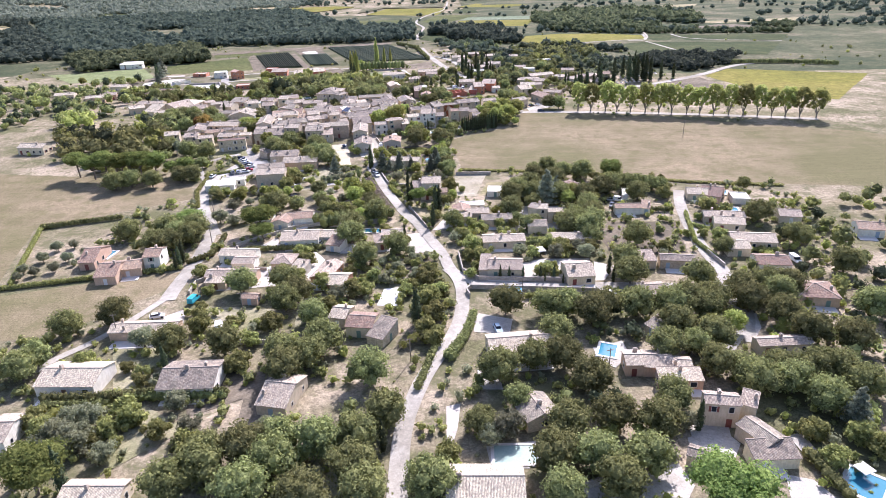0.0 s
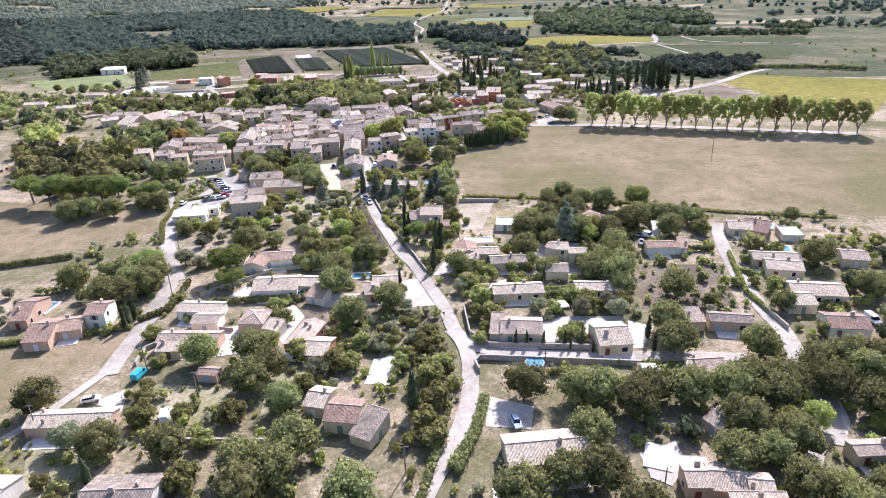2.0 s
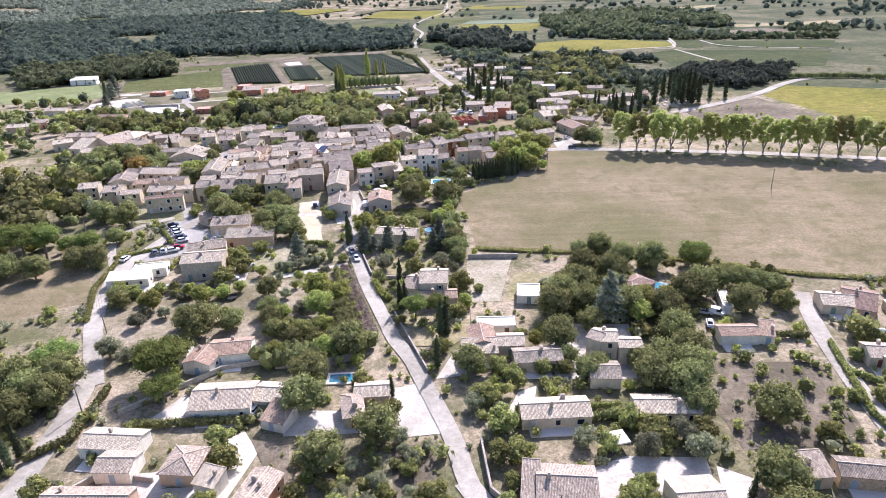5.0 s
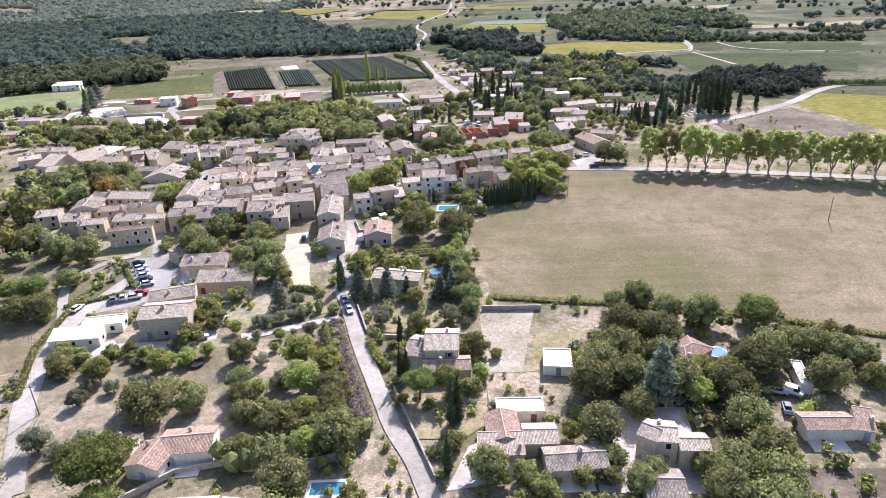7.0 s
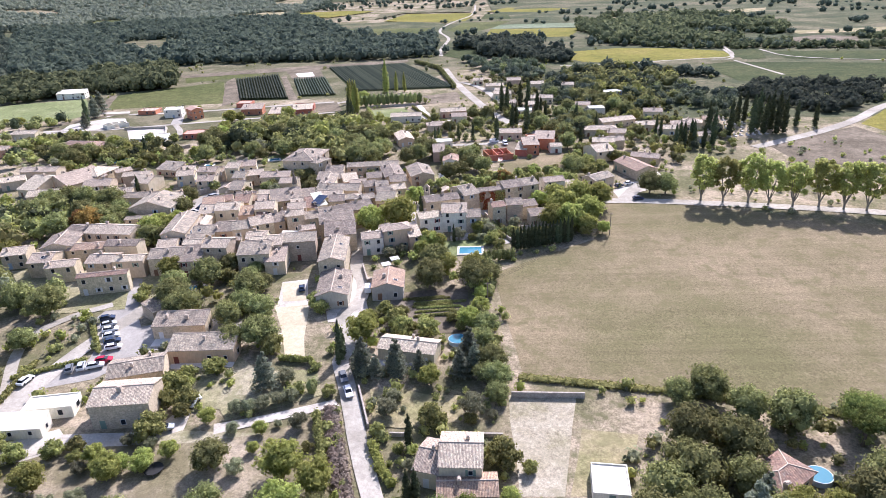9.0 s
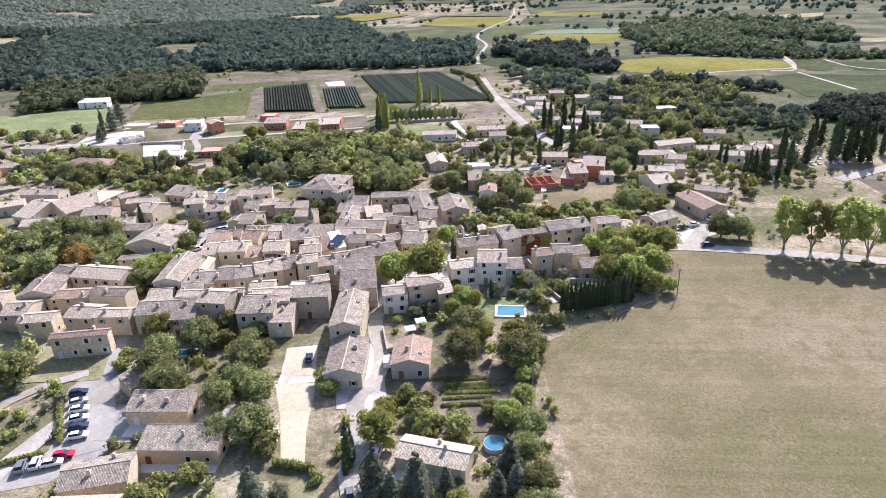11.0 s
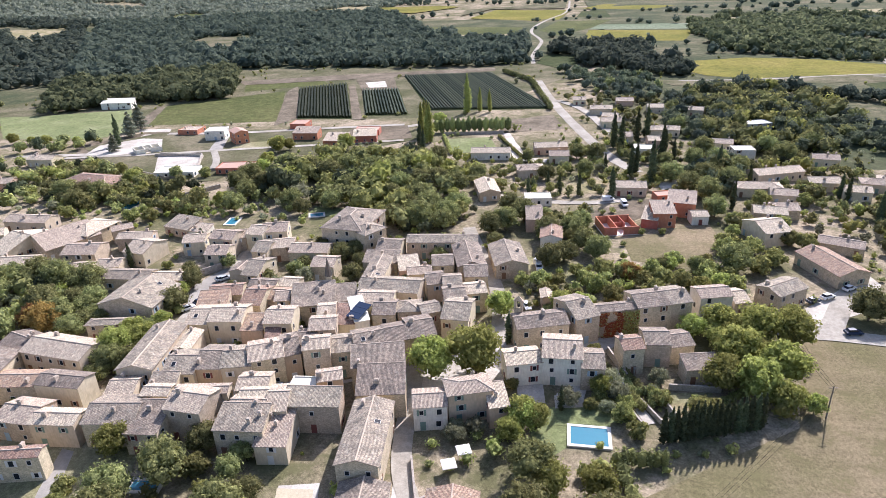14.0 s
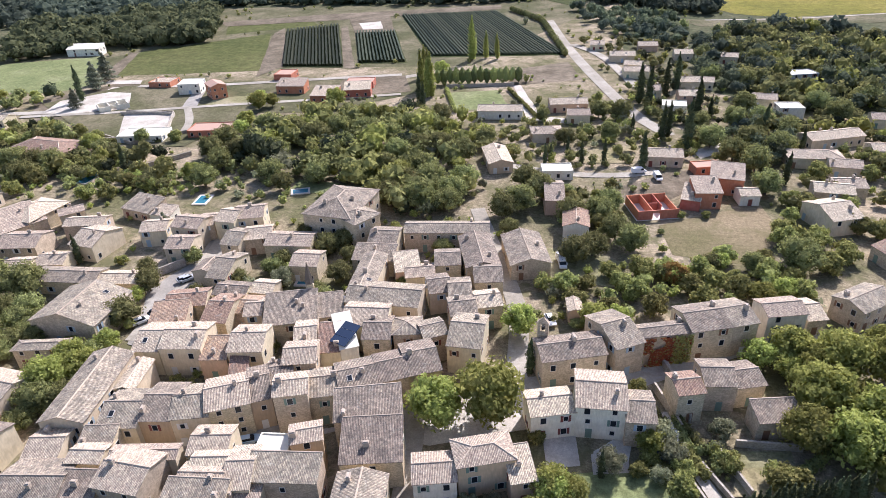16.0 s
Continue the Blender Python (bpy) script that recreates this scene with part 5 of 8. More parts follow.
patch("asphalt", (-109.7, 458.1), (-113.8, 454.3), (-112.5, 442.4), (-115.8, 434.8), (-117.9, 427.7), (-113.4, 417), (-110.6, 406.4), (-107.4, 405.7), (-109.2, 417.4), (-109.5, 423.4), (-106.7, 432.8), (-107.4, 447.5))
patch("drygrass", (-20.7, 457.9), (-5.4, 459.2), (4.4, 451), (0.6, 439.9), (-11.7, 441.3), (-18.8, 443.4))
patch("gravel", (-7.4, 386.4), (-2.1, 391), (-0.2, 390.5), (-1.8, 383.3), (-7.6, 382.6))


patch("gravel", (-7.9, 385.7), (-3.4, 387.5), (-1.4, 390.8), (-1.5, 382.3), (-7.7, 381.2))
patch("asphalt", (3.8, 391.0), (8.4, 395.3), (10.4, 387.8), (5.1, 385.5))
patch("gravel", (9.1, 382.7), (10.9, 384.0), (13.0, 378.6), (10.9, 377.8))
patch("asphalt", (-3.7, 405.8), (-0.2, 407.8), (14.6, 413.3), (16.6, 411.7), (4.5, 405.0), (0.7, 401.6))
patch("straw", (14.0, 379.3), (17.2, 385.4), (27.7, 387.3), (27.3, 380.3))
patch("gravel", (-45.8, 396.7), (-20.0, 401.1), (-18.6, 390.6), (-36.8, 384.4), (-41.7, 385.2))
patch("gravel", (-77.1, 376.6), (-70.4, 381.4), (-54.7, 387.3), (-51.0, 389.9), (-49.1, 389.0), (-62.0, 382.3), (-74.5, 375.6))

plot("bare", (-18.7, 321.6), (-19.7, 333.9), (-19.3, 344.9), (-2.2, 346.0), (-1.8, 335.1), (-2.1, 322.7))
patch("asphalt", (-96.0, 316.2), (-101.8, 334.9), (-106.2, 346.5), (-109.4, 357.8), (-106.3, 357.2), (-101.1, 343.3), (-97.9, 335.1), (-87.0, 316.9))
patch("gravel", (-73.9, 321.7), (-77.0, 330.2), (-72.9, 332.2), (-65.8, 331.0), (-63.7, 321.4))
patch("gravel", (-34.6, 320.5), (-36.4, 332.8), (-37.7, 351.5), (-39.2, 363.9), (-36.8, 364.0), (-33.7, 347.6), (-30.3, 333.2), (-29.0, 320.9))

patch("gravel", (39.2, 143.3), (46.8, 146.5), (47.1, 139.7), (42.0, 134.1), (38.6, 136.5))
patch("gravel", (50.3, 107.8), (58.4, 110.6), (60.5, 105.4), (56.9, 100.2), (48.8, 100.6))
patch("gravel", (71.4, 107.4), (74.8, 108.3), (74.9, 102.3), (71.8, 100.6))
patch("gravel", (82.8, 155.0), (88.1, 159.0), (85.9, 150.7), (82.7, 146.5))
patch("bare", (-46.2, 105.4), (-49.1, 133.4), (-46.8, 139.8), (-43.5, 137.4), (-42.9, 119.6), (-41.3, 105.2))

patch("gravel", (-58.7, 287.0), (-48.0, 289.8), (-33.4, 295.0), (-31.7, 292.6), (-46.1, 287.5), (-57.6, 283.7))
patch("straw", (-15.4, 257.7), (-7.4, 258.4), (5.8, 257.9), (5.5, 247.4), (0.0, 242.8), (-10.4, 243.1))
patch("straw", (-25.6, 298.6), (-19.6, 298.9), (-11.6, 296.2), (-6.3, 288.3), (-15.9, 284.8), (-23.4, 285.8))

# ---- far plots and woods ----
road(5.0, (-4, 711), (13, 682), (24, 618))
road(4.0, (-24, 878), (-27, 929), (-21, 1003), (-17, 1058), (-39, 1161), (-14, 1319), (22, 1442), (30, 1698))
road(3.0, (227, 795), (249, 789), (264, 864))
road(3.0, (244, 782), (250, 699))
road(3.0, (296, 854), (296, 789), (386, 748))
road(3.0, (87, 783), (147, 784), (220, 803), (255, 802), (273, 891))
plot("ochrefield", (-128, 1372), (-110, 1530), (26, 1489), (4, 1314))
plot("weedy", (-161, 1426), (-165, 1546), (24, 1672), (18, 1529), (-117, 1557))
plot("leafgreen", (-24, 1165), (2, 1285), (80, 1293), (42, 1181), (2, 1104))
plot("vines", (31, 1348), (44, 1459), (84, 1471), (83, 1332))
plot("straw", (-119, 1064), (-130, 1144), (-42, 1140), (-31, 1072))
plot("palecrop", (40, 1166), (58, 1226), (174, 1222), (170, 1152))
plot("ochrefield", (28, 1050), (40, 1159), (167, 1138), (135, 1031))
plot("straw", (196, 1261), (336, 1340), (531, 1388), (499, 1318), (323, 1272), (204, 1206))
plot("ochrefield", (47, 1520), (94, 1609), (209, 1531), (150, 1461))
plot("ochrefield", (106, 880), (165, 899), (216, 884), (259, 850), (249, 793), (216, 790), (141, 789), (112, 805), (94, 840))
plot("bare", (73, 882), (87, 911), (110, 912), (96, 861))
plot("weedy", (66, 790), (96, 783), (202, 801), (264, 802), (252, 776), (141, 764), (80, 763))
plot("vines", (263, 849), (298, 858), (276, 790), (254, 788))
plot("vines", (297, 839), (424, 810), (390, 755), (292, 786))
plot("vines", (208, 764), (238, 776), (378, 735), (320, 643), (207, 678))
plot("bare", (359, 937), (406, 961), (437, 936), (396, 854), (344, 882))
plot("straw", (389, 1012), (557, 1026), (529, 980), (395, 979))
plot("straw", (-492, 1577), (-440, 1669), (-368, 1685), (-372, 1597), (-424, 1530))
plot("ochrefield", (-359, 1643), (-238, 1655), (-184, 1622), (-260, 1504), (-340, 1560))
plot("ochrefield", (-140, 1373), (-114, 1496), (-10, 1505), (-22, 1297))
plot("leafgreen", (-207, 1244), (-47, 1211), (-48, 1128), (-159, 1135))
plot("straw", (-115, 1103), (-42, 1118), (-43, 1063))
plot("leafgreen", (-710, 1432), (-736, 1531), (-686, 1550), (-660, 1466))
plot("straw", (-759, 1106), (-726, 1132), (-749, 1228), (-805, 1282), (-869, 1240))
plot("weedy", (-485, 1075), (-494, 1170), (-419, 1178), (-382, 1065), (-379, 994), (-398, 996))
plot("vines", (-22, 881), (-14, 936), (14, 924), (15, 877), (2, 844))
plot("bare", (-172, 808), (-143, 824), (-125, 758), (-151, 750))
plot("gravel", (-158, 786), (-143, 793), (-135, 766), (-149, 763))
plot("bare", (-210, 747), (-207, 762), (-171, 651), (-176, 636))
plot("bare", (-167, 770), (-164, 776), (-125, 654), (-132, 655))
plot("bare", (-269, 627), (-286, 694), (-281, 693), (-258, 631))
plot("bare", (-274, 797), (-203, 823), (-58, 858), (-56, 840), (-186, 799), (-260, 780))

plot("weedy", (-267, 584), (-242, 617), (-99, 639), (-90, 603), (-128, 588), (-154, 569), (-162, 530), (-193, 525))
plot("gravel", (-257, 571), (-261, 589), (-244, 605), (-231, 604), (-216, 577), (-245, 568))
plot("gravel", (-257, 621), (-260, 628), (-239, 628), (-236, 621))
plot("asphalt", (-190, 580), (-196, 601), (-200, 614), (-194, 617), (-188, 596), (-183, 581))
plot("gravel", (-196, 536), (-213, 569), (-189, 572), (-175, 537))
plot("drygrass", (-180, 584), (-180, 596), (-160, 602), (-158, 587))
plot("bare", (-122, 598), (-125, 634), (-93, 639), (-84, 609))
road(3.5, (-263, 563), (-244, 567), (-215, 572), (-187, 580), (-159, 587), (-118, 596), (-88, 604))
road(4.5, (-234, 616), (-197, 617), (-142, 630), (-95, 640))
road(3.5, (-187, 580), (-175, 560), (-171, 546))


def everywhere(x, y):
    return True


def near_clearing(x, y):
    return noise.noise((x * 0.008, y * 0.008, 3.0)) > -0.18


def tree_lines(x, y):
    return abs(noise.noise((x * 0.003, y * 0.011, 15.0))) < 0.06 or noise.noise((x * 0.005, y * 0.012, 19.0)) > 0.45


def hillside(x, y):
    return noise.noise((x * 0.006, y * 0.006, 11.0)) > -0.42


def forest(leaf, size, spacing, sprays, label, keep, *points):
    """A closed wood inside the outline: every tree an uneven crown under loose leaf sprays, joined as one mass."""
    rng = np.random.default_rng(int(abs(points[0][0]) + 5))
    xs, ys = [p[0] for p in points], [p[1] for p in points]
    V, F, n = [], [], 0
    core = np.array(ICO1_F)
    tris = np.arange(3 * sprays).reshape(-1, 3)
    for i in range(int((max(xs) - min(xs)) / spacing) + 1):
        for j in range(int((max(ys) - min(ys)) / spacing) + 1):
            x, y = min(xs) + (i + rng.random()) * spacing, min(ys) + (j + rng.random()) * spacing
            if not inside(x, y, points) or not keep(x, y) or blocked(x, y, 2):
                continue
            s = size * rng.choice((0.6, 0.75, 0.9, 1.0, 1.15, 1.4))
            R = s * np.array((rng.uniform(0.42, 0.58), rng.uniform(0.42, 0.58), rng.uniform(0.36, 0.5)))
            c = np.array((x, y, ground_z(x, y) + s * rng.uniform(0.34, 0.56)))
            V.append(ICO1_V * (1 + rng.uniform(-0.3, 0.16, len(ICO1_V))[:, None]) * R + c)
            F.append(core + n)
            n += len(ICO1_V)
            d = rng.normal(size=(sprays, 3))
            d[:, 2] = np.abs(d[:, 2]) - 0.2
            d /= np.linalg.norm(d, axis=1)[:, None]
            p = d * R * rng.uniform(0.85, 1.22, sprays)[:, None] + c
            nrm = d + rng.normal(scale=0.45, size=(sprays, 3))
            u = np.cross(nrm, rng.normal(size=(sprays, 3)))
            u /= np.linalg.norm(u, axis=1)[:, None]
            w = np.cross(nrm / np.linalg.norm(nrm, axis=1)[:, None], u)
            q = s * 0.15 * rng.uniform(0.6, 1.3, sprays)[:, None]
            V.append(np.stack((p - u * q - w * q * 0.6, p + u * q - w * q * 0.6, p + w * q * 1.1), 1).reshape(-1, 3))
            F.append(tris + n)
            n += 3 * sprays
    me = mesh_of("woodland", np.concatenate(V), np.concatenate(F).tolist(), LEAF[leaf])
    return tagged(new("woodland", me), label, "woodland", kind="stuff")


forest("far", 10, 8.5, 26, "holm oak woodland beyond the vineyards, coloured dark for cloud shade", everywhere, (-447, 807), (-367, 790), (-344, 828), (-305, 876), (-143, 867), (-58, 867), (-11, 883), (-31, 965), (-40, 1062), (-124, 1114), (-195, 1249), (-225, 1315), (-334, 1533), (-476, 1512), (-612, 1487), (-679, 1423), (-722, 1368), (-809, 1377))
forest("lit", 9, 6.5, 60, "mixed oak wood at the edge of the playing field", everywhere, (-358, 668), (-326, 688), (-315, 715), (-295, 706), (-257, 718), (-246, 724), (-275, 798), (-300, 842), (-353, 822), (-365, 786), (-427, 776))
forest("far", 10, 8.0, 40, "dark trees along the stream beside the far road", everywhere, (-14, 963), (26, 996), (85, 987), (81, 916), (70, 871), (99, 854), (103, 798), (64, 813), (15, 863))
forest("lit", 10, 7.5, 26, "pine wood on a low rise", near_clearing, (147, 1056), (172, 1212), (247, 1322), (378, 1282), (430, 1183), (410, 1044), (374, 980), (271, 883), (224, 909), (165, 928))
forest("far", 8, 8, 50, "dark trees between the eastern vineyards", near_clearing, (107, 766), (139, 754), (214, 692), (169, 593), (145, 638), (123, 696))
forest("far", 8, 17, 24, "tree lines and copses on the far plain", tree_lines, (60, 905), (1250, 700), (1500, 1500), (900, 1900), (-330, 1900), (-380, 1540), (60, 1000))
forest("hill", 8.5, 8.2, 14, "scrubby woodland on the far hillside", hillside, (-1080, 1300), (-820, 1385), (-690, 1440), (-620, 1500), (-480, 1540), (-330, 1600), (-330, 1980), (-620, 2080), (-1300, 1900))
forest("far", 9.5, 9.5, 14, "dark woodland west of the playing field", hillside, (-820, 1372), (-450, 812), (-430, 780), (-620, 720), (-1000, 900), (-1080, 1290))
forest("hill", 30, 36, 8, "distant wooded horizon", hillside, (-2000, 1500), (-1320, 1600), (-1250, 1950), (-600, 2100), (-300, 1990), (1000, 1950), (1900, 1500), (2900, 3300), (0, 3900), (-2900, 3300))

# ---- houses ----
house(-91.9, 134.5, -3.1, 14.7, 10.3, 3.2, "g", "white", "pale")
house(-62.3, 132.7, 0.7, 13.4, 11.7, 3.2, "g", "white", "mottled")
house(-38.8, 125.4, -12.6, 7.3, 12.4, 3, "g", "cream", "pale")
house(-97.3, 114.4, 1.1, 5.3, 9.6, 3.2, "g", "white", "pale")
house(-68.2, 95.3, -2.4, 11.8, 4.9, 3, "g", "cream", "pale")
house(-83.8, 157.3, 0.6, 18.4, 5.9, 3, "g", "pink", "pale")
house(-37.9, 189.6, 74, 12.6, 5.9, 3.4, "g", "brick", "pale")
house(-33.2, 183.9, -8.7, 6.2, 8.6, 2.8, "g", "brick", "pale")
house(-23, 156.3, -10.1, 7.5, 8.0, 3.4, "g", "cream", "red")
house(-29.5, 161.7, -14.8, 4.9, 7.3, 3.2, "g", "cream", "pale")
house(-17.2, 151.6, -27.6, 5.2, 8, 2.6, "m", "stone", "mottled")
house(19, 142.2, 4.8, 16.5, 9.1, 3.6, "g", "cream", "pale")
house(45.7, 133.3, -3.2, 4.2, 5.9, 3.4, "g", "pink", "pale")
house(51.5, 133.1, -9.3, 6.7, 7.2, 3, "g", "pink", "pale")
house(56.7, 130.9, -9.3, 4.4, 5.3, 3.2, "g", "pink", "pale")
house(54.8, 126.3, -3.1, 10.1, 3.9, 2.8, "m", "pink", "pale")
house(64, 105.1, -64.5, 7.8, 5.1, 3.6, "g", "cream", "mottled")
house(64.1, 100.1, 1.4, 9.1, 4.5, 2.8, "m", "cream", "mottled")
house(50.8, 99.6, -30.6, 6.7, 3.3, 2.8, "g", "stone", "mottled")
house(19.3, 116.1, -71, 8.4, 7.7, 3, "g", "stone", "mottled")
house(6.6, 94, -2.4, 14.5, 9, 3, "g", "cream", "pale")
house(85.7, 139.7, 1, 13.6, 4.2, 3, "g", "cream", "pale")
house(107.9, 166.3, -10.9, 11.1, 10.5, 3.2, "h", "pink", "red")
house(105.6, 187.5, -8.4, 10.2, 8.1, 3, "g", "white", "red")
house(107.6, 205.9, -9.4, 14.7, 8.6, 3, "g", "cream", "pale")
house(107.1, 228.9, -9.5, 14.7, 6.6, 3, "g", "cream", "pale")
house(62.3, 169.9, 2.5, 6.8, 7.5, 3.2, "g", "cream", "pale")
house(59.2, 170.1, -17.4, 3.7, 7.3, 2.8, "g", "cream", "pale")
house(57.5, 149.9, -61, 4.3, 6.1, 2.8, "g", "stone", "mottled")
house(113.3, 255.1, -30.3, 8.4, 13, 2.8, "g", "pink", "red")
house(122.5, 249.8, -10.4, 6.8, 8.3, 2.6, "f", "white", "white")
house(76.4, 190.9, -11, 10.9, 5.1, 3.2, "g", "stone", "mottled")
house(66.5, 192.1, 2.6, 5.5, 5.5, 3, "m", "cream", "pale")
house(20.1, 190.3, -6.8, 10.9, 8.5, 3.2, "g", "cream", "pale")
house(13.6, 190.8, -9.3, 3.3, 7.8, 2.9, "m", "cream", "pale")
house(42.7, 184.8, 2.5, 8.5, 11.1, 3.2, "g", "cream", "pale")
house(21.7, 212.4, 0.9, 14.9, 6.8, 3, "g", "cream", "pale")
house(45.8, 212.3, -3.6, 13.7, 6.2, 3, "g", "cream", "pale")
house(73.8, 241.2, -2.9, 9.9, 5.3, 2.9, "g", "white", "red")
house(81.2, 240.8, -17.4, 3.4, 5.6, 2.7, "m", "white", "red")
house(54.9, 267.6, -54.6, 6.9, 10, 3.5, "h", "pink", "red")
house(77.7, 258.4, -12.6, 2.5, 9.8, 2.6, "f", "white", "white")
house(36.8, 237.1, -37.4, 3.7, 5.3, 5.6, "g", "cream", "pale")
house(39.3, 236.6, -9.6, 4.1, 5.9, 5.6, "g", "cream", "pale")
house(43.9, 234.3, -4.4, 5.6, 4.6, 4.8, "g", "cream", "pale")
house(35.7, 225.7, -4.7, 7, 6.9, 3, "g", "cream", "mottled")
house(8, 242.3, 93, 8.9, 6.5, 3.4, "g", "cream", "red")
house(12.4, 249.8, -2, 10.3, 5, 3, "f", "white", "white")
house(15.2, 239.8, -1.4, 6.7, 5.8, 3.4, "g", "cream", "pale")
house(7.1, 237, -0.8, 9.1, 5, 3, "m", "cream", "pale")
house(21, 232.9, 2.4, 11.6, 6.2, 3.2, "g", "stone", "mottled")
house(23.6, 267.5, -7.2, 6.8, 7.9, 2.6, "f", "white", "white")
house(-9.7, 272.4, -15.7, 5.1, 9.1, 4, "g", "cream", "pale")
house(-4.1, 271.8, -2.8, 8.1, 9.5, 6, "g", "cream", "pale")
house(-3.1, 265.6, 0.8, 11.1, 5.7, 3.2, "g", "cream", "red")
house(-17.1, 312.2, -13.2, 14.6, 6.6, 3.5, "g", "cream", "pale")
house(-25.8, 346.3, 92.3, 11.4, 9.1, 4, "g", "render", "red")
house(-41.7, 344, 94.4, 15.9, 9, 4.2, "g", "render", "mottled")
house(-44.6, 362.2, 93.9, 18.9, 8, 6.8, "g", "stone", "mottled")
house(-62.5, 237.4, 78.7, 7.3, 7.1, 3.2, "g", "white", "red")
house(-56.5, 241.6, 5.2, 10.4, 7.5, 3.2, "g", "white", "red")
house(-70, 241.4, -1.2, 5.7, 6, 3, "g", "white", "red")
house(-52.2, 220.7, 1.6, 13.7, 9.9, 3.2, "g", "white", "pale")
house(-41.9, 221.8, -8.3, 6.4, 7, 3, "g", "white", "pale")
house(-38.4, 214.2, -20.4, 5.7, 5.9, 2.6, "m", "white", "red")
house(-71.4, 207.3, -6.3, 12.7, 6.1, 3, "g", "white", "pale")
house(-67.5, 200.3, -3.2, 7.5, 5.9, 3, "g", "white", "pale")
house(-53.9, 199.8, -6.4, 7, 7.7, 3.2, "h", "pink", "pale")
house(-47.5, 195.1, -19.2, 4.8, 4.2, 2.8, "m", "white", "pale")
house(-69, 190.4, -3, 16.5, 5.9, 3, "g", "pink", "pale")
house(-72.9, 185.7, -2.9, 6.6, 3, 2.6, "m", "pink", "pale")
house(-59.1, 174.9, -8.6, 5.1, 3.4, 2.4, "g", "pink", "red")
house(-111.3, 196.6, 3.5, 6.9, 12.6, 3, "g", "pink", "red")
house(-106.4, 199.7, 11.4, 8.1, 8, 3, "g", "pink", "red")
house(-99.7, 204.9, 2.9, 5.5, 8.1, 5, "g", "white", "red")
house(-123.2, 209.5, 3.1, 5.3, 14.3, 3, "g", "pink", "red")
house(-22.4, 215.8, 11.7, 4.5, 8.4, 3, "h", "stone", "pale")
house(-18.6, 221.4, 2, 7.8, 5.5, 3, "g", "stone", "pale")
house(-78.9, 290.8, 5.6, 12.9, 9.2, 6.2, "g", "stone", "pale")
house(-81.9, 302.7, 16.2, 12.4, 8.1, 5, "g", "stone", "mottled")
house(-97.5, 292.1, 8.2, 10.8, 5.4, 3, "f", "white", "white")
house(-101.5, 284.9, 4.5, 13, 4.5, 2.8, "m", "white", "white")
house(-80, 324.7, 2.7, 14.2, 5.7, 4, "m", "stone", "mottled")
house(-69.8, 313.1, 1.8, 16.8, 5.9, 4, "m", "pink", "mottled")
house(-113.9, 349.4, 11.3, 14.5, 3.1, 6.2, "g", "stone", "red")
house(-139, 427.5, 1.8, 18.2, 7, 4, "g", "stone", "mottled")
house(-124.2, 428.2, 3.9, 12.7, 6, 3.6, "g", "stone", "pale")
house(-124, 412.1, 88.2, 14.3, 16.5, 6, "g", "stone", "mottled")
house(-124.8, 398.7, 9.6, 11.1, 3.3, 5, "h", "stone", "mottled")
house(-103.8, 385.7, 96.2, 20.1, 8.3, 7.2, "g", "cream", "mottled")
house(-93.2, 381.5, 7.3, 7.3, 10, 6.4, "g", "cream", "mottled")
house(-86.8, 383.5, 6.2, 6.2, 10, 6.8, "g", "ochre", "mottled")
house(-80.9, 384.1, 13.2, 6.9, 9, 7, "g", "cream", "mottled")
house(-75.3, 386.5, 24, 7.9, 9, 7.6, "g", "stone", "pale")
house(-70.5, 389.8, 25.9, 3.9, 10, 7.2, "g", "ochre", "mottled")
house(-62.9, 387.6, 15.5, 6.2, 6, 9.6, "g", "stone", "pale")
house(-58.1, 391.4, 15.7, 5.3, 7.9, 7.2, "g", "stone", "mottled")
house(-52.2, 394, 24.4, 7.7, 8.1, 7.6, "g", "stone", "mottled")
house(-46.3, 396.8, 24.6, 5.4, 8.4, 7.6, "g", "stone", "mottled")
house(-41.1, 400.2, 22.9, 6.6, 10, 7.4, "g", "ochre", "mottled")
house(-101.4, 411, 14.2, 8.1, 9, 4.6, "m", "stone", "red")
house(-89.6, 414.3, 1.4, 5.8, 11.2, 6, "g", "stone", "red")
house(-85.7, 417.6, 1.5, 6.4, 7, 5, "g", "stone", "red")
house(-99.5, 402.2, 5.7, 5.7, 10, 6.4, "g", "cream", "pale")
house(-91.9, 402.4, 5.7, 8.9, 9, 7.2, "g", "cream", "pale")
house(-84.5, 400.3, 7.6, 5.7, 6, 5.4, "m", "pink", "red")
house(-77.9, 402.8, 7.2, 7.2, 9, 7.2, "g", "cream", "pale")
house(-77.9, 396.7, 16.4, 3.7, 6, 5, "m", "cream", "red")
house(-97.6, 390.8, 96, 9, 3.9, 6, "g", "cream", "pale")
house(-64.8, 398, 11.7, 6.5, 7, 8.4, "g", "stone", "pale")
house(-73.3, 414.8, 15.6, 11.7, 10, 6, "m", "stone", "mottled")
house(-55.3, 414, 2, 9.8, 9, 7, "g", "cream", "pale")
house(-61.1, 404.9, 12.4, 4.6, 7.7, 6.2, "m", "cream", "red")
house(-58.4, 407, 25.5, 3.8, 10, 6.6, "m", "white", "white")
house(-53, 422.1, -2.2, 16.9, 9, 7, "g", "cream", "mottled")
house(-59.5, 430.4, 90.6, 18.6, 5.8, 7, "g", "cream", "mottled")
house(-45.6, 410.5, 9.3, 5.9, 5.9, 7, "h", "stone", "mottled")
house(-40.3, 410.2, 26.9, 5.2, 6, 7, "g", "stone", "mottled")
house(-32.5, 410.2, -3.2, 7, 11.5, 7, "g", "cream", "mottled")
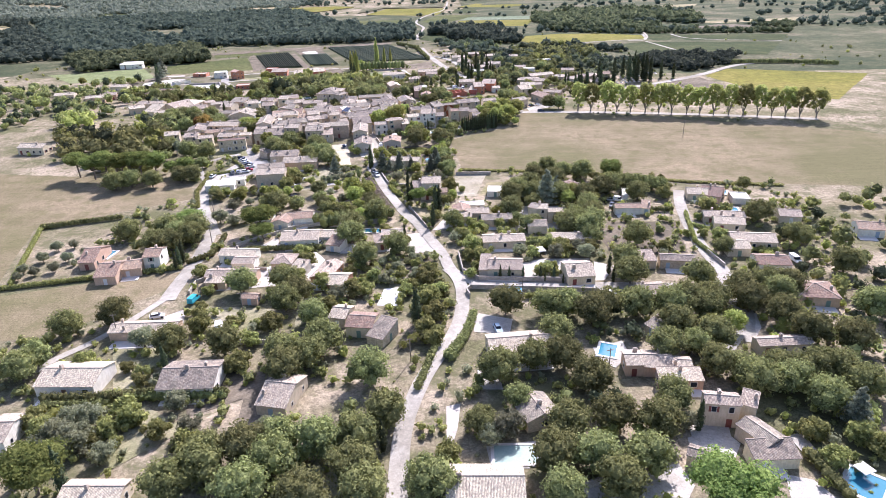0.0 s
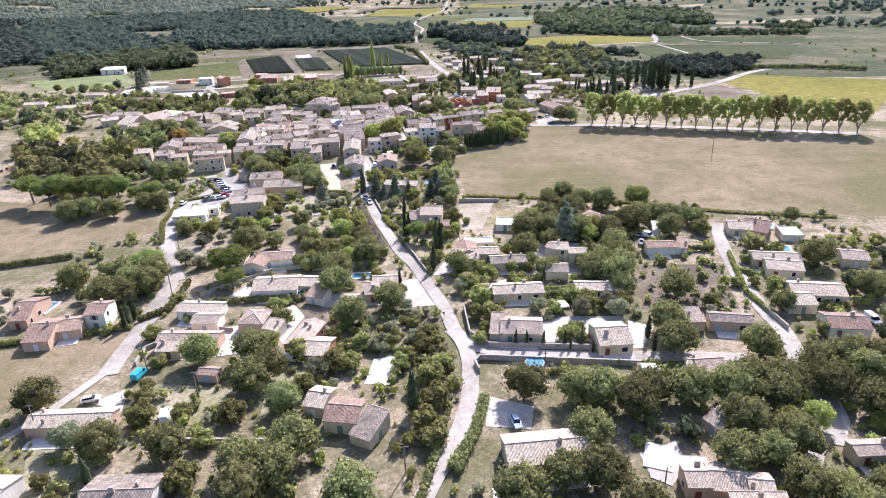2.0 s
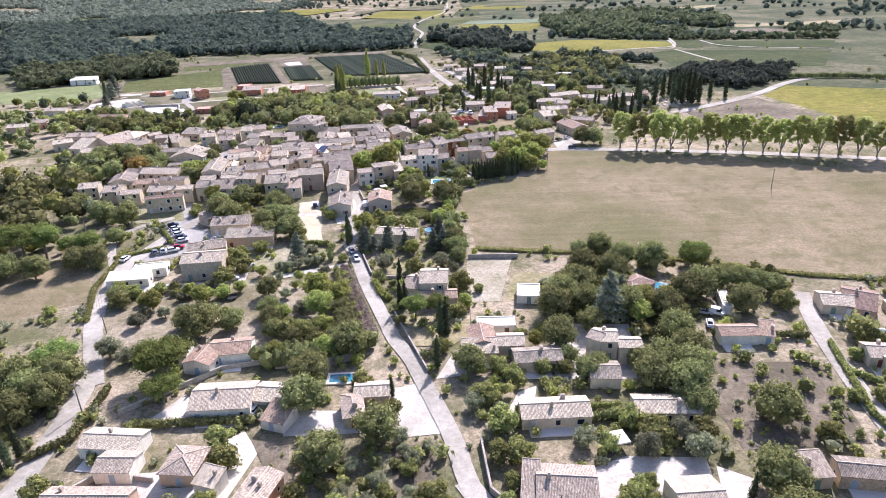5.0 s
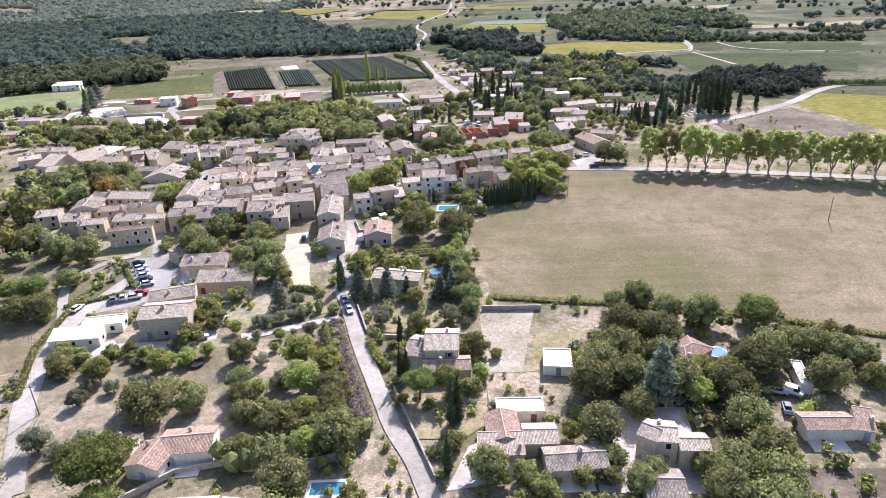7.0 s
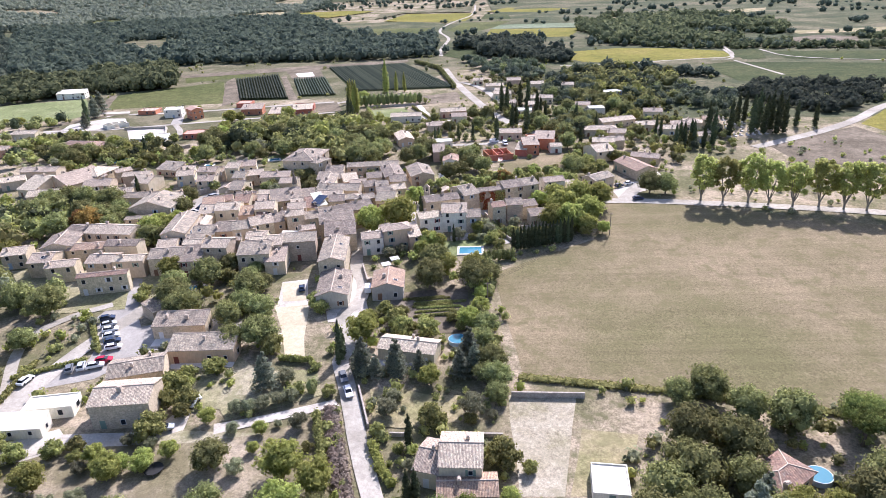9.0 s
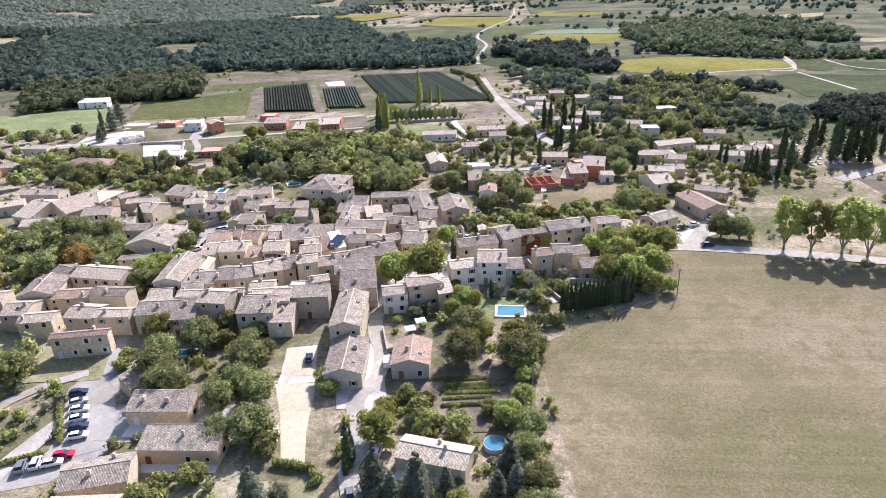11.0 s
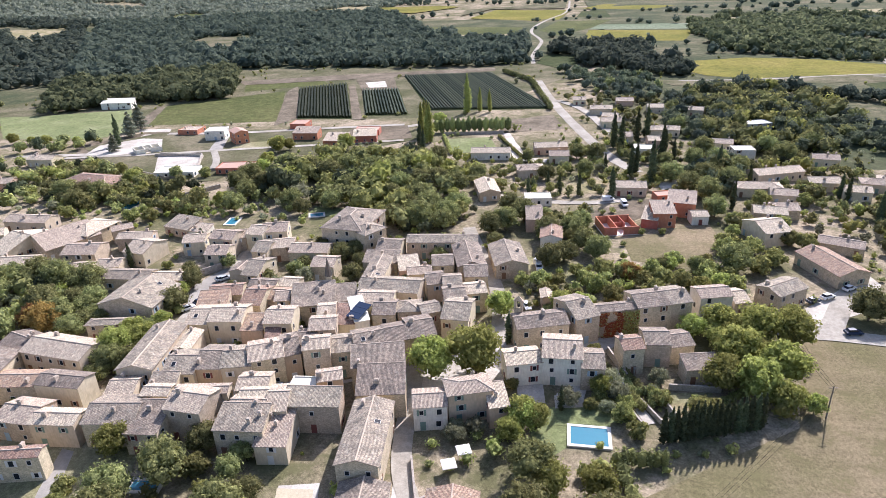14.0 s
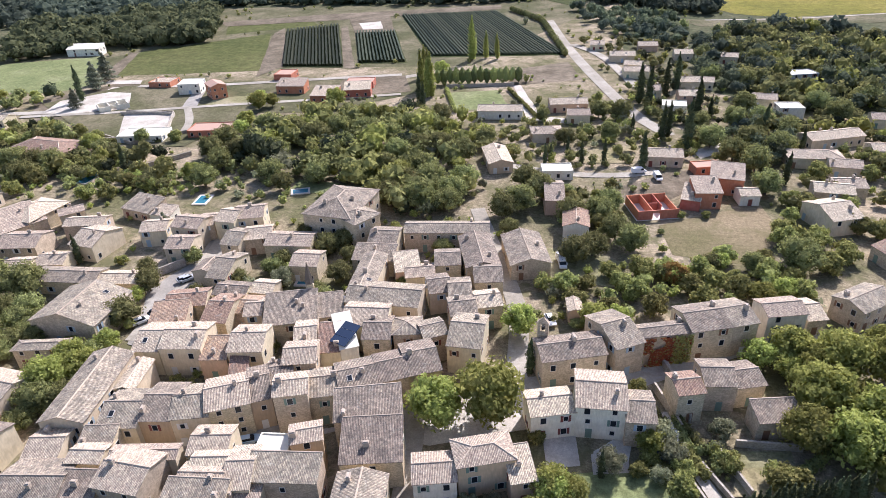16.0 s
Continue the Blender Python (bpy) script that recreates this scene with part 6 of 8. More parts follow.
house(-35, 419.5, 15.7, 5.9, 7.2, 6.6, "g", "cream", "mottled")
house(-29.7, 423.4, 16.2, 5.8, 6.6, 6.2, "g", "stone", "pale")
house(-83.4, 366.8, -4.6, 8.4, 8.4, 8, "g", "stone", "pale")
house(-62.1, 374.7, 3.1, 5.9, 7, 7, "f", "white", "white")
house(-58.3, 370.6, 4.5, 12, 5, 7, "m", "stone", "mottled")
house(-57, 378.1, 19.4, 5.5, 4.4, 7.8, "g", "ochre", "pale")
house(-99.4, 364.2, 6.2, 10.9, 9.4, 6, "g", "stone", "mottled")
house(-94.4, 374, 8.5, 6.1, 4.5, 6, "m", "stone", "mottled")
house(-70.6, 363.1, 3.7, 10.2, 6.6, 6.6, "m", "stone", "mottled")
house(-63.8, 363.3, 5.8, 6.5, 10, 4.6, "m", "cream", "pale")
house(-11.7, 406.9, 17, 13.1, 7.5, 7, "g", "stone", "mottled")
house(-2.5, 412.8, 28, 6.5, 12, 7.6, "g", "stone", "mottled")
house(7.4, 413.7, 15.7, 10.5, 4.1, 7.6, "g", "stone", "mottled")
house(15.8, 418.2, 17.5, 9, 9, 8, "g", "stone", "mottled")
house(22.6, 420.5, 19.4, 5.6, 9, 8, "g", "stone", "mottled")
house(32.9, 424.3, 13.5, 8.6, 6.4, 7.4, "g", "white", "pale")
house(40.3, 428.5, 13.7, 4.3, 8, 4.2, "g", "stone", "pale")
house(-15.5, 391.9, 14.9, 8.2, 6.6, 6, "g", "white", "pale")
house(-6.3, 394.6, -0.1, 8.9, 10, 7.4, "g", "white", "pale")
house(0.4, 392.4, 1.7, 5.1, 8, 6, "g", "stone", "mottled")
house(9.3, 398.3, 14.5, 5, 5.9, 7, "g", "stone", "red")
house(15.7, 402.8, 4.5, 5.9, 7.6, 6.2, "g", "stone", "mottled")
house(20.8, 404.2, 16.2, 6, 7, 5, "g", "stone", "mottled")
house(24.8, 395.3, 10.1, 8.1, 4.6, 4.2, "m", "stone", "mottled")
house(-26.3, 378.1, 18.2, 9.6, 5.9, 7.4, "h", "pink", "pale")
house(-34.1, 374.7, 11.6, 7.1, 6.2, 6, "g", "white", "pale")
house(-20.2, 377, 17.1, 4.3, 6.4, 5.4, "m", "pink", "pale")
house(-22.1, 449.8, 102.8, 16.3, 10, 4.6, "g", "stone", "mottled")
house(-10, 426.4, 95.4, 5.2, 2.9, 3.6, "g", "pink", "pale")
house(-33.9, 445.3, 104.2, 16.6, 8.3, 6, "g", "stone", "mottled")
house(-43.9, 457.5, 4.5, 23.1, 6.7, 6, "g", "stone", "mottled")
house(-315, 690, 6, 22, 8, 4.5, "m", "white", "white")
house(-198.1, 607.3, 11.4, 11, 11, 5.5, "f", "white", "white")
house(-180.5, 598.7, 132.3, 10.3, 7.5, 6.5, "g", "rawbrick", "rawbrick")
house(-144.2, 607.9, 0.7, 14.3, 8.2, 4, "m", "rawbrick", "pale")
house(-157.4, 633.6, 0.1, 9.8, 11, 3.5, "f", "rawbrick", "rawbrick")
house(-122.9, 594.9, 1.1, 12.1, 11, 3.5, "m", "rawbrick", "pale")
house(-108.9, 602.4, 9.5, 12.8, 8.2, 4, "m", "rawbrick", "pale")
house(-111.5, 618, 4.8, 13.8, 8.8, 3.5, "f", "rawbrick", "rawbrick")
house(-220.5, 619.5, 0.5, 12.2, 11, 3, "f", "rawbrick", "pale")
house(-157.2, 545.7, 6.8, 17.7, 10.5, 3.2, "f", "rawbrick", "rawbrick")
house(-184, 538.5, 6.5, 19.1, 10.9, 3, "f", "white", "white")
house(-214.2, 519.1, -9.6, 27.9, 15.4, 3.6, "h", "pink", "red")
house(-34.7, 518, 104, 16.7, 8.2, 3.8, "g", "pink", "pale")
house(-13.8, 508.8, 6, 10.3, 7, 3.4, "f", "white", "white")
house(-14.9, 486, 3.9, 5.8, 14.6, 5, "g", "pink", "pale")
house(-8.6, 467.5, 88.8, 10.2, 6.9, 5, "g", "white", "red")
house(-37.5, 572.3, 1.6, 19, 8.5, 3.8, "g", "white", "pale")
house(-8.9, 582.8, 7.1, 16.1, 8.5, 3.8, "g", "pink", "pale")
house(-4.9, 567.6, 1.8, 9.1, 8.5, 3.8, "g", "cream", "pale")
house(-17.7, 545, 8.6, 11.6, 8.6, 3.8, "h", "cream", "pale")
house(22.8, 522.9, -1.6, 12.8, 8.5, 3.8, "g", "cream", "pale")
house(14.4, 483.9, 12.8, 12.3, 11.5, 3, "o", "rawbrick", "rawbrick")
house(35.9, 515.4, 12.6, 9, 5.7, 3, "f", "rawbrick", "rawbrick")
house(26.8, 489, -16.6, 5.6, 8.3, 3.4, "m", "rawbrick", "pale")
house(30.6, 490.2, 3.8, 7.8, 8.3, 5.4, "m", "rawbrick", "pale")
house(39.1, 501, -11.8, 9.9, 9, 5.6, "m", "rawbrick", "pale")
house(43.5, 492.4, 3.9, 5.7, 6.2, 3.4, "g", "white", "pale")
house(62.3, 478.2, 18.8, 9.4, 12.8, 5, "g", "cream", "pale")
house(72.2, 524.1, -1.9, 17.3, 8.5, 3.8, "h", "cream", "pale")
house(84.6, 544.1, 18.5, 21.2, 8.5, 3.8, "g", "cream", "pale")
house(79.9, 577, 1.5, 9.6, 8.5, 4.6, "f", "white", "white")
house(100, 629.4, 13, 13.5, 8.5, 4.6, "f", "grey", "white")
house(73.4, 452.9, -70, 18.1, 10.1, 4, "g", "stone", "red")
house(53, 432.3, 34.9, 11, 7.4, 5.5, "g", "stone", "mottled")
house(21.7, 670.5, -0.9, 13.3, 8.5, 3.8, "g", "cream", "pale")
house(25.5, 637.4, -0, 12.2, 8.5, 3.8, "g", "cream", "pale")
house(30, 604.1, 0.8, 5.4, 8.5, 3.8, "g", "cream", "pale")
house(42.9, 593.4, 1, 8.2, 8.5, 4.6, "g", "pink", "pale")
house(48, 618.3, 0.4, 10, 8.5, 3.8, "g", "cream", "pale")
house(36.1, 584.1, -7.6, 10, 8.5, 3.0, "f", "white", "white")
house(38.1, 696, -1.5, 10.8, 8.5, 3.4, "g", "pink", "pale")
house(54.1, 674.3, -1.1, 9.5, 8.5, 3.8, "g", "cream", "pale")
house(10, 698.7, -1.6, 8, 8.5, 3.6, "g", "cream", "pale")
house(-127.9, 385.2, -7.5, 17.9, 9, 6, "g", "cream", "pale")
house(-141.3, 388, -18.7, 9.4, 8, 5, "g", "stone", "mottled")
house(-141.7, 375.5, 101.2, 12.4, 10, 6, "g", "stone", "mottled")
house(-131.3, 373.1, 7.3, 12.2, 6.4, 5, "g", "stone", "red")
house(-118.5, 372.9, -2, 11.3, 5.8, 6, "g", "cream", "mottled")
house(-132.2, 358.8, 11.1, 9, 6, 5.4, "g", "stone", "pale")
house(-120.4, 362.6, -2.5, 8.7, 8, 5.2, "g", "stone", "pale")
house(-110.8, 360.7, 3.7, 9.9, 5.2, 6, "g", "cream", "pale")
house(-91.7, 334, 55.1, 4.5, 5.4, 3, "m", "stone", "mottled")
house(-181, 454.4, 58.7, 18.6, 20, 4.2, "g", "stone", "pale")
house(-192.3, 449.4, -17.8, 10.1, 21, 3.6, "g", "cream", "pale")
house(58.8, 113.1, -10.7, 7.1, 4.2, 6, "g", "cream", "pale")
house(65.2, 113.4, -30.5, 3.3, 4.3, 5, "m", "cream", "pale")
house(-174.3, 461.1, -10.5, 11.7, 15, 5, "h", "stone", "pale")
house(-162.3, 461.6, 41.2, 7.1, 5.4, 5, "g", "stone", "pale")
house(-152.2, 455.1, 9.6, 11.9, 6.3, 5, "g", "stone", "pale")
house(-143.6, 446.3, -9, 8.1, 11.8, 5, "g", "cream", "pale")
house(-163.4, 442.6, 7.9, 11.4, 9.9, 5, "g", "stone", "pale")
house(-142.8, 469.5, -16.2, 11.5, 7.7, 3.4, "m", "stone", "mottled")
house(-134.7, 466.6, -6.7, 8.2, 5, 3, "m", "white", "pale")
house(-129.2, 454, 12.4, 7.5, 7.6, 5, "g", "cream", "pale")
house(-118.2, 454.6, -4.7, 8.7, 8, 6.4, "g", "cream", "pale")
house(-115.3, 458.9, 13.1, 4.7, 8, 5, "g", "stone", "pale")
house(-107.8, 459.2, -5.6, 6.2, 9, 6.6, "g", "cream", "pale")
house(-103.2, 461.9, 14.2, 8.4, 9, 6.6, "g", "cream", "pale")
house(-101.9, 449.2, -5.2, 5.5, 9.6, 5, "g", "stone", "mottled")
house(-96.9, 452.3, 17.3, 7.4, 8, 5, "g", "stone", "pale")
house(-86.5, 450, 1.9, 12.9, 8, 4.6, "g", "stone", "pale")
house(-116.3, 445.2, 4.7, 7.2, 8, 5, "g", "cream", "pale")
house(-76, 465.5, -9.5, 14.8, 20, 9, "h", "stone", "mottled")
house(-69.5, 458.2, 54.4, 9, 9, 8.6, "h", "stone", "mottled")
house(-59.9, 451.2, 0.1, 7.7, 10, 6, "g", "stone", "mottled")
house(-97.8, 434.1, -3.5, 5.3, 12.8, 5, "g", "stone", "mottled")
house(-78, 439.3, 0.5, 7.2, 8, 5, "g", "stone", "pale")
house(-84.8, 426.8, -2.1, 5.7, 6, 4, "g", "cream", "pale")
house(-51.5, 438.7, 17.1, 6.4, 7, 5, "m", "pink", "pale")
house(-47.9, 436.8, 13.3, 7.3, 6, 4.4, "g", "cream", "pale")
house(-93.3, 370.1, 4.2, 6, 4.2, 7, "g", "cream", "pale")
house(-83.6, 371.4, 8.2, 11.6, 3.2, 7, "g", "cream", "pale")
house(-71.1, 367.6, 5, 7.5, 5.4, 7.2, "g", "cream", "pale")
house(-65.5, 370.3, 9.4, 4.4, 9, 7, "g", "cream", "pale")
house(-69.8, 371.1, 8, 8.9, 3.4, 7.4, "g", "cream", "pale")
house(-47.9, 385.9, 13.9, 12.2, 6.7, 7.4, "m", "stone", "mottled")
house(-45.4, 378.3, 10.3, 10.5, 8.6, 6.4, "m", "stone", "mottled")
house(-66.7, 406.3, 14.8, 4.6, 8, 7, "g", "stone", "pale")
house(-51.7, 409.3, 5.6, 5.9, 8, 7, "g", "stone", "mottled")
house(-67.5, 393.9, 23.1, 4.3, 7, 7, "g", "stone", "mottled")
house(-82.7, 416.2, 11.5, 4.1, 7, 5.4, "g", "cream", "pale")
house(-30.7, 435, 9.3, 6.7, 9, 6, "g", "stone", "mottled")
house(-36.5, 427, 10.3, 5.2, 9, 6.2, "g", "stone", "mottled")
house(-41.9, 428.9, 18, 5.3, 8, 6, "g", "cream", "mottled")
house(-41.6, 442.3, 9.9, 6.4, 8, 5.4, "g", "stone", "mottled")
house(-181.8, 432.8, 11.3, 13.3, 9, 4.2, "g", "cream", "pale")
house(-210.9, 454.8, 31.2, 10, 8, 4, "g", "cream", "pale")
house(-206.3, 470.1, -0.5, 17.8, 8, 4, "g", "cream", "pale")
house(-265.2, 551.7, -3, 14.9, 8, 4, "g", "cream", "pale")
house(-255.6, 513.7, 8.7, 9.2, 8, 4, "g", "pink", "pale")
house(-227.4, 357.4, -6.4, 15.2, 8, 4, "g", "cream", "pale")
house(-294.3, 519, 9.1, 14.5, 8, 4, "g", "cream", "pale")
house(-261.5, 501.8, 8.8, 14.2, 8, 4, "g", "pink", "pale")
house(107, 521.3, -9.8, 9.7, 8, 3.8, "g", "cream", "pale")
house(124.9, 533.9, -20.1, 9.9, 8, 3.8, "h", "cream", "pale")
house(111.5, 565.2, -10.9, 10.8, 8, 3.8, "g", "cream", "pale")
house(74.1, 591.1, -11.3, 9.6, 8, 3.8, "g", "cream", "pale")
house(53.7, 618.2, -11.9, 10.3, 8, 3.8, "g", "cream", "pale")
house(25.6, 649.7, -12.4, 8.9, 8, 3.8, "g", "cream", "pale")
house(67.4, 493.2, -9.1, 10.7, 8, 5, "g", "stone", "pale")
house(99.9, 200.6, -4.6, 7.4, 8, 3, "g", "cream", "pale")
house(152.8, 212.9, -15.7, 8.5, 8, 3, "g", "white", "red")
house(106.5, 222.4, -14.1, 10.6, 8, 3, "g", "cream", "pale")
house(131.6, 227.9, -13.8, 7.8, 8, 3, "g", "cream", "pale")
house(108.3, 254.8, -12.8, 11.2, 8, 3, "g", "cream", "pale")
house(-53.2, 318.9, 4.7, 3, 2.8, 2.3, "f", "white", "white")
house(-224.4, 578.2, 43.1, 13.4, 9, 2.6, "o", "white", "rawbrick")
house(-154.6, 370.4, 13.4, 7.8, 8, 5, "g", "stone", "pale")
house(-140.8, 363.9, 3.7, 7.4, 9, 5.4, "g", "stone", "pale")
house(-149.2, 435.6, 9.3, 7.6, 7, 3.6, "g", "stone", "pale")
house(-156.4, 431.4, 9.8, 6.7, 7, 4, "g", "cream", "pale")
house(76.2, 666.2, -13.1, 9, 8, 3.8, "g", "cream", "pale")
house(79.2, 516.2, -9.6, 9.7, 8, 3.8, "g", "cream", "pale")
house(120.7, 504.8, 7.5, 10.1, 8, 3.8, "g", "cream", "pale")
house(98.7, 531.9, 0.2, 11.9, 8, 3.8, "g", "cream", "pale")
house(118, 530.6, -13.4, 10.9, 8, 3.8, "h", "cream", "pale")
house(136.8, 539.9, -11.8, 8.8, 8, 3.8, "g", "cream", "red")
house(74.5, 500.1, 0.9, 8.7, 8, 3.8, "g", "stone", "pale")
house(82.7, 470.4, -24.5, 12.9, 7, 3, "g", "stone", "pale")
house(-101.6, 420, 14.2, 9.4, 7.5, 4.2, "g", "stone", "red")
house(-103.1, 372.7, 8.5, 6.2, 7.2, 5.7, "g", "cream", "pale")
house(-90.9, 362.2, 4.2, 7, 8.5, 5.5, "m", "stone", "mottled")
house(-73.4, 375.7, 8, 6.9, 6.6, 6.6, "g", "cream", "pale")
house(-92.1, 424.8, -2.1, 8.3, 6.1, 4.2, "g", "cream", "mottled")
house(-65.3, 417.4, 15.6, 6.5, 7.1, 5.5, "m", "stone", "mottled")
house(-103.3, 434.3, 86.5, 6.2, 6.1, 4.2, "g", "cream", "mottled")
house(-60.9, 443, 0.1, 10.9, 6.1, 4.8, "m", "stone", "mottled")

# ---- trees and shrubs ----
plant("oak", (-106.8, 136.8, 9.8), (-95.2, 164.4, 9.8), (-106.3, 158, 9.2), (-58.7, 145.6, 9.8), (-35.2, 138.7, 9.8), (-40, 133.1, 9.8), (-18.9, 131, 9.8), (-32.4, 146.2, 9.8), (12.8, 130.2, 9.8), (29.1, 134.6, 9.8), (33.9, 124.7, 9.8), (29.2, 160.6, 9.8), (-35.1, 101, 9.8), (-27, 106, 9.8), (-19.1, 98.2, 9.8), (-39.7, 93, 9.8), (-49.3, 100.1, 9.8), (-54.4, 95.5, 9.8), (-27.6, 90.6, 9.8), (-16.5, 91.6, 9.8))
plant("oak", (-13.9, 115, 9.8), (-3.9, 93.8, 9.8), (6.8, 111.7, 7.6), (25.6, 109.7, 9.8), (35.6, 111.7, 9.8), (44.5, 109, 9.8), (29, 99.1, 9.8), (38.8, 98.2, 9.8), (31.8, 92.3, 9.8), (20.5, 100.1, 9.8), (21, 90.5, 9.3), (16.3, 119.6, 6.9), (40.7, 155.5, 9.8), (54.2, 159, 9.8), (61.5, 148.9, 9.8), (69.6, 142.4, 9.8), (55.5, 138.5, 9.8), (96.3, 164.1, 9.8), (86.2, 159.5, 9.8), (94.1, 142.5, 9.8), (103, 138.3, 9.8), (91.7, 126.1, 9.8), (79.3, 121.9, 9.8))
plant("oak", (94.8, 119.8, 9.8), (83.5, 115.2, 9.8), (71, 122.7, 9.8), (118, 154.9, 9.8), (126.3, 182, 9.8), (-73, 147.9, 9.8), (-42, 140.7, 9.8), (-37.8, 161.3, 8.1), (-47.2, 168.6, 9.8), (-44.5, 173.9, 9.8), (-50.5, 182.2, 9.8), (-33.8, 228.1, 9.8), (-26.8, 199.9, 9.8), (-16.1, 206.9, 9.8), (-25.7, 240.9, 9.8), (-119.2, 228.7, 9.8), (-105, 230, 9.8), (-93.3, 223, 9.8), (-105.3, 217.9, 9.4), (17.5, 162.7, 9.8), (35, 161, 9.8), (45, 159.9, 9.8))
plant("oak", (29.2, 146.4, 9.8), (58.1, 179.3, 9.8), (63.6, 158.9, 9.8), (78.3, 176.5, 9.8), (72.4, 156.5, 9.8), (92.2, 152.3, 9.8), (21.4, 134.9, 8.7), (68.4, 208.7, 9.7), (95.3, 198.8, 7.1), (119.9, 227.2, 9.8), (123.1, 205.5, 8.8), (46.3, 221.9, 9.8), (58, 232.6, 9.8), (27.8, 240.5, 9.8), (4.4, 231.1, 8.3), (52.8, 212, 7.6), (59.4, 252.2, 9.8), (-99.4, 225.4, 9.8), (-94.4, 230.5, 9.8), (-99.1, 216.4, 9.8), (-145.8, 292, 9.8), (-135.4, 291.2, 9.8), (-124.3, 296.9, 9.2))
plant("oak", (-151.5, 288, 9.8), (-33.4, 218.2, 9.8), (-63.3, 181.5, 9.8), (38.2, 268.5, 9.8), (29, 256, 9.8), (37.7, 247.7, 7.5), (49.7, 256, 9.3), (68.3, 261.1, 9.8), (52.8, 218.2, 9.8), (50.8, 275.8, 9.8), (64.3, 283.6, 9.8), (78.2, 284.4, 8.8), (31.9, 226.5, 6.7), (59.1, 189.7, 9.6), (130.7, 264.4, 6.4), (28.7, 233.6, 5.6), (-100.2, 272.5, 5.7), (44, 292.4, 7), (42, 279.5, 9.8), (50.5, 293.8, 8.5), (56.3, 287.4, 8.2), (32.5, 263.7, 9.8), (37.5, 257.3, 9.2))
plant("oak", (48.4, 267.2, 7.3), (73, 265.3, 9.8), (80.9, 270, 7.4), (58.4, 241.7, 9.8), (56.6, 224.9, 9.8), (50.4, 228.5, 9.8), (86.3, 269.6, 7.4), (90.3, 267, 7.3), (94.2, 264.5, 7.2), (82, 254.8, 9), (45.3, 230.4, 5.8), (35.4, 229.4, 5.7), (-57, 318.4, 9.5), (-88.6, 339.4, 9.8), (-82.6, 332.2, 9.8), (-68.7, 328.7, 8.3), (-63.7, 316.7, 7.9), (-147.9, 348.8, 9.8), (-134.5, 338.7, 9.8), (-123.5, 335.4, 9.8), (-150.1, 341.8, 9.8))
plant("oak", (-128.6, 307.3, 7.6), (-118.8, 299, 8.7), (-120.7, 317.9, 7.1), (0, 347.5, 9.8), (-13.5, 348, 9.8), (-12.3, 360.7, 9.7), (2.4, 322.1, 6.7), (0.7, 314.3, 6.4), (3.2, 306.1, 7.4), (4.2, 299.4, 7.1), (5.3, 351.7, 6.2), (-90.1, 345.5, 9.2), (-82.1, 352.3, 9.5), (-66.9, 343.2, 9.8), (-60.4, 331.5, 8.5), (-66.7, 336.1, 7.3), (-155.2, 394.2, 9.8), (-167.6, 426.1, 9.8), (-159.9, 424.5, 9.8), (-148.4, 422.5, 9.8), (-172.6, 421.4, 9.8), (-143.3, 402.6, 9.4))
plant("oak", (-136.3, 397.4, 7.7), (-115.7, 384.4, 8.5), (-110, 385.9, 7.1), (-115.5, 413.2, 8.1), (-117, 427.6, 6.9), (-172.3, 412.8, 9.8), (-152.6, 408.1, 9.8), (-78.8, 361.1, 7.3), (-70.3, 354, 5.8), (-64.2, 348.6, 5.6), (-87.8, 355.6, 4.8), (-69.7, 359, 4.8), (72.7, 425.3, 9.8), (78.7, 424.3, 9.4), (-133, 546.6, 9.8), (-118.5, 540.5, 9.8), (-107.1, 534.6, 9.8), (-100.8, 544.2, 9.8), (-127.4, 521.5, 9.8), (-117.5, 518.8, 9.5), (-131.6, 515.6, 9.8), (-134.5, 506.9, 9.2), (-114.7, 557.6, 9.8), (-93.1, 525.8, 9.6))
plant("oak", (-88.3, 541.8, 9.8), (-77.8, 536, 9.8), (-73.7, 549.1, 9.8), (-71.8, 518.9, 9.8), (-64.5, 524.8, 9.8), (-64.5, 549.5, 9.8), (-72.5, 503.3, 9.8), (-61.9, 490.2, 9.8), (-55.3, 495.1, 9.8), (-79.7, 500.1, 8.7), (-46.4, 485.3, 9.8), (-60.7, 504.1, 9.8), (-44.1, 495.8, 9.8), (-56.1, 525.2, 9.8), (-40.5, 537, 7.8), (-61.4, 559.6, 9.8), (-56.3, 480.5, 9.8), (-65.6, 481.5, 9.6), (-47.1, 520.2, 9.8), (-94.8, 497.1, 9.8), (-111.6, 498.1, 8.8), (-104.9, 491.1, 6.9), (-133.7, 491.9, 8.7), (-144, 517.4, 9.7))
plant("oak", (-142.7, 529.4, 9.8), (-47.3, 478.9, 9.3), (-203.7, 492.4, 9.2), (-200.3, 503.1, 9.5), (-216.2, 502.1, 9.6), (-207.1, 502.7, 9.5), (-189.3, 517.5, 8), (-182, 533.2, 6.3), (-18.3, 488.9, 9.6), (-25, 480.5, 9.3), (-29.8, 476.3, 9.1), (-24, 499, 8.3), (-9.9, 474.2, 8.9), (-1.8, 474.8, 8.9), (2.2, 464.8, 8.4), (-4.4, 455, 8.1), (6.2, 458.9, 8.2), (-8.9, 451.6, 8), (-27.4, 465.2, 5.8), (-11.3, 488.8, 6.4), (2.1, 484, 7.7), (-19.6, 567.6, 6.4), (-10.7, 538.4, 7.7), (6.4, 545.3, 7.8))
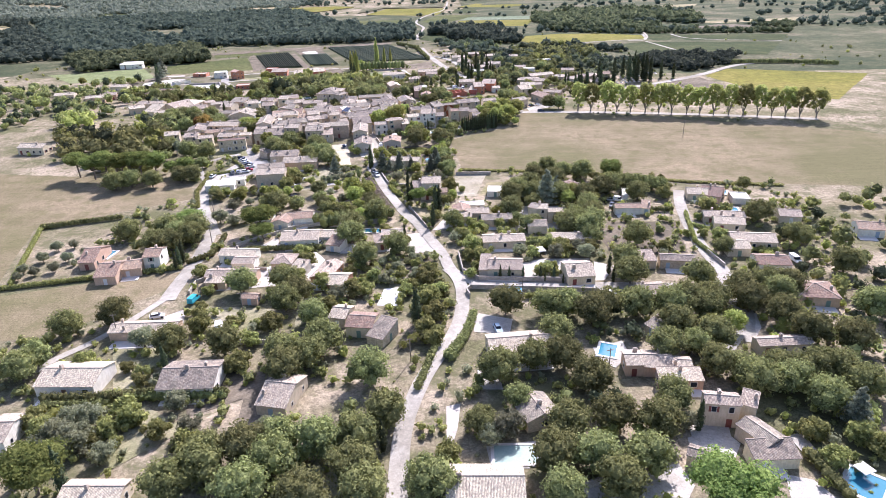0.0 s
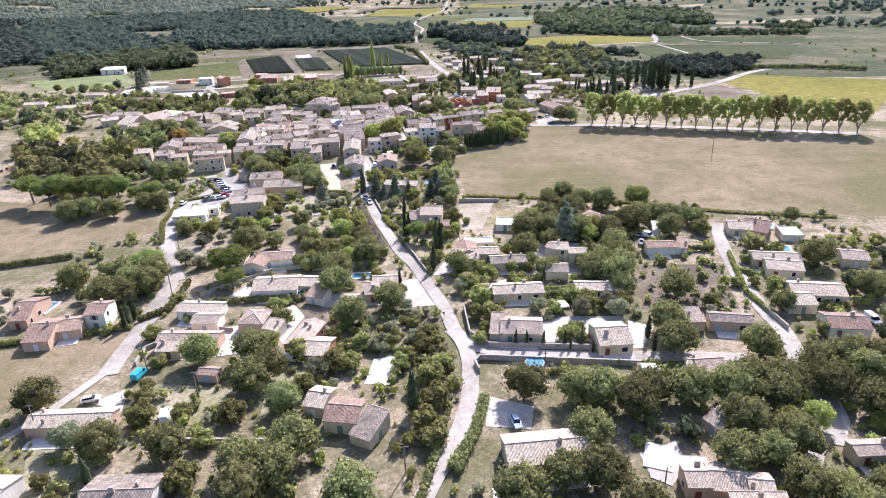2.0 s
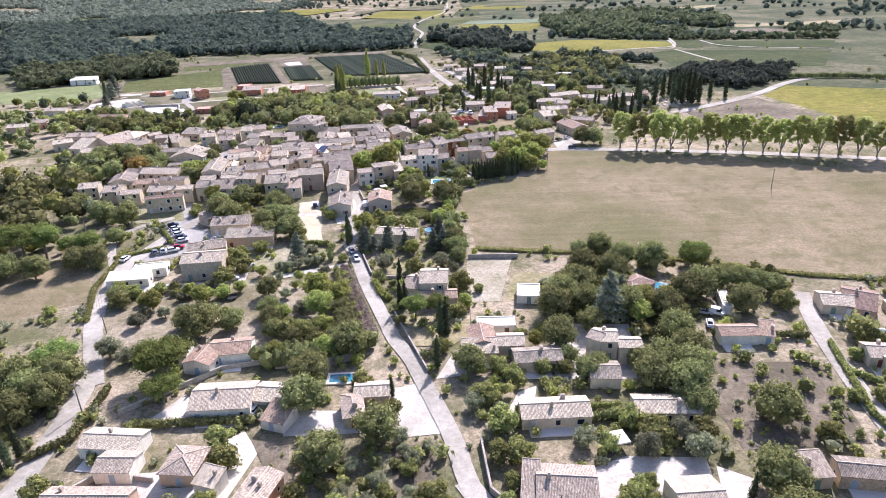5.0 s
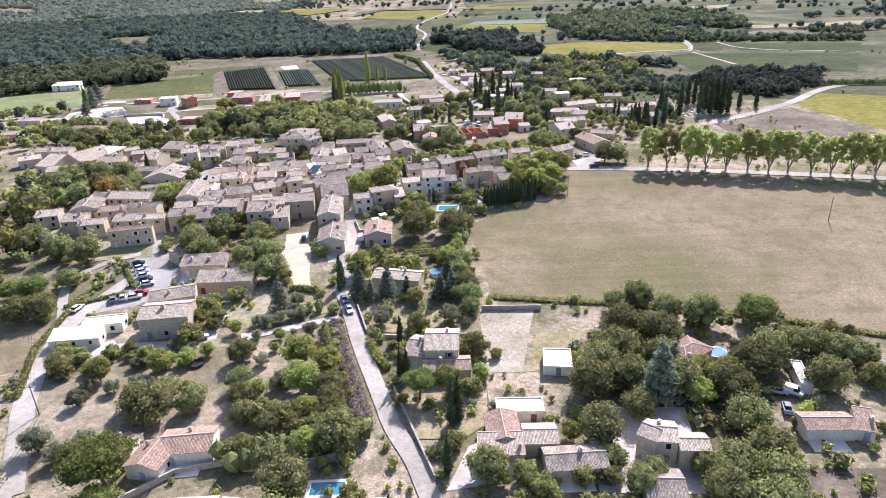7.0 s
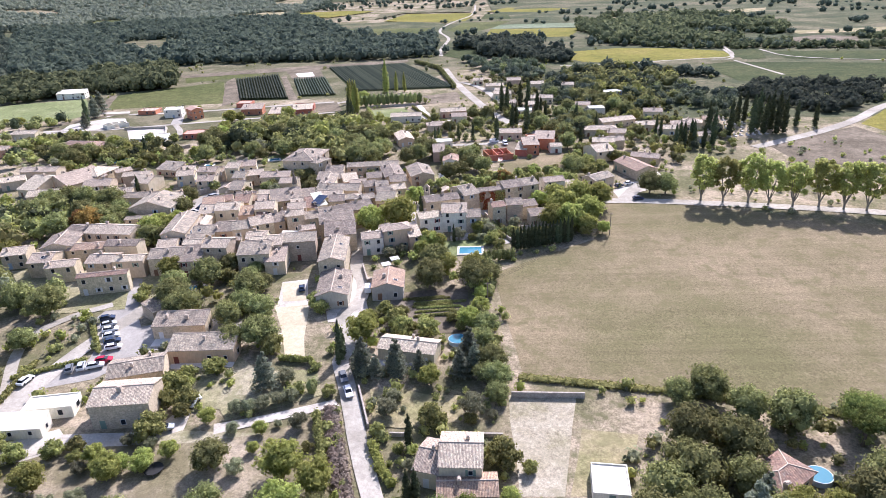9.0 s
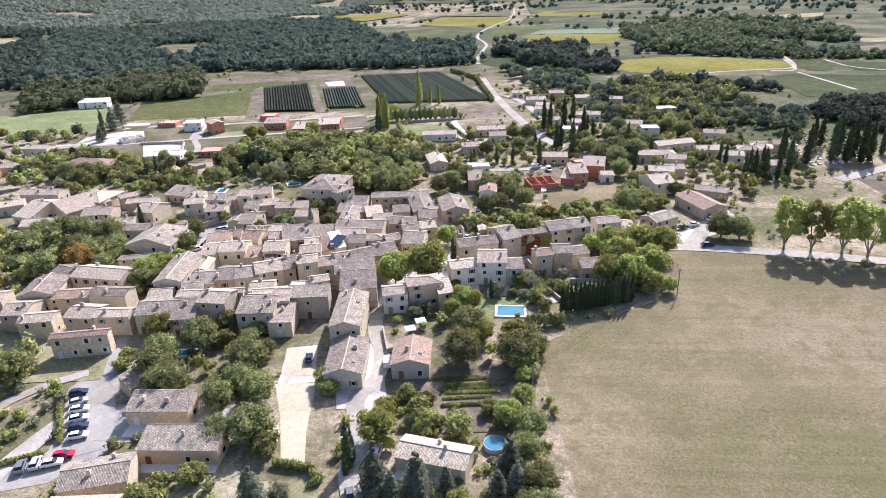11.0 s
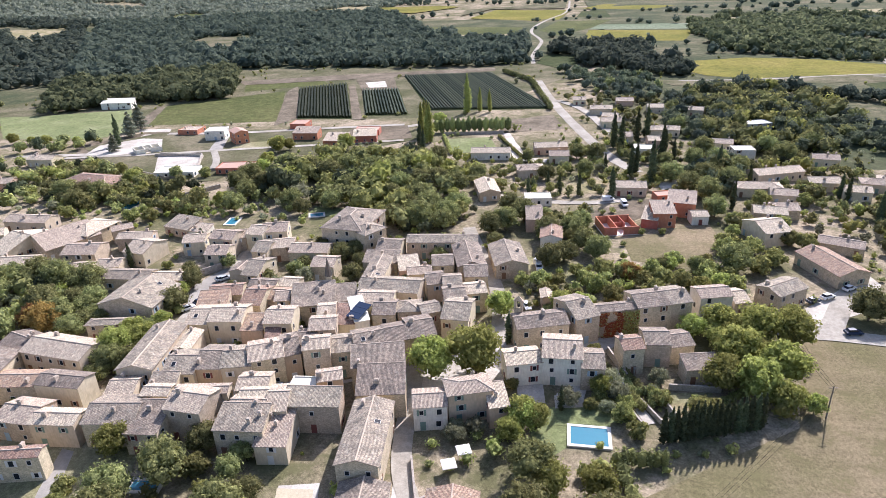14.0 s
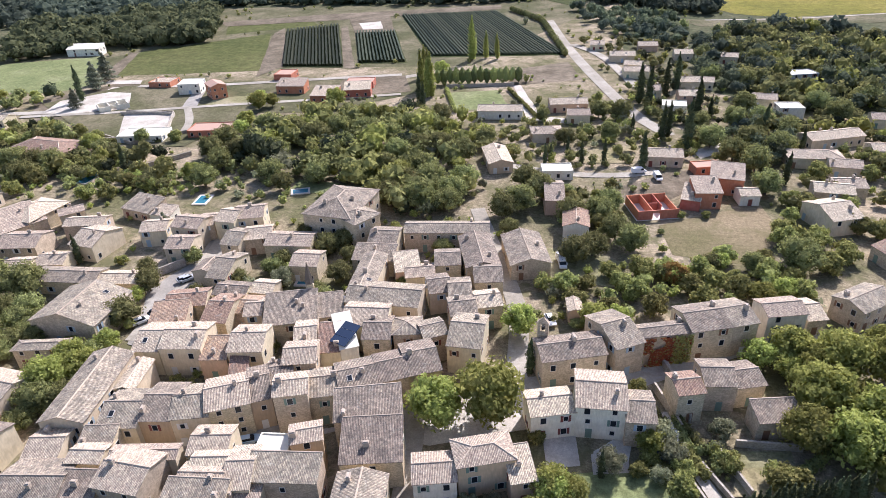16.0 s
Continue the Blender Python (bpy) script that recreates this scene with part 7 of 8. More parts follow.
plant("oak", (12.6, 569.4, 9.8), (3.7, 572.4, 8.5), (42.1, 559.7, 8), (42, 538.4, 9.3), (46.8, 525.3, 9.8), (51.7, 515.6, 9.8), (50.6, 497.8, 9.4), (55, 536.5, 9.8), (54.7, 560.9, 9.8), (63.2, 531.5, 9.8), (65.2, 561.3, 9.8), (71.9, 549, 9.8), (63, 579.1, 9.8), (84.1, 607.5, 9.8), (92.8, 583.4, 9.8), (96.5, 569.2, 9.8), (115.2, 591.6, 9.8), (115.4, 616.9, 9.8), (132.1, 636.1, 9.8), (123.1, 669.1, 9.8), (103.3, 657.6, 9.8), (87.1, 657.6, 9.8), (58.9, 625.7, 9.8), (71.9, 616.3, 9.8))
plant("oak", (119.9, 694.8, 9.8), (138.2, 681.3, 9.8), (162.2, 707.6, 9.8), (80.3, 702.4, 9.8), (103.1, 709.4, 9.8), (-121.9, 391.8, 6.4), (-116.4, 379.8, 5.9), (-114.8, 400.4, 5.6), (-139.8, 409.4, 7.2), (-140.2, 413.8, 7.4), (-131.9, 404.6, 5.8), (-135.8, 402.2, 5.8), (-135.8, 411.4, 4.9), (-68.9, 436.3, 6.5), (-72.7, 429.2, 5), (-72.4, 453.6, 7.1), (-76.2, 450.1, 7), (-68.6, 445.9, 5.5), (-85.3, 457.2, 5.9), (-122, 435.4, 5.4), (-88.1, 438.4, 5.4), (-94.9, 432.3, 5.2), (-112.4, 442.2, 5.6), (-70.5, 426.9, 5))
plant("oak", (-146.9, 414.1, 6.2), (-136.9, 407, 4.7), (-44.2, 452.3, 5.8), (-102.9, 425, 4.6), (-86.8, 443.1, 5.2), (46.1, 451.4, 9.8), (-67.8, 259.7, 6.5), (-73.6, 256.4, 7.6), (-60.7, 254.9, 6.6), (86.1, 166, 9.8), (68.9, 162.2, 9.8), (76.3, 161.4, 9.8), (63.3, 139.4, 8), (64.8, 130.5, 9.2), (69.7, 128.2, 7.5), (85.2, 125.9, 9.6), (101.6, 168.7, 9.8), (95.5, 170.4, 9.5), (50.4, 117.2, 9.5), (78.7, 127.5, 7.9))
plant("oak", (-106.3, 142.9, 8.2), (-42.3, 104.2, 9.8), (-35.6, 107.3, 9.4), (-19.3, 107.5, 9.8), (-49.6, 106, 7.4))
plant("pine", (-81.1, 97.4, 12.7), (49.3, 85.5, 14), (-67, 223.3, 8.8), (-99, 236.8, 10.2), (-69.7, 232, 14))
plant("olive", (-79.6, 110.2, 7.5), (-72.2, 106.4, 5.3), (-82, 150.8, 7.5), (12.8, 110.5, 6.5), (8.9, 107.8, 5.3), (-80.8, 116.9, 6.8), (-39.2, 111.2, 6.5), (-15.5, 193.4, 4.2), (-19.4, 185.1, 4), (-9.2, 190.6, 3.4), (-8.7, 199.6, 3.6), (-11.4, 206.3, 3.7), (-32.4, 174.4, 5.6), (4.6, 216.4, 5.1), (26.2, 203.5, 4.7), (47.1, 203.7, 5.9), (38.3, 199.9, 5.8), (48.3, 199.4, 5.7), (-22.1, 190.8, 3.8), (-20.5, 198.6, 3.4), (-17.2, 189, 3.2), (-10.5, 202.5, 2.9), (-8.8, 188.6, 3.2))
plant("olive", (-16.7, 183.9, 3.1), (-78.8, 243.3, 5.3), (-89.3, 243.3, 6.3), (-83.1, 240.2, 5.2), (-27.9, 369.2, 4.3), (-24.1, 371.8, 4.4), (-28.3, 371.9, 3.8), (4.2, 389.8, 5.4), (5.5, 385.8, 5.3), (-4.7, 382.5, 5.2), (15.5, 392.2, 4.6))
plant("olive", (3.3, 381.3, 3.4), (14, 388.9, 2.7), (-142.5, 210.4, 4.5), (-142.7, 220.3, 4.7), (-133.4, 210.3, 4), (-139.3, 199.3, 3.8), (-133.9, 201.9, 4.4), (-144.6, 201.9, 3.8), (-137.7, 222.5, 3.8), (-129.9, 215.2, 3.7), (-142.9, 195.6, 3.4), (-82.8, 432.6, 6), (-80.8, 272.5, 3.2), (-74.8, 280.7, 3), (-69.3, 279.6, 2.9), (-82.2, 263.1, 4), (-77.2, 264.5, 4.1), (-88, 263.2, 4), (-88.2, 258.3, 4.9))
plant("olive", (51.1, 110.7, 5.1))
plant("bush", (-89, 114.4, 6.7), (-71.2, 118.2, 7), (-93.5, 118.9, 5.7), (-63.4, 113.7, 5.6), (-55.6, 109.2, 6.5), (-93, 141.1, 6.5), (-52.8, 138.1, 7), (-52.5, 150.2, 5.5), (-69.5, 158.3, 7), (-0.7, 103.8, 5.2), (85, 104.7, 7), (75.8, 106.5, 6.3), (75.8, 98.3, 6), (86.4, 101, 6.1), (7.5, 218.4, 6.3), (10.4, 209.8, 7), (12.9, 199.6, 7), (51, 204.6, 5.9), (41, 204.3, 7), (37.1, 209, 6), (31.4, 187.4, 5.4), (93.3, 256, 7), (76.5, 202.8, 5.8), (-6.1, 183.4, 6.6))
plant("bush", (-4.5, 170.3, 7), (-3.2, 161.5, 7), (-5.7, 153.8, 6.6), (-3.2, 148.2, 6.4), (-22.7, 187.9, 5.4), (-13.9, 191, 4.1), (-9.5, 197.1, 3.6), (-24.4, 177.2, 5.7), (-28.6, 176.7, 7), (-34.1, 168, 6), (-4.6, 188.8, 6.8), (-1.7, 175.5, 6.3), (-38.2, 182.7, 6.6), (-72.6, 166.7, 4.2), (-73.3, 171.4, 3.7), (-53.2, 159.7, 3.5), (-60.7, 159.6, 4.6), (-48.6, 157.9, 6.8), (-80.9, 194.4, 5.6), (-74.3, 181.1, 3.9), (-47.1, 189.4, 5.5), (-46.6, 201.3, 5.8))
plant("bush", (-49.4, 207, 7), (8.9, 200.3, 5.8), (10.7, 192.9, 4.4), (33.2, 189.8, 4.3), (35.8, 186.1, 4.2), (36.2, 191.7, 3.8), (9, 187.5, 4.3), (31, 201.7, 4.7), (21.9, 229.5, 5.5), (11.4, 230.2, 5.5), (-13.8, 215.9, 5.1), (-30.7, 191.4, 4.4), (-11.7, 176.9, 4.9), (-9.6, 179.8, 5), (94.2, 214.7, 3.8), (88.8, 215, 3.8), (98.7, 230.9, 4.1), (105.5, 237.9, 7), (110.4, 235.4, 5.6), (98.5, 210.5, 6.1), (-72.2, 293.7, 5.7))
plant("bush", (-72.2, 298.9, 7), (-102.5, 279.1, 5.3), (-2.5, 240.2, 5.2), (-21.5, 225.8, 5.6), (13.9, 227.3, 4.7), (27, 229.5, 4.8), (29.1, 247.8, 4.4), (-64.5, 305.8, 6), (-67.4, 293.4, 5.7), (-70.9, 283.5, 7), (-20.2, 322.1, 7), (-13, 321.5, 7), (-21.9, 326.3, 7))
plant("bush", (-46, 338.1, 5.9), (-71.3, 334.2, 5.8), (-53, 314.6, 6.5), (-67, 290.2, 4.6), (-62.4, 337.4, 5.2), (-44.2, 334.2, 5), (-25.4, 332.7, 4.9), (-100.7, 346.5, 4.6), (-99.7, 342.8, 4.5), (-28.3, 330.1, 3.8), (-20.8, 330.3, 4.8), (-77.5, 354.5, 5.9), (-27.3, 353.8, 2.3), (6.5, 378.9, 5.1), (8.8, 374.2, 4.9), (1.8, 402, 4.3))
plant("bush", (7.1, 444.8, 7), (17.9, 438.7, 7), (12.9, 446.5, 7), (23.7, 442.2, 7), (37.5, 447.5, 7), (43, 438.4, 7), (28.9, 439.2, 7), (53.1, 451.5, 7), (47.7, 470.7, 7), (54.5, 465.3, 7), (70.1, 487.7, 7), (-230.5, 529, 7), (-190.3, 505.1, 7), (-221.3, 510.8, 7), (-179.2, 502.1, 7), (-194.7, 501.2, 7), (-198.3, 490.6, 7), (-199.6, 480.9, 7), (-214.2, 538.8, 7), (-227.2, 538.2, 7), (-179.3, 513.1, 7), (-173.8, 515.3, 7), (-171, 479.7, 6.9), (-163, 480.3, 6.8))
plant("bush", (-160.4, 489.7, 7), (-152.9, 487.8, 7), (-168.9, 536.2, 6.3), (-156.3, 505.1, 7), (-242.9, 537.5, 7), (-202.1, 532.5, 7), (52.4, 479.8, 5.8), (58.4, 485.3, 7), (55.3, 490, 7), (68.7, 497.7, 7), (85.2, 511.6, 7), (93.1, 523, 7), (70.3, 512.1, 7), (67.8, 473.2, 7), (72.3, 470.3, 6.8), (29.5, 480.3, 3), (22.3, 479.8, 3), (51, 461.6, 7), (46.6, 465.1, 6.8), (59.3, 457.3, 6.5), (21.7, 447.7, 7), (28.6, 454.7, 6.6), (37.7, 452.7, 6.5), (8.4, 429.4, 7))
plant("bush", (5.3, 436.1, 7), (-6.4, 438.9, 5), (-0.6, 444.6, 5.1), (-17.4, 437.9, 5), (-11.9, 437.7, 6.2), (-9.3, 430.6, 6), (-1.8, 428, 5.9), (20.2, 432.8, 7), (29.2, 444.7, 5), (42.2, 445.1, 6.2), (1.7, 438.9, 6.2), (-0.2, 382.3, 3.5), (7.2, 382.9, 4.3), (14.9, 385, 4.3), (22.5, 383.2, 5.1), (2, 385, 3.5), (-17.5, 388, 3.7), (-51.6, 434.3, 4.6), (-43.8, 433.1, 3.8), (-44.9, 447.1, 4.1), (-89.2, 429.2, 3.3), (-67.4, 462.4, 5), (-60.3, 464.5, 4.5))
plant("bush", (-132.8, 440.1, 3.4), (-122, 403.1, 4.6), (-88.9, 398.1, 2.2), (-89, 277.7, 5.1), (-85, 279.3, 4.1), (-84.1, 276.3, 2.9), (-71.2, 304, 4.7), (-75, 114.9, 5.8), (-84.6, 107.6, 5.6), (-74.8, 132.7, 4.2))
plant("cypress", (-75.9, 97.8, 2.6), (-71.2, 138.3, 2), (-13.8, 106.8, 1.9), (53.5, 110.1, 1.9), (-8.3, 158.5, 2.6), (-91, 206.1, 2.1), (-90.8, 202.2, 2), (-7.7, 158.3, 2.5), (18, 184.6, 1.2), (20.8, 184.4, 1.2), (25.2, 184.2, 1.2), (30.7, 183.8, 1.2), (35, 183.6, 1.2), (53.2, 186.6, 1.6), (-3.5, 232.9, 2.2), (-91.5, 200.4, 1.6), (53.1, 180.7, 1.2), (-14.1, 222.4, 1.3), (37.4, 180.8, 0.8), (32, 182.7, 0.8), (-34.2, 312.6, 1.9))
plant("cypress", (-34.7, 308.8, 1.5), (-34.5, 310.9, 2.5), (-19.3, 406.1, 2.1), (-145, 439.1, 2.2), (13.6, 372.9, 1.9), (14.9, 373.3, 1.9), (16.1, 373.6, 1.9), (17.3, 374, 2), (18.6, 374.4, 2), (19.8, 374.8, 2), (21.1, 375.2, 2), (22.3, 375.6, 2), (23.6, 375.9, 2), (24.8, 376.3, 2), (26.1, 376.7, 2), (27.3, 377.1, 2), (28.6, 377.5, 2), (29.9, 377.9, 2), (31.1, 378.3, 2), (32.4, 378.7, 2))
plant("cypress", (33.7, 379.1, 2), (-169.9, 501.6, 2.6), (-248.8, 589.5, 4), (22.7, 592.5, 4), (25.3, 584.5, 3.9), (35.5, 604.5, 3.7), (41.5, 613.6, 3.8), (42.5, 568.9, 4.1), (-17.8, 518.3, 1.8), (-15.8, 520, 1.8), (-9.8, 526.8, 1.8), (-5.1, 519.8, 2.1), (2.7, 520.2, 2.1), (15.3, 515.6, 3.1), (15.5, 551.8, 2), (26, 546.4, 3.5), (28.4, 548.7, 3.1), (33.3, 536.6, 4), (58.5, 505.9, 2.6), (63.3, 550.2, 3), (103.5, 493.2, 2.8), (108.2, 495.2, 2.8))
plant("cypress", (113.9, 498.5, 2.9), (125.9, 511.9, 4.1), (123.6, 497.7, 4), (137.7, 513, 4.2), (150.7, 517.3, 4.8), (157.2, 525.8, 4.9), (156.9, 516.3, 4.8), (163.6, 524.7, 4.9), (163.1, 515.2, 4.8), (167.5, 517.3, 4.2), (151.6, 539.5, 3.8), (158, 545.4, 3.8), (180.3, 530.7, 3.1), (189.8, 529, 3.1), (103, 517.6, 2.4), (101.5, 521, 2.4), (106.9, 497.9, 2.8), (108.3, 494.6, 2.8), (113.6, 501.5, 2.8))
plant("cypress", (113, 494.7, 2.8), (116.8, 491.5, 2.7), (71.8, 534, 2.3), (16.4, 524.9, 2.3), (46.9, 587.4, 2.4), (47.9, 570.1, 2.3))
plant("fir", (86.7, 109.9, 7.5), (43.5, 253.1, 11.1), (48.9, 261, 7), (-28.1, 305.2, 7.3), (-2.2, 309.2, 7.5), (-19.9, 305, 7.3), (-243.7, 577.5, 7.4), (-254.6, 610.2, 10.7), (-258.8, 626.7, 11.2), (-131.2, 460.7, 4.6))
plant("light", (-32.2, 239.9, 6.2), (-44.7, 239.3, 5.5), (61.4, 259.3, 7), (52.1, 251.6, 6.7), (21.9, 241.6, 4.7), (55, 259.6, 7), (-96.8, 357.5, 8.1), (-30, 318.7, 7.9), (-2, 324.5, 6.8), (1.2, 331.5, 5.6), (-117.1, 389.8, 8.7), (-113, 394.6, 7.5), (-36.5, 389.6, 11), (-26, 391.9, 13.5), (-21.9, 419, 7.9), (-14.5, 374.1, 7.5), (-17, 370.2, 6.1), (-8.6, 357.3, 6.8), (0, 357.9, 6.7), (1.6, 340.4, 4))
plant("light", (41.5, 410.4, 11), (33.4, 400.4, 11), (42.4, 395, 11), (35.4, 389.1, 11), (49.4, 410.4, 10.1), (33.2, 414.6, 8.9), (28.9, 391.1, 9.3), (45.8, 385, 5.1), (40.2, 385, 7.6), (26.5, 412.3, 7.4), (-65.9, 500.1, 8.6), (-141, 497.7, 7.2), (-68.7, 495.3, 8.5), (-85.9, 560.8, 8.6), (-152.7, 587, 7.2), (-145.4, 582.8, 7.1), (-73.6, 638.2, 8), (-197.2, 522.3, 8.1), (14, 442.6, 5.6), (33, 435.4, 5.9), (38.7, 438.2, 5.9), (-6, 422, 6.8), (-0.9, 423.4, 5.7), (41.4, 417.1, 6.3))
plant("light", (35.7, 410.1, 8), (31.5, 409.2, 6), (52.1, 420, 6.3), (-117.3, 422.3, 5.1), (-113.1, 404.1, 5.7), (-316.9, 591, 6.2), (-305, 590.8, 4.9), (-292.9, 587.9, 6.1), (-284.6, 591.2, 5.8), (-275.3, 590.4, 4.9), (-29.6, 326.6, 5.5), (-118.1, 398.2, 7.3), (-87.7, 267.9, 6.2), (-74.1, 270.8, 6.3), (-68.1, 272.9, 4.3), (-63.5, 260.8, 4), (70.8, 147.4, 6.4))
plant("light", (77.5, 149.5, 6.5))
plant("stonepine", (-169.4, 305.6, 11.0), (-162.9, 305.0, 14.0), (-154.0, 303.6, 13.0), (-145.2, 303.4, 14.5), (-139.2, 305.2, 12.0), (-178.9, 310.0, 13.0), (-132.3, 308.1, 7.0), (-123.9, 306.2, 9.0), (76.6, 279.5, 9.7), (76, 278.2, 9.7))
plant("plane", (89.8, 415.1, 12.4), (97.5, 412.9, 12.4), (106.6, 411.6, 13.0), (113.3, 409.1, 12.2), (121.1, 406.4, 12.1), (130.1, 405.1, 13.1), (137.8, 402.2, 12.3), (145.3, 400.6, 13.2), (153.6, 397.7, 12.8), (161.1, 396.0, 12.1), (168.6, 393.3, 13.3), (177.1, 391.7, 12.3), (185.0, 389.6, 13.2), (192.8, 387.3, 12.5), (200.2, 385.0, 12.1), (207.6, 383.3, 11.9), (215.0, 380.9, 12.2), (223.7, 378.6, 12.3))

# ---- hedges, walls, pools, vehicles, poles ----
pool(41.9, 142, -21.1, 4.2, 6)
pool(13.6, 104.3, -2.6, 8.8, 5.3, PALEWATER)
pool(-122.5, 215, -7.9, 4.8, 6.5)
pool(-0.9, 373, -1.4, 7.5, 5.4)
pool(113.8, 240.2, -11.1, 8, 4.9)
pool(119.6, 260.4, -28.4, 3.8, 5)
pool(-78.3, 436.5, 5.2, 3.4, 4.9)
pool(-182.5, 496.8, -5.2, 6.5, 9.9)
pool(-129.6, 481.4, 4, 3.5, 6.1)
pool(-98.8, 490.2, 19.3, 5, 3.3)
pool(-26.6, 229.9, -0, 6.4, 3.3)
pool(-85.9, 350.1, 4.1, 5.5, 2.5)
pool(78.7, 93, -42.9, 6.4, 7.3)
hedge(1.6, 1.4, (-144.8, 188.6), (-119.9, 194.2), (-90.2, 200.8))
hedge(2.0, 1.6, (-82.9, 228.5), (-82.5, 210.9), (-88.9, 204.7))
hedge(1.8, 1.4, (-28.7, 186.5), (-7.6, 183.3))
hedge(2.4, 1.8, (13.8, 210.1), (36.1, 211.8), (38.6, 210.5))
hedge(1.8, 1.2, (14.2, 214.9), (36.7, 215.1))
hedge(2.0, 1.4, (68.9, 243.2), (91.6, 240.5))
hedge(3.0, 1.8, (-96, 127), (-79.8, 126.8), (-70.8, 127.9), (-53.1, 127.6))
hedge(2.2, 1.6, (1.4, 139.4), (6.4, 152.9), (8.5, 162.1))
hedge(2.4, 2.0, (0.1, 140.8), (5.2, 150.7), (8.2, 162.3))
hedge(2.0, 1.8, (-7.1, 127.8), (-3, 144.9))
hedge(1.8, 1.4, (24.6, 171.9), (31.1, 172.3))
hedge(1.2, 1.2, (-111.6, 334.6), (-99.3, 315.7))
hedge(1.2, 1.2, (-115.1, 304.6), (-101.1, 311.9))
hedge(1.5, 1.2, (96.2, 237.5), (89.6, 209.5), (91.4, 195.9))
hedge(1.6, 1.4, (94.5, 224.6), (97.9, 220.3))
hedge(1.6, 1.4, (103.7, 200.6), (113.9, 199.3))
hedge(2.0, 1.8, (-70, 214.3), (-44.8, 214.5))
hedge(4.0, 2.0, (3.7, 365.2), (12.8, 366.3))
hedge(2.5, 2.5, (72.1, 100.9), (73.7, 90))
hedge(2.2, 1.4, (4.5, 396), (5.6, 389.2))
hedge(2.2, 1.4, (8, 395.6), (11.2, 388.5))
garden_wall(1.5, (7.2, 295.2), (23.7, 294.5))
garden_wall(1.4, (-80.5, 181.5), (-80.9, 188.9), (-70.9, 199.5))
garden_wall(1.3, (-63.9, 198.2), (-59.8, 197.3))
garden_wall(1.4, (-76.3, 218.9), (-57.4, 235.4), (-42.3, 238.9))
garden_wall(2.0, (-44.2, 235.5), (-29.7, 236.4), (-24.4, 238.5))
garden_wall(1.8, (25.1, 94.1), (36, 98.1), (46.1, 101.3))
garden_wall(1.6, (5.3, 205.6), (6.3, 191.4), (11.1, 185), (42.7, 181.7))
garden_wall(1.6, (7.7, 173.4), (6.9, 177.1), (8.2, 179.4), (46.8, 174.4))
garden_wall(1.2, (-28.3, 299.1), (-24.3, 285.2))
garden_wall(1.2, (-15.6, 260.3), (-12.5, 250.8), (-6, 231.5))
garden_wall(1.0, (-19.4, 282.7), (-15.3, 282.5))
garden_wall(1.0, (-0.0, 282.2), (4.5, 282.0))
garden_wall(1.6, (13.5, 390.1), (17.6, 379.7))
garden_wall(1.8, (9.5, 405.8), (6.8, 414.3))
garden_wall(1.6, (-56.9, 150.9), (-39.7, 149.9))
garden_wall(1.6, (-207, 540.4), (-186, 530.6), (-162.4, 551))
garden_wall(1.5, (90.4, 200.6), (91.5, 188.6))
garden_wall(2.2, (7.6, 404), (10.5, 395.2))
car(-77.3, 176.5, 80, "turquoise", "van")
car(-84.8, 166.8, 17.7, "white", "car")
car(-108.1, 196.9, 40.5, "white", "car")
car(14.4, 153.5, -78.4, "paleblue", "car")
car(-39.6, 181.2, -7.3, "white", "van")
car(-45, 218.4, 75, "white", "car")
car(-30.4, 296.9, -70, "white", "car")
car(-32.5, 302.6, -70, "grey", "car")
car(-105.1, 332, 22.7, "navy", "car")
car(-103, 328.6, 33.7, "silver", "car")
car(-101.1, 325.9, 20.7, "white", "car")
car(-99.4, 322.8, 25.2, "white", "car")
car(-97.7, 320, 24.8, "navy", "car")
car(-96, 317.2, 18.8, "white", "car")
car(-95.6, 311.3, 17.3, "red", "car")
car(-96.6, 308.9, 20.3, "white", "car")
car(-100.1, 308.7, 111.4, "silver", "car")
car(-102.6, 307.7, 115, "grey", "car")
car(-111, 303.1, 80.8, "white", "car")
car(-68.9, 285.1, 20.6, "silver", "car")
car(-66, 294.1, 88.9, "white", "car")
car(-32.1, 346.3, 95.6, "white", "van")
car(-52.6, 347.7, 102.6, "navy", "car")
car(62.3, 433.8, 29.4, "navy", "car")
car(66.9, 436.4, 30.7, "white", "car")
car(74.6, 442, 33.6, "white", "car")
car(-110.2, 433, 51, "silver", "car")
car(-107.2, 424.1, 31.1, "white", "car")
car(-111.5, 414.2, 48.2, "white", "car")
car(-12.4, 449.1, -82.8, "white", "van")
car(-15.3, 423.8, -71.8, "white", "car")
car(6.5, 391.8, -80.1, "silver", "car")
car(13.8, 512.6, 17.5, "white", "van")
car(19.4, 507.7, -79.8, "white", "van")
car(-70.2, 381.4, 23.6, "paleblue", "car")
car(-66.5, 426.9, 51.6, "white", "car")
car(81.2, 518.5, -43.1, "white", "car")
car(73.5, 253.9, -35.6, "white", "van")
car(70.6, 254.2, -26.2, "silver", "car")
car(69.6, 247.8, -106.7, "navy", "car")
car(50.8, 220.8, -30, "white", "car")
car(-66.3, 294.5, 41.2, "white", "car")
car(49.2, 171, -2.8, "white", "van")
car(66.2, 417.7, 7.5, "navy", "car")
car(-84.9, 365.6, -24.6, "navy", "car")
car(80.4, 131.4, -98, "navy", "car")
car(-29.4, 314.6, 86.9, "white", "car")
car(-187.2, 430, 100.2, "white", "car")
car(-109.3, 433.2, 51.1, "silver", "car")
pole(134.1, 348.5, 9)
pole(47.9, 383.9, 8.2)
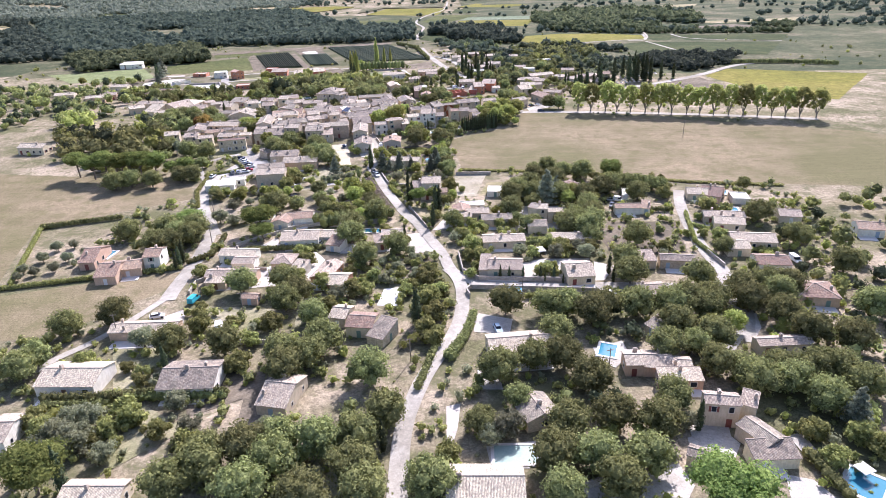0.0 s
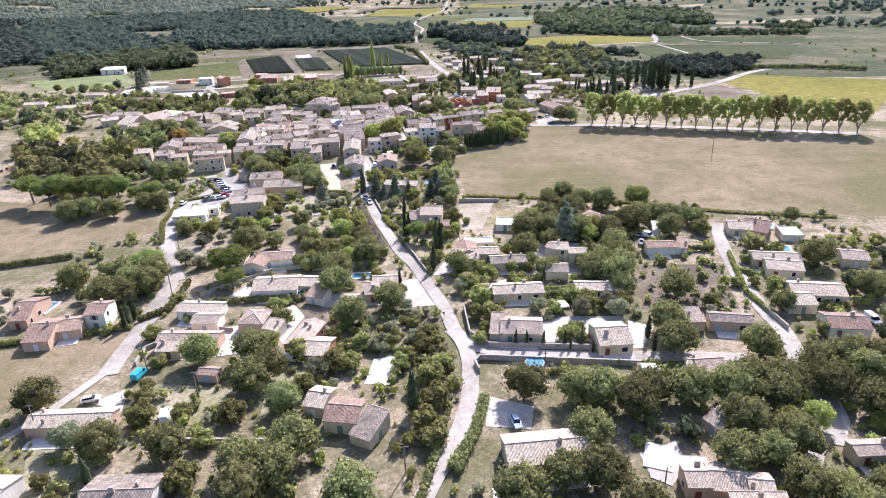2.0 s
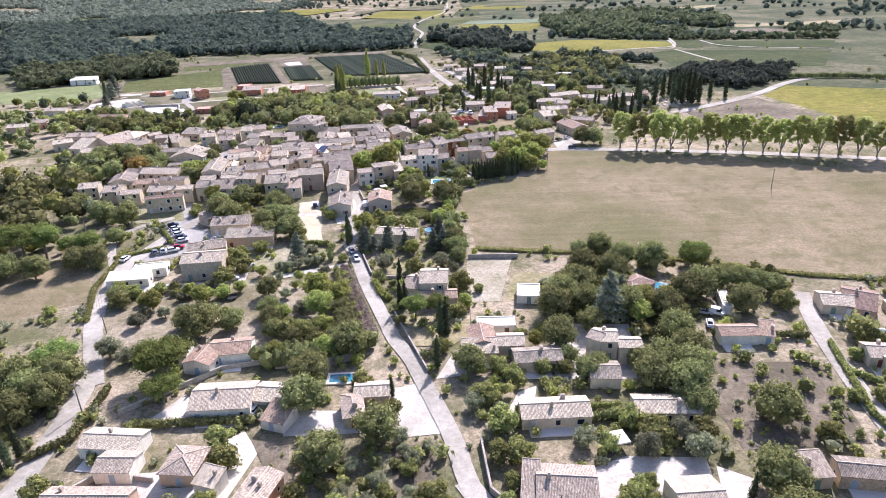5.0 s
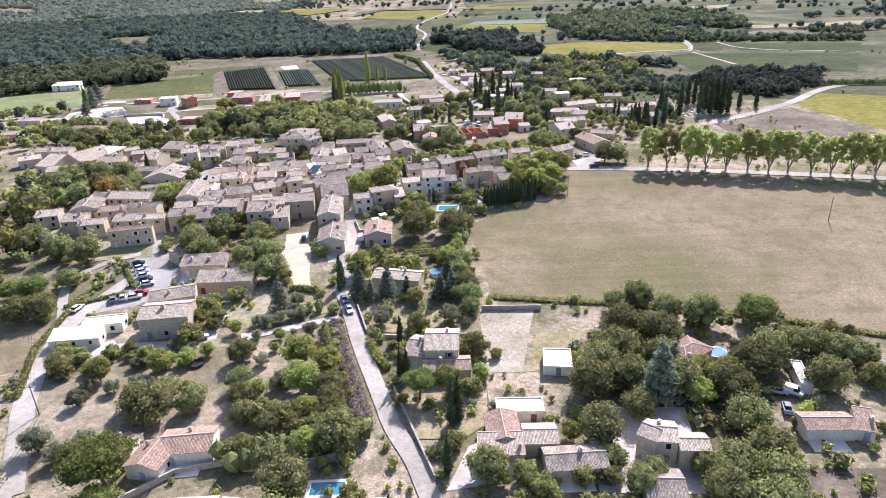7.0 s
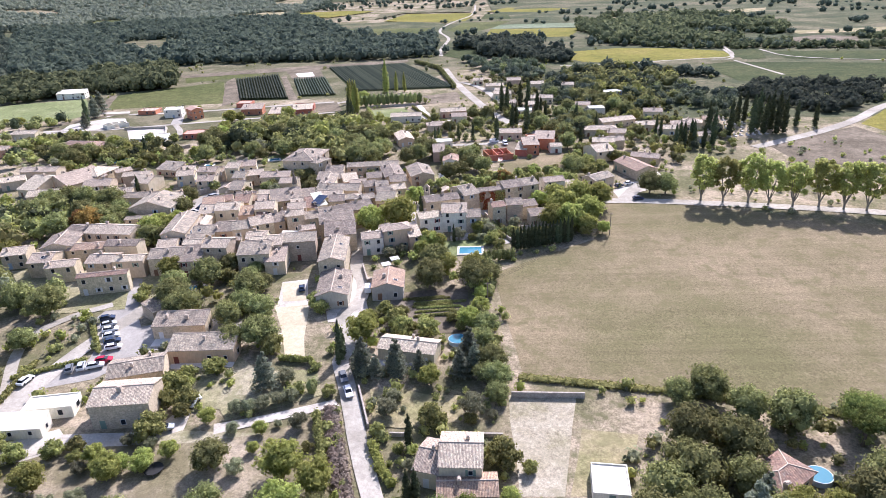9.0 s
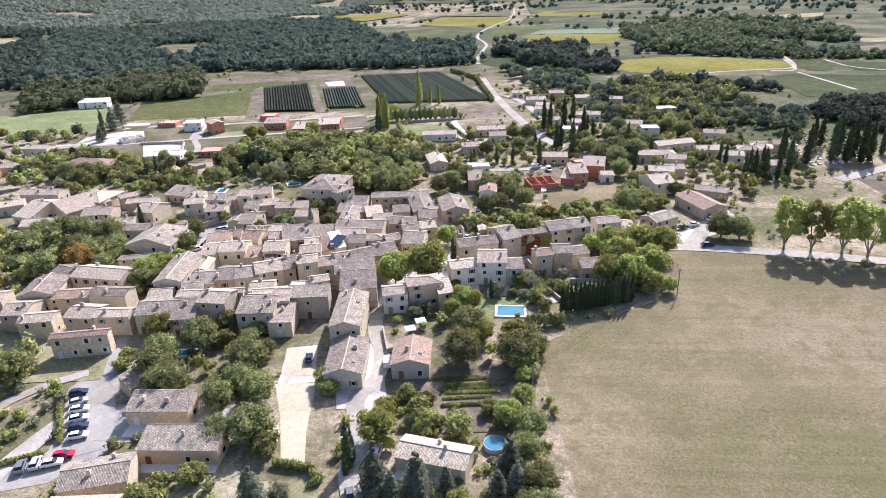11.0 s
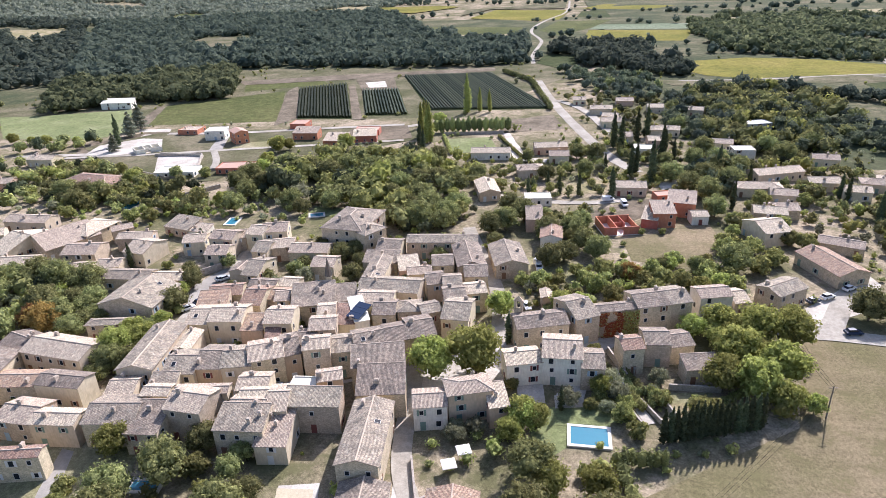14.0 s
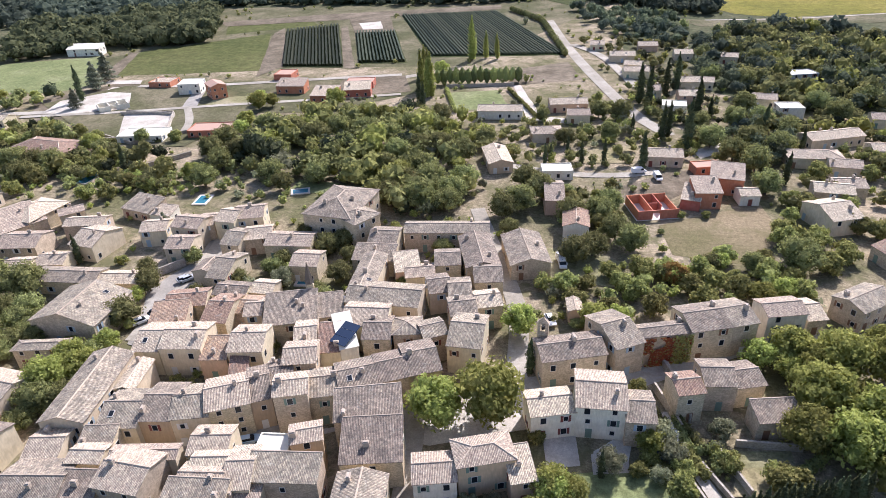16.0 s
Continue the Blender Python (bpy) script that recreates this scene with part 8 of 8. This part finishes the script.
pole(-59.2, 166.5, 8)
pole(-91.4, 155.9, 8)
pole(-85.5, 220.7, 8)
pole(23.4, 171.2, 7)
pole(-135.5, 326.1, 8)
pole(-76.1, 178.4, 8)
pole(-95.8, 255.5, 8)
pole(3.4, 335.5, 8)
pole(39.7, 132.2, 7)
pole(-9.2, 140, 7)
parasol(-28.1, 360.3)
parasol(-25.7, 364.4)
parasol(79.6, 95.3)
copse("grove", 12, 7.5, (-185, 315), (-230, 388), (-204, 395), (-169, 384), (-146, 372), (-135, 348), (-147, 338), (-138, 310), (-168, 309))
copse("light", 11, 8, (-241, 407), (-260, 438), (-231, 431), (-214, 401))
copse("grove", 9, 8.5, (-286, 405), (-406, 568), (-312, 565), (-266, 599), (-199, 533), (-217, 507), (-220, 482), (-243, 482), (-218, 437), (-260, 438))
copse("grove", 10, 7, (-183, 390), (-197, 422), (-176, 445), (-170, 464), (-153, 447), (-143, 417), (-154, 407), (-160, 389))
copse("grove", 8, 7.5, (-152, 346), (-134, 346), (-121, 350), (-117, 335), (-132, 333), (-145, 333))
copse("oak", 8, 9, (93, 243.3), (183.2, 249.5), (208.8, 215.1), (147.8, 141.4), (76.2, 148.6), (89.7, 199.4))
copse("oak", 8, 8, (76.5, 145.7), (116.9, 146.1), (139.6, 131.5), (108.1, 107.8), (84.6, 112.7), (84, 120.8))
copse("mixed", 8, 8, (-150.5, 543.5), (-122.6, 578.9), (-64.9, 580.5), (-38.7, 541.8), (-38.4, 494.1), (-63.9, 480.5), (-94.8, 495), (-127.2, 502.9))
copse("mixed", 6.5, 8, (-279.9, 549.3), (-248, 552.9), (-190.3, 545.4), (-168.8, 528.1), (-174.5, 500.1), (-194.4, 483.8), (-216, 477.7))
copse("mixed", 6.5, 8, (58.3, 498.4), (93.6, 518.5), (119, 508.8), (93.1, 458.7), (69.2, 458), (45.1, 453.1))
copse("light", 8, 6.5, (35.1, 420.9), (50.2, 430.5), (64.7, 431.9), (42.4, 380.5), (32.6, 386), (34.2, 402.2))
copse("mixed", 7, 8, (-29.5, 499.2), (-18.5, 509.4), (3.7, 501.4), (8.9, 466.8), (-5.6, 453.1), (-17.7, 464.7))
copse("mixed", 6, 8, (-7.5, 582.2), (19.4, 613.3), (38.5, 587.4), (41.3, 551.7), (14.5, 538.2), (-1.8, 543.5))
copse("garden", 4.5, 9, (-20.3, 446), (14.4, 451.9), (42.7, 454.3), (40.1, 436.2), (4.8, 428.3), (-17.2, 430.8))
copse("mixed", 8, 7, (-209.1, 437), (-194.9, 448.6), (-158.2, 439), (-134.6, 404.8), (-155.5, 396.5), (-161.5, 377))
copse("mixed", 7, 7, (-158.8, 365.3), (-133, 364.1), (-118.6, 341.3), (-128.7, 335.2), (-139.1, 335.5))
copse("mixed", 7, 8, (-132, 246.7), (-107.8, 248.3), (-88.8, 246.9), (-79.8, 228.3), (-91.2, 209.1), (-109.6, 210.2))
copse("mixed", 7, 8, (-178.6, 323.4), (-117.3, 317.9), (-115, 296.7), (-143.1, 299.1), (-161.9, 295.9))
copse("light", 6, 6, (-18.2, 388.4), (-11.7, 375.6), (1.7, 365.1), (4.3, 346.4), (0.4, 335.3), (-7.2, 345.5), (-16.2, 357.6), (-20.2, 375.1))
copse("mixed", 6, 6, (-94.8, 365.3), (-71.2, 369.3), (-64.1, 354.2), (-61.1, 336.5), (-65.7, 333), (-82.2, 341.6))
copse("oak", 6, 7, (29.6, 177.2), (82.6, 169.3), (74.7, 149), (51.5, 144.9), (24.8, 151.5))
copse("mixed", 6, 6, (-1.5, 326.7), (2.7, 330.7), (6.1, 309.1), (3.8, 297), (-0.6, 298.3))
copse("mixed", 6, 6.5, (33.5, 284.2), (85.9, 299.4), (84.9, 279.8), (107.1, 277.9), (96.1, 258), (68, 252.7), (57.9, 227.5), (48.5, 237.2), (35.9, 255.1))
copse("oak", 7, 7, (-57.8, 114), (-12.1, 121.6), (-6.3, 93.4), (-54.5, 95.5))
copse("oak", 7, 7, (22.5, 126.2), (52.8, 124.6), (44.6, 103.9), (17.8, 95.6))
copse("mixed", 5, 6, (-7.2, 134.8), (2, 162.5), (1.2, 211.3), (-6.5, 184.9), (-13.7, 151.2))
copse("mixed", 6, 8, (-129.9, 164.4), (-123.5, 170.6), (-104.5, 156.7), (-110.7, 133.4))
copse("mixed", 5, 6, (-51.7, 576.9), (-9.6, 603.5), (21, 579.1), (53.8, 552.2), (46.1, 518.2), (12.3, 516.2), (-30.4, 513.7))
copse("mixed", 5, 6, (-221.3, 499.9), (-200.4, 503.9), (-155.6, 506.5), (-128.9, 492.8), (-142.4, 482.7), (-184.3, 482.1), (-199.9, 474.3))
hedge(8.5, 4, (-72.7, 622), (-54.3, 624.3), (-32.3, 626.6))
hedge(4, 3, (-8.6, 681.3), (-23.1, 782.8), (-47.8, 830))
hedge(4, 3, (243.5, 600.4), (306.5, 587.1), (344, 568.2))
hedge(4, 3, (180.4, 639), (210.3, 607.3), (245, 595.4))
hedge(0.9, 2.4, (10.6, 302.1), (45.4, 295.6), (80.9, 287), (110.2, 274.5), (148, 266.6))
hedge(3.0, 3.0, (4.3, 365.3), (6.1, 355.4), (4, 341.5))
hedge(1.2, 1.6, (-113.4, 310.9), (-112, 282.7), (-104.7, 262))
copse("mixed", 4.5, 6, (-177.8, 505.2), (-136.3, 513.1), (-95.7, 485.9), (-98.7, 473.1), (-128.7, 488.2), (-161.1, 486))
copse("mixed", 4, 6, (-118, 451.3), (-73.4, 464.4), (-62.6, 437.9), (-87.4, 427.5))
hedge(5, 3, (-49.7, 238.9), (-39.6, 240.1), (-25.9, 241.1), (-20.8, 243.4))
hedge(0.5, 0.9, (-17.2, 338), (-3.3, 339.1))
hedge(0.5, 0.9, (-16.4, 335.4), (-4.4, 336.3))
hedge(0.5, 0.9, (-20.8, 340.4), (-9.5, 341.8))
garden_wall(1.5, (-201.8, 534.4), (-176.8, 535.6), (-187.2, 568.6), (-213.5, 572))
car(-64.5, 159.7, 103.5, "white", "van")
car(115.7, 191.3, -85, "white", "van")
round_pool(21.7, 175.7)
round_pool(-5.1, 318)
trampoline(-65.9, 273)
trampoline(-86.1, 366.4)
tent(33, 203.1)
round_pool(63.1, 269.5)
spire(-71.1, 422)
bell_turret(-17, 410)
creeper(-2.3, 406.9, 3.2, 410.3, 7.2)
creeper(2.9, 409.9, 13.2, 412.8, 7.6)
solar_panels(-57.7, 405.2)
cemetery((135.4, 562.2), (195.1, 562.7), (156.6, 512), (128.1, 506.1))
copse("mixed", 5, 6.5, (68.8, 561), (143.2, 550.9), (143.7, 516.7), (124.7, 476.3), (93.9, 494.3), (64.7, 507.9))
copse("garden", 3.5, 7.5, (4.8, 390.4), (16.4, 390.4), (15.7, 382.9), (6.2, 380.6))
copse("garden", 4, 5, (-35.8, 374.1), (-18.9, 377.6), (-16.5, 361.7), (-30.6, 358.7))
copse("garden", 4, 5.5, (2.5, 231.6), (39.2, 228.8), (36.3, 213.3), (54.8, 212), (52.7, 198.5), (32.1, 190.7), (8.2, 201.5))
copse("garden", 4, 6, (100.1, 246.7), (155.5, 247), (121.4, 193.9), (102.1, 195.2))
copse("garden", 4, 6, (-36.4, 215.2), (-1.2, 215.4), (-2, 172.4), (-26.8, 173.6))
copse("garden", 4, 6, (-98.2, 126), (-74.9, 124.8), (-55.8, 108.5), (-67.9, 100.9), (-89.1, 110.1))
copse("garden", 4, 6, (-123.9, 312.5), (-106.8, 322.6), (-99.6, 311.9), (-113.2, 305))
hedge(1.5, 1.4, (-143.5, 192.6), (-161.7, 243.9))
hedge(2.2, 1.6, (-161.3, 243.2), (-133.2, 251.8))
cables(7.8, (3.4, 335.5), (47.9, 383.9), (47.2, 414.2))
cables(7.6, (-95.8, 255.5), (-135.5, 326.1))
cables(7.4, (-85.5, 220.7), (-88.5, 246.9))
garden_wall(1.4, (-35.9, 362.5), (-33, 351.6), (-29.8, 353.7))
garden_wall(1.6, (9.9, 377), (5.6, 387.1), (3.1, 395.5))
garden_wall(1.4, (8.3, 412.6), (9.8, 404.2))
garden_wall(1.6, (-67.5, 616), (-34.2, 620.4))
copse("pinewood", 10, 7.5, (70, 727), (103, 747), (137, 707), (158, 642), (174, 605), (148, 548), (142, 584), (115, 584), (80, 584), (53, 577), (54, 644))
copse("pinewood", 9, 7.5, (-1, 838), (63, 802), (69, 749), (59, 699), (38, 716), (15, 739))
copse("pinewood", 9, 7.5, (54, 575), (79, 580), (66, 522), (48, 518))
copse("pinewood", 8, 7.5, (113, 535), (139, 528), (115, 476), (108, 490))
copse("grove", 5.5, 6.5, (-2, 722), (65, 718), (54, 582), (79, 582), (133, 582), (112, 527), (63, 511), (26, 525), (21, 593))
garden_wall(1.6, (-214, 568), (-189, 571), (-175, 537), (-196, 535))
plant("light", (-149.7, 578.0, 9), (-144.7, 552.8, 8), (-143.1, 543.0, 7), (-114.7, 583.5, 10))
plant("cypress", (-76.2, 589.2, 3), (-72.7, 580.2, 3))
forest("far", 6, 5, 36, "dark scrub along the eastern lane", near_clearing, (166, 665), (202, 668), (290, 639), (263, 592), (212, 557), (190, 595))
forest("lit", 6, 6.5, 24, "bushy slope below the pine wood", near_clearing, (162, 917), (222, 904), (273, 888), (372, 960), (496, 928), (434, 827), (302, 857), (264, 864), (214, 895))
hedge(1.8, 1.2, (-36.5, 612.4), (-21.9, 570.1))
hedge(1.8, 1.6, (-66.9, 612), (-57.7, 576.7))
hedge(2.5, 3, (29.8, 440), (43.4, 443.3))
hedge(2.5, 3, (-9.4, 422.6), (2.5, 428.1))
hedge(1.6, 1, (-200.9, 533.1), (-174.8, 534.3))
garden_wall(2.4, (-121.3, 431.5), (-114.1, 440.8))
garden_wall(1.8, (-174.5, 494.9), (-171.2, 500.2), (-154, 520.8))
car(-12.6, 450.6, -72.3, "white", "van")
car(-109.8, 418.4, 65, "navy", "car")
copse("garden", 3, 4, (-56, 437.3), (-44.9, 441.1), (-42.4, 434.6), (-53.7, 433.6))
copse("garden", 3, 4.5, (-171.3, 495.1), (-149, 506.9), (-138.8, 487.5), (-149.1, 480))
copse("mixed", 4, 5, (-99.7, 509.7), (-70.7, 511.4), (-37, 498.7), (-38.9, 481.4), (-67.3, 479.4))
copse("garden", 3, 4, (-20, 435.4), (3.1, 437.6), (2.3, 428.1), (-17, 421.9))
hedge(1.8, 1.4, (-49.8, 311), (-42, 309.7), (-39.9, 306.4))
car(-106.6, 412.6, 67.7, "white", "car")
car(-109.5, 421.5, 50.7, "navy", "car")
hedge(2, 2, (24.1, 382.7), (34.4, 391.1))
hedge(2, 1.4, (10.6, 387.8), (13.2, 388.7), (13.1, 383.8))
hedge(2.4, 2.2, (-70.2, 415.8), (-58, 418.3))


plant("autumn", (14.4, 442.4, 6.5), (-144.4, 398.8, 9), (-149.8, 400.5, 8), (-60.7, 496.4, 6))
hedge(2.0, 1.8, (5.7, 394.0), (5.8, 387.9))
hedge(2.0, 1.8, (8.0, 394.9), (8.8, 388.5))
hedge(1.8, 2.0, (8.5, 388.2), (10.8, 382.9))
hedge(1.5, 2.2, (3.7, 383.7), (8.1, 383.2))
garden_wall(2.0, (5.1, 403.7), (8.6, 392.9))
garden_wall(1.2, (10.7, 385.3), (14.3, 378.2))
garden_wall(1.6, (17.4, 390.5), (28.6, 390.5))
car(6.9, 391.2, 75, "white", "car")
car(3.8, 386.1, 20, "grey", "car")
plant("cypress", (-6.5, 380.9, 1.5))
plant("light", (2.4, 387.5, 5), (-14.8, 375.4, 7.5), (-11.6, 374.6, 6), (26.7, 450.2, 5))
plant("bush", (23.5, 381.3, 6.5), (15.5, 385.3, 4.5), (-91.6, 394.3, 3.5), (-88.6, 393.5, 3.5), (-75.8, 407.5, 4))
copse("garden", 3.5, 3.5, (-93.0, 393.4), (-87.6, 393.9), (-89.1, 396.9), (-94.0, 396.4))
plant("oak", (13.3, 443.6, 6), (35.0, 450.9, 6), (25.3, 450.0, 5.5))

plant("poplar", (-82.2, 636.6, 3.7), (-72.4, 600.2, 4.8), (-78.4, 608.3, 4.4), (-76.8, 618.1, 4.5), (-53.5, 677.9, 3.5), (-46.8, 675.1, 3.4), (-61, 673.3, 5.2), (-74.0, 598.8, 4))
copse("light", 4, 3.2, (-2.9, 179.1), (2.3, 189.6), (1.9, 164.7), (-0.5, 155.7), (-7.4, 144.7), (-11.6, 146.2), (-4.3, 160.8))
copse("garden", 3.5, 4, (-27.7, 203.8), (-25.1, 210.4), (-21.6, 191.1), (-22.1, 180.3), (-26.4, 185.8))

copse("grove", 11, 7.5, (-127, 500), (-136, 528), (-131, 566), (-110, 576), (-86, 577), (-61, 564), (-45, 509), (-52, 473), (-65, 476), (-98, 500))
copse("grove", 8, 7, (-264, 542), (-240, 549), (-200, 545), (-167, 520), (-160, 520), (-144, 487), (-173, 490), (-220, 490))
copse("grove", 11, 7, (80, 708), (129, 738), (172, 712), (119, 582), (103, 589), (78, 581), (70, 624))
copse("grove", 9, 8, (67, 580), (116, 575), (89, 507), (77, 520), (59, 514), (57, 540))
copse("garden", 5, 6, (-6, 432), (5, 443), (36, 454), (48, 447), (27, 435), (1, 428))

hedge(5, 3.2, (-46.2, 235.6), (-39.0, 237.3), (-30.2, 239.5), (-23.0, 241.8))
plant("oak", (-68.8, 251.6, 11), (-60.5, 255.6, 7))
plant("light", (-78.8, 275.5, 5), (-72.9, 273.2, 4), (-68.5, 274.9, 4), (-64.2, 277.1, 4))
hedge(0.4, 0.6, (-17.3, 339.9), (-7.7, 341.2), leaf="bush", label="low row of vegetables in brown soil")
hedge(0.5, 0.7, (-17.5, 338.0), (-7.3, 339.3), leaf="bush", label="low row of vegetables in brown soil")
hedge(0.6, 0.8, (-17.6, 336.1), (-7.0, 337.4), leaf="bush", label="low row of vegetables in brown soil")
hedge(0.5, 0.7, (-16.8, 333.1), (-6.4, 334.4), leaf="bush", label="low row of vegetables in brown soil")
hedge(0.7, 0.8, (-16.9, 330.6), (-6.4, 331.9), leaf="bush", label="low row of vegetables in brown soil")
plant("bush", (-12.2, 324.0, 4.5), (-17.6, 323.6, 4), (-6.4, 328.8, 4.5), (-4.2, 324.0, 3.5), (-14.2, 329.5, 2.5))
plant("bush", (-98.3, 269.9, 6), (-96.7, 276.6, 5), (-91.3, 271.4, 4.5))

hedge(2.6, 2.2, (-81.8, 127.6), (-66.3, 126.8), (-53.5, 127.1))
hedge(2.2, 1.8, (-94.8, 124.8), (-87.9, 124.7), (-80.6, 125.1))
plant("olive", (-63.0, 123.3, 5.5), (-85.1, 113.2, 6.5), (-85.3, 119.9, 5), (-56.3, 113.5, 5.5), (-87.2, 110.9, 5))
plant("bush", (-73.7, 121.1, 7), (-76.1, 116.0, 4), (-71.9, 111.0, 3.5), (-73.7, 107.7, 3.5), (-77.2, 111.2, 4.5), (-81.2, 108.4, 3.5), (-76.2, 112.8, 3), (-70.3, 117.4, 3), (-81.5, 139.4, 4), (-76.8, 134.8, 3))

copse("garden", 5.2, 6.6, (-98.7, 273.4), (-75.5, 276.4), (-58.8, 277.8), (-54.3, 271.6), (-66.8, 271.2), (-63.2, 248.1), (-84.3, 248.7))
copse("garden", 5.5, 4.6, (-68.5, 272.2), (-56.2, 271.7), (-49.9, 263.3), (-40.0, 259.5), (-30.0, 259.2), (-26.4, 247.2), (-39.2, 247.4), (-63.2, 248.1))
hedge(1.5, 2.0, (-33.9, 290.8), (-31.1, 279.2), (-28.2, 268.9), (-25.6, 259.9), (-22.5, 250.3), leaf="dry", label="dry brown leafless hedge along a lane")
hedge(1.5, 2.0, (-32.7, 290.8), (-29.4, 279.1), (-26.4, 268.9), (-23.8, 259.8), (-20.6, 250.2), leaf="dry", label="dry brown leafless hedge along a lane")
hedge(2.4, 1.9, (-36.1, 288.5), (-34.3, 282.1), (-32.5, 275.3), leaf="bush", label="tall loose green hedge beside a dry one")
hedge(1.7, 2.1, (-22.7, 279.5), (-20.5, 273.2), (-17.9, 268.9), leaf="light", label="bright green clipped hedge along a lane")
hedge(3.6, 2.2, (-39.2, 297.6), (-38.9, 298.6), label="block of clipped dark evergreen")
plant("fir", (-50.4, 299.7, 7.6), (-27.9, 305.0, 5.2), (-24.7, 303.4, 4.8), (-19.4, 303.1, 5.4), (-14.2, 304.7, 5.1), (-4.4, 302.4, 6.5), (-0.9, 305.1, 6.3))
plant("olive", (-52.2, 291.5, 3.6), (-49.1, 292.1, 3.6), (-46.2, 293.7, 3.6), (-43.3, 294.6, 3.9), (-54.9, 290.9, 3.6), (-46.0, 301.8, 4.4), (-42.4, 262.6, 4.5), (-49.2, 272.2, 3.9), (-39.4, 285.7, 4.0), (-44.1, 286.0, 1.9), (-53.4, 284.1, 3.1), (-20.8, 289.2, 5.0), (-19.4, 294.0, 3.9), (-2.0, 289.7, 5.5), (-14.2, 272.7, 3.2), (2.6, 287.9, 2.6))
plant("light", (-39.1, 271, 9.1), (-32.1, 267.1, 7.4), (-36.9, 260.8, 8.4), (-34.1, 251.4, 5.6), (-47.1, 259.3, 5), (-47.3, 283.7, 3.4), (-47.2, 278.1, 2.8), (-59.9, 287.5, 3.8), (4.7, 263.3, 4.4), (-11.5, 300.1, 5.5))
plant("bush", (-34.9, 296.7, 3.6), (-39.7, 251.2, 6.3), (-44.8, 251.3, 6.3), (-36.1, 278.6, 3), (-35.7, 246.7, 5.8), (-10.7, 286.3, 6.6), (-2.1, 286.5, 3.2), (3.9, 274.1, 7.5), (9.1, 271.9, 3.4), (2.1, 258, 5.3), (-22.2, 283.1, 3.7), (-17.2, 277.9, 2.7), (-13.4, 255.3, 3.3))
plant("oak", (-30.4, 260, 6.5), (-29, 254.3, 6.5), (-28.7, 250.5, 6.1), (-51.8, 262.7, 6), (-49.8, 256.6, 6.4), (-54.6, 273.9, 7.2), (-48, 250.6, 5.9), (-42, 246.9, 5.6), (-30.7, 246, 5.6), (3.9, 293.7, 5.6), (1.4, 301.2, 5.5))
plant("cypress", (-15, 279.1, 1.9), (-14.1, 263.4, 2), (-12.7, 263.7, 2), (-2.5, 247.4, 2.7), (-1, 248.2, 2.7))
plant("stonepine", (-9.5, 256.2, 7.2), (-3.2, 257.3, 7))

# ---- shrubs and weeds between the houses ----
undergrowth("low garden shrubs and weeds round the villas", -130, 145, 80, 335, 3900, 1.0, 4.0, "garden", 21)
undergrowth("shrubs in village gardens and lanes", -230, 190, 335, 640, 1500, 1.0, 3.6, "garden", 22)
undergrowth("scrub along the outer fields", -420, 420, 560, 900, 600, 1.5, 5.0, "mixed", 23)
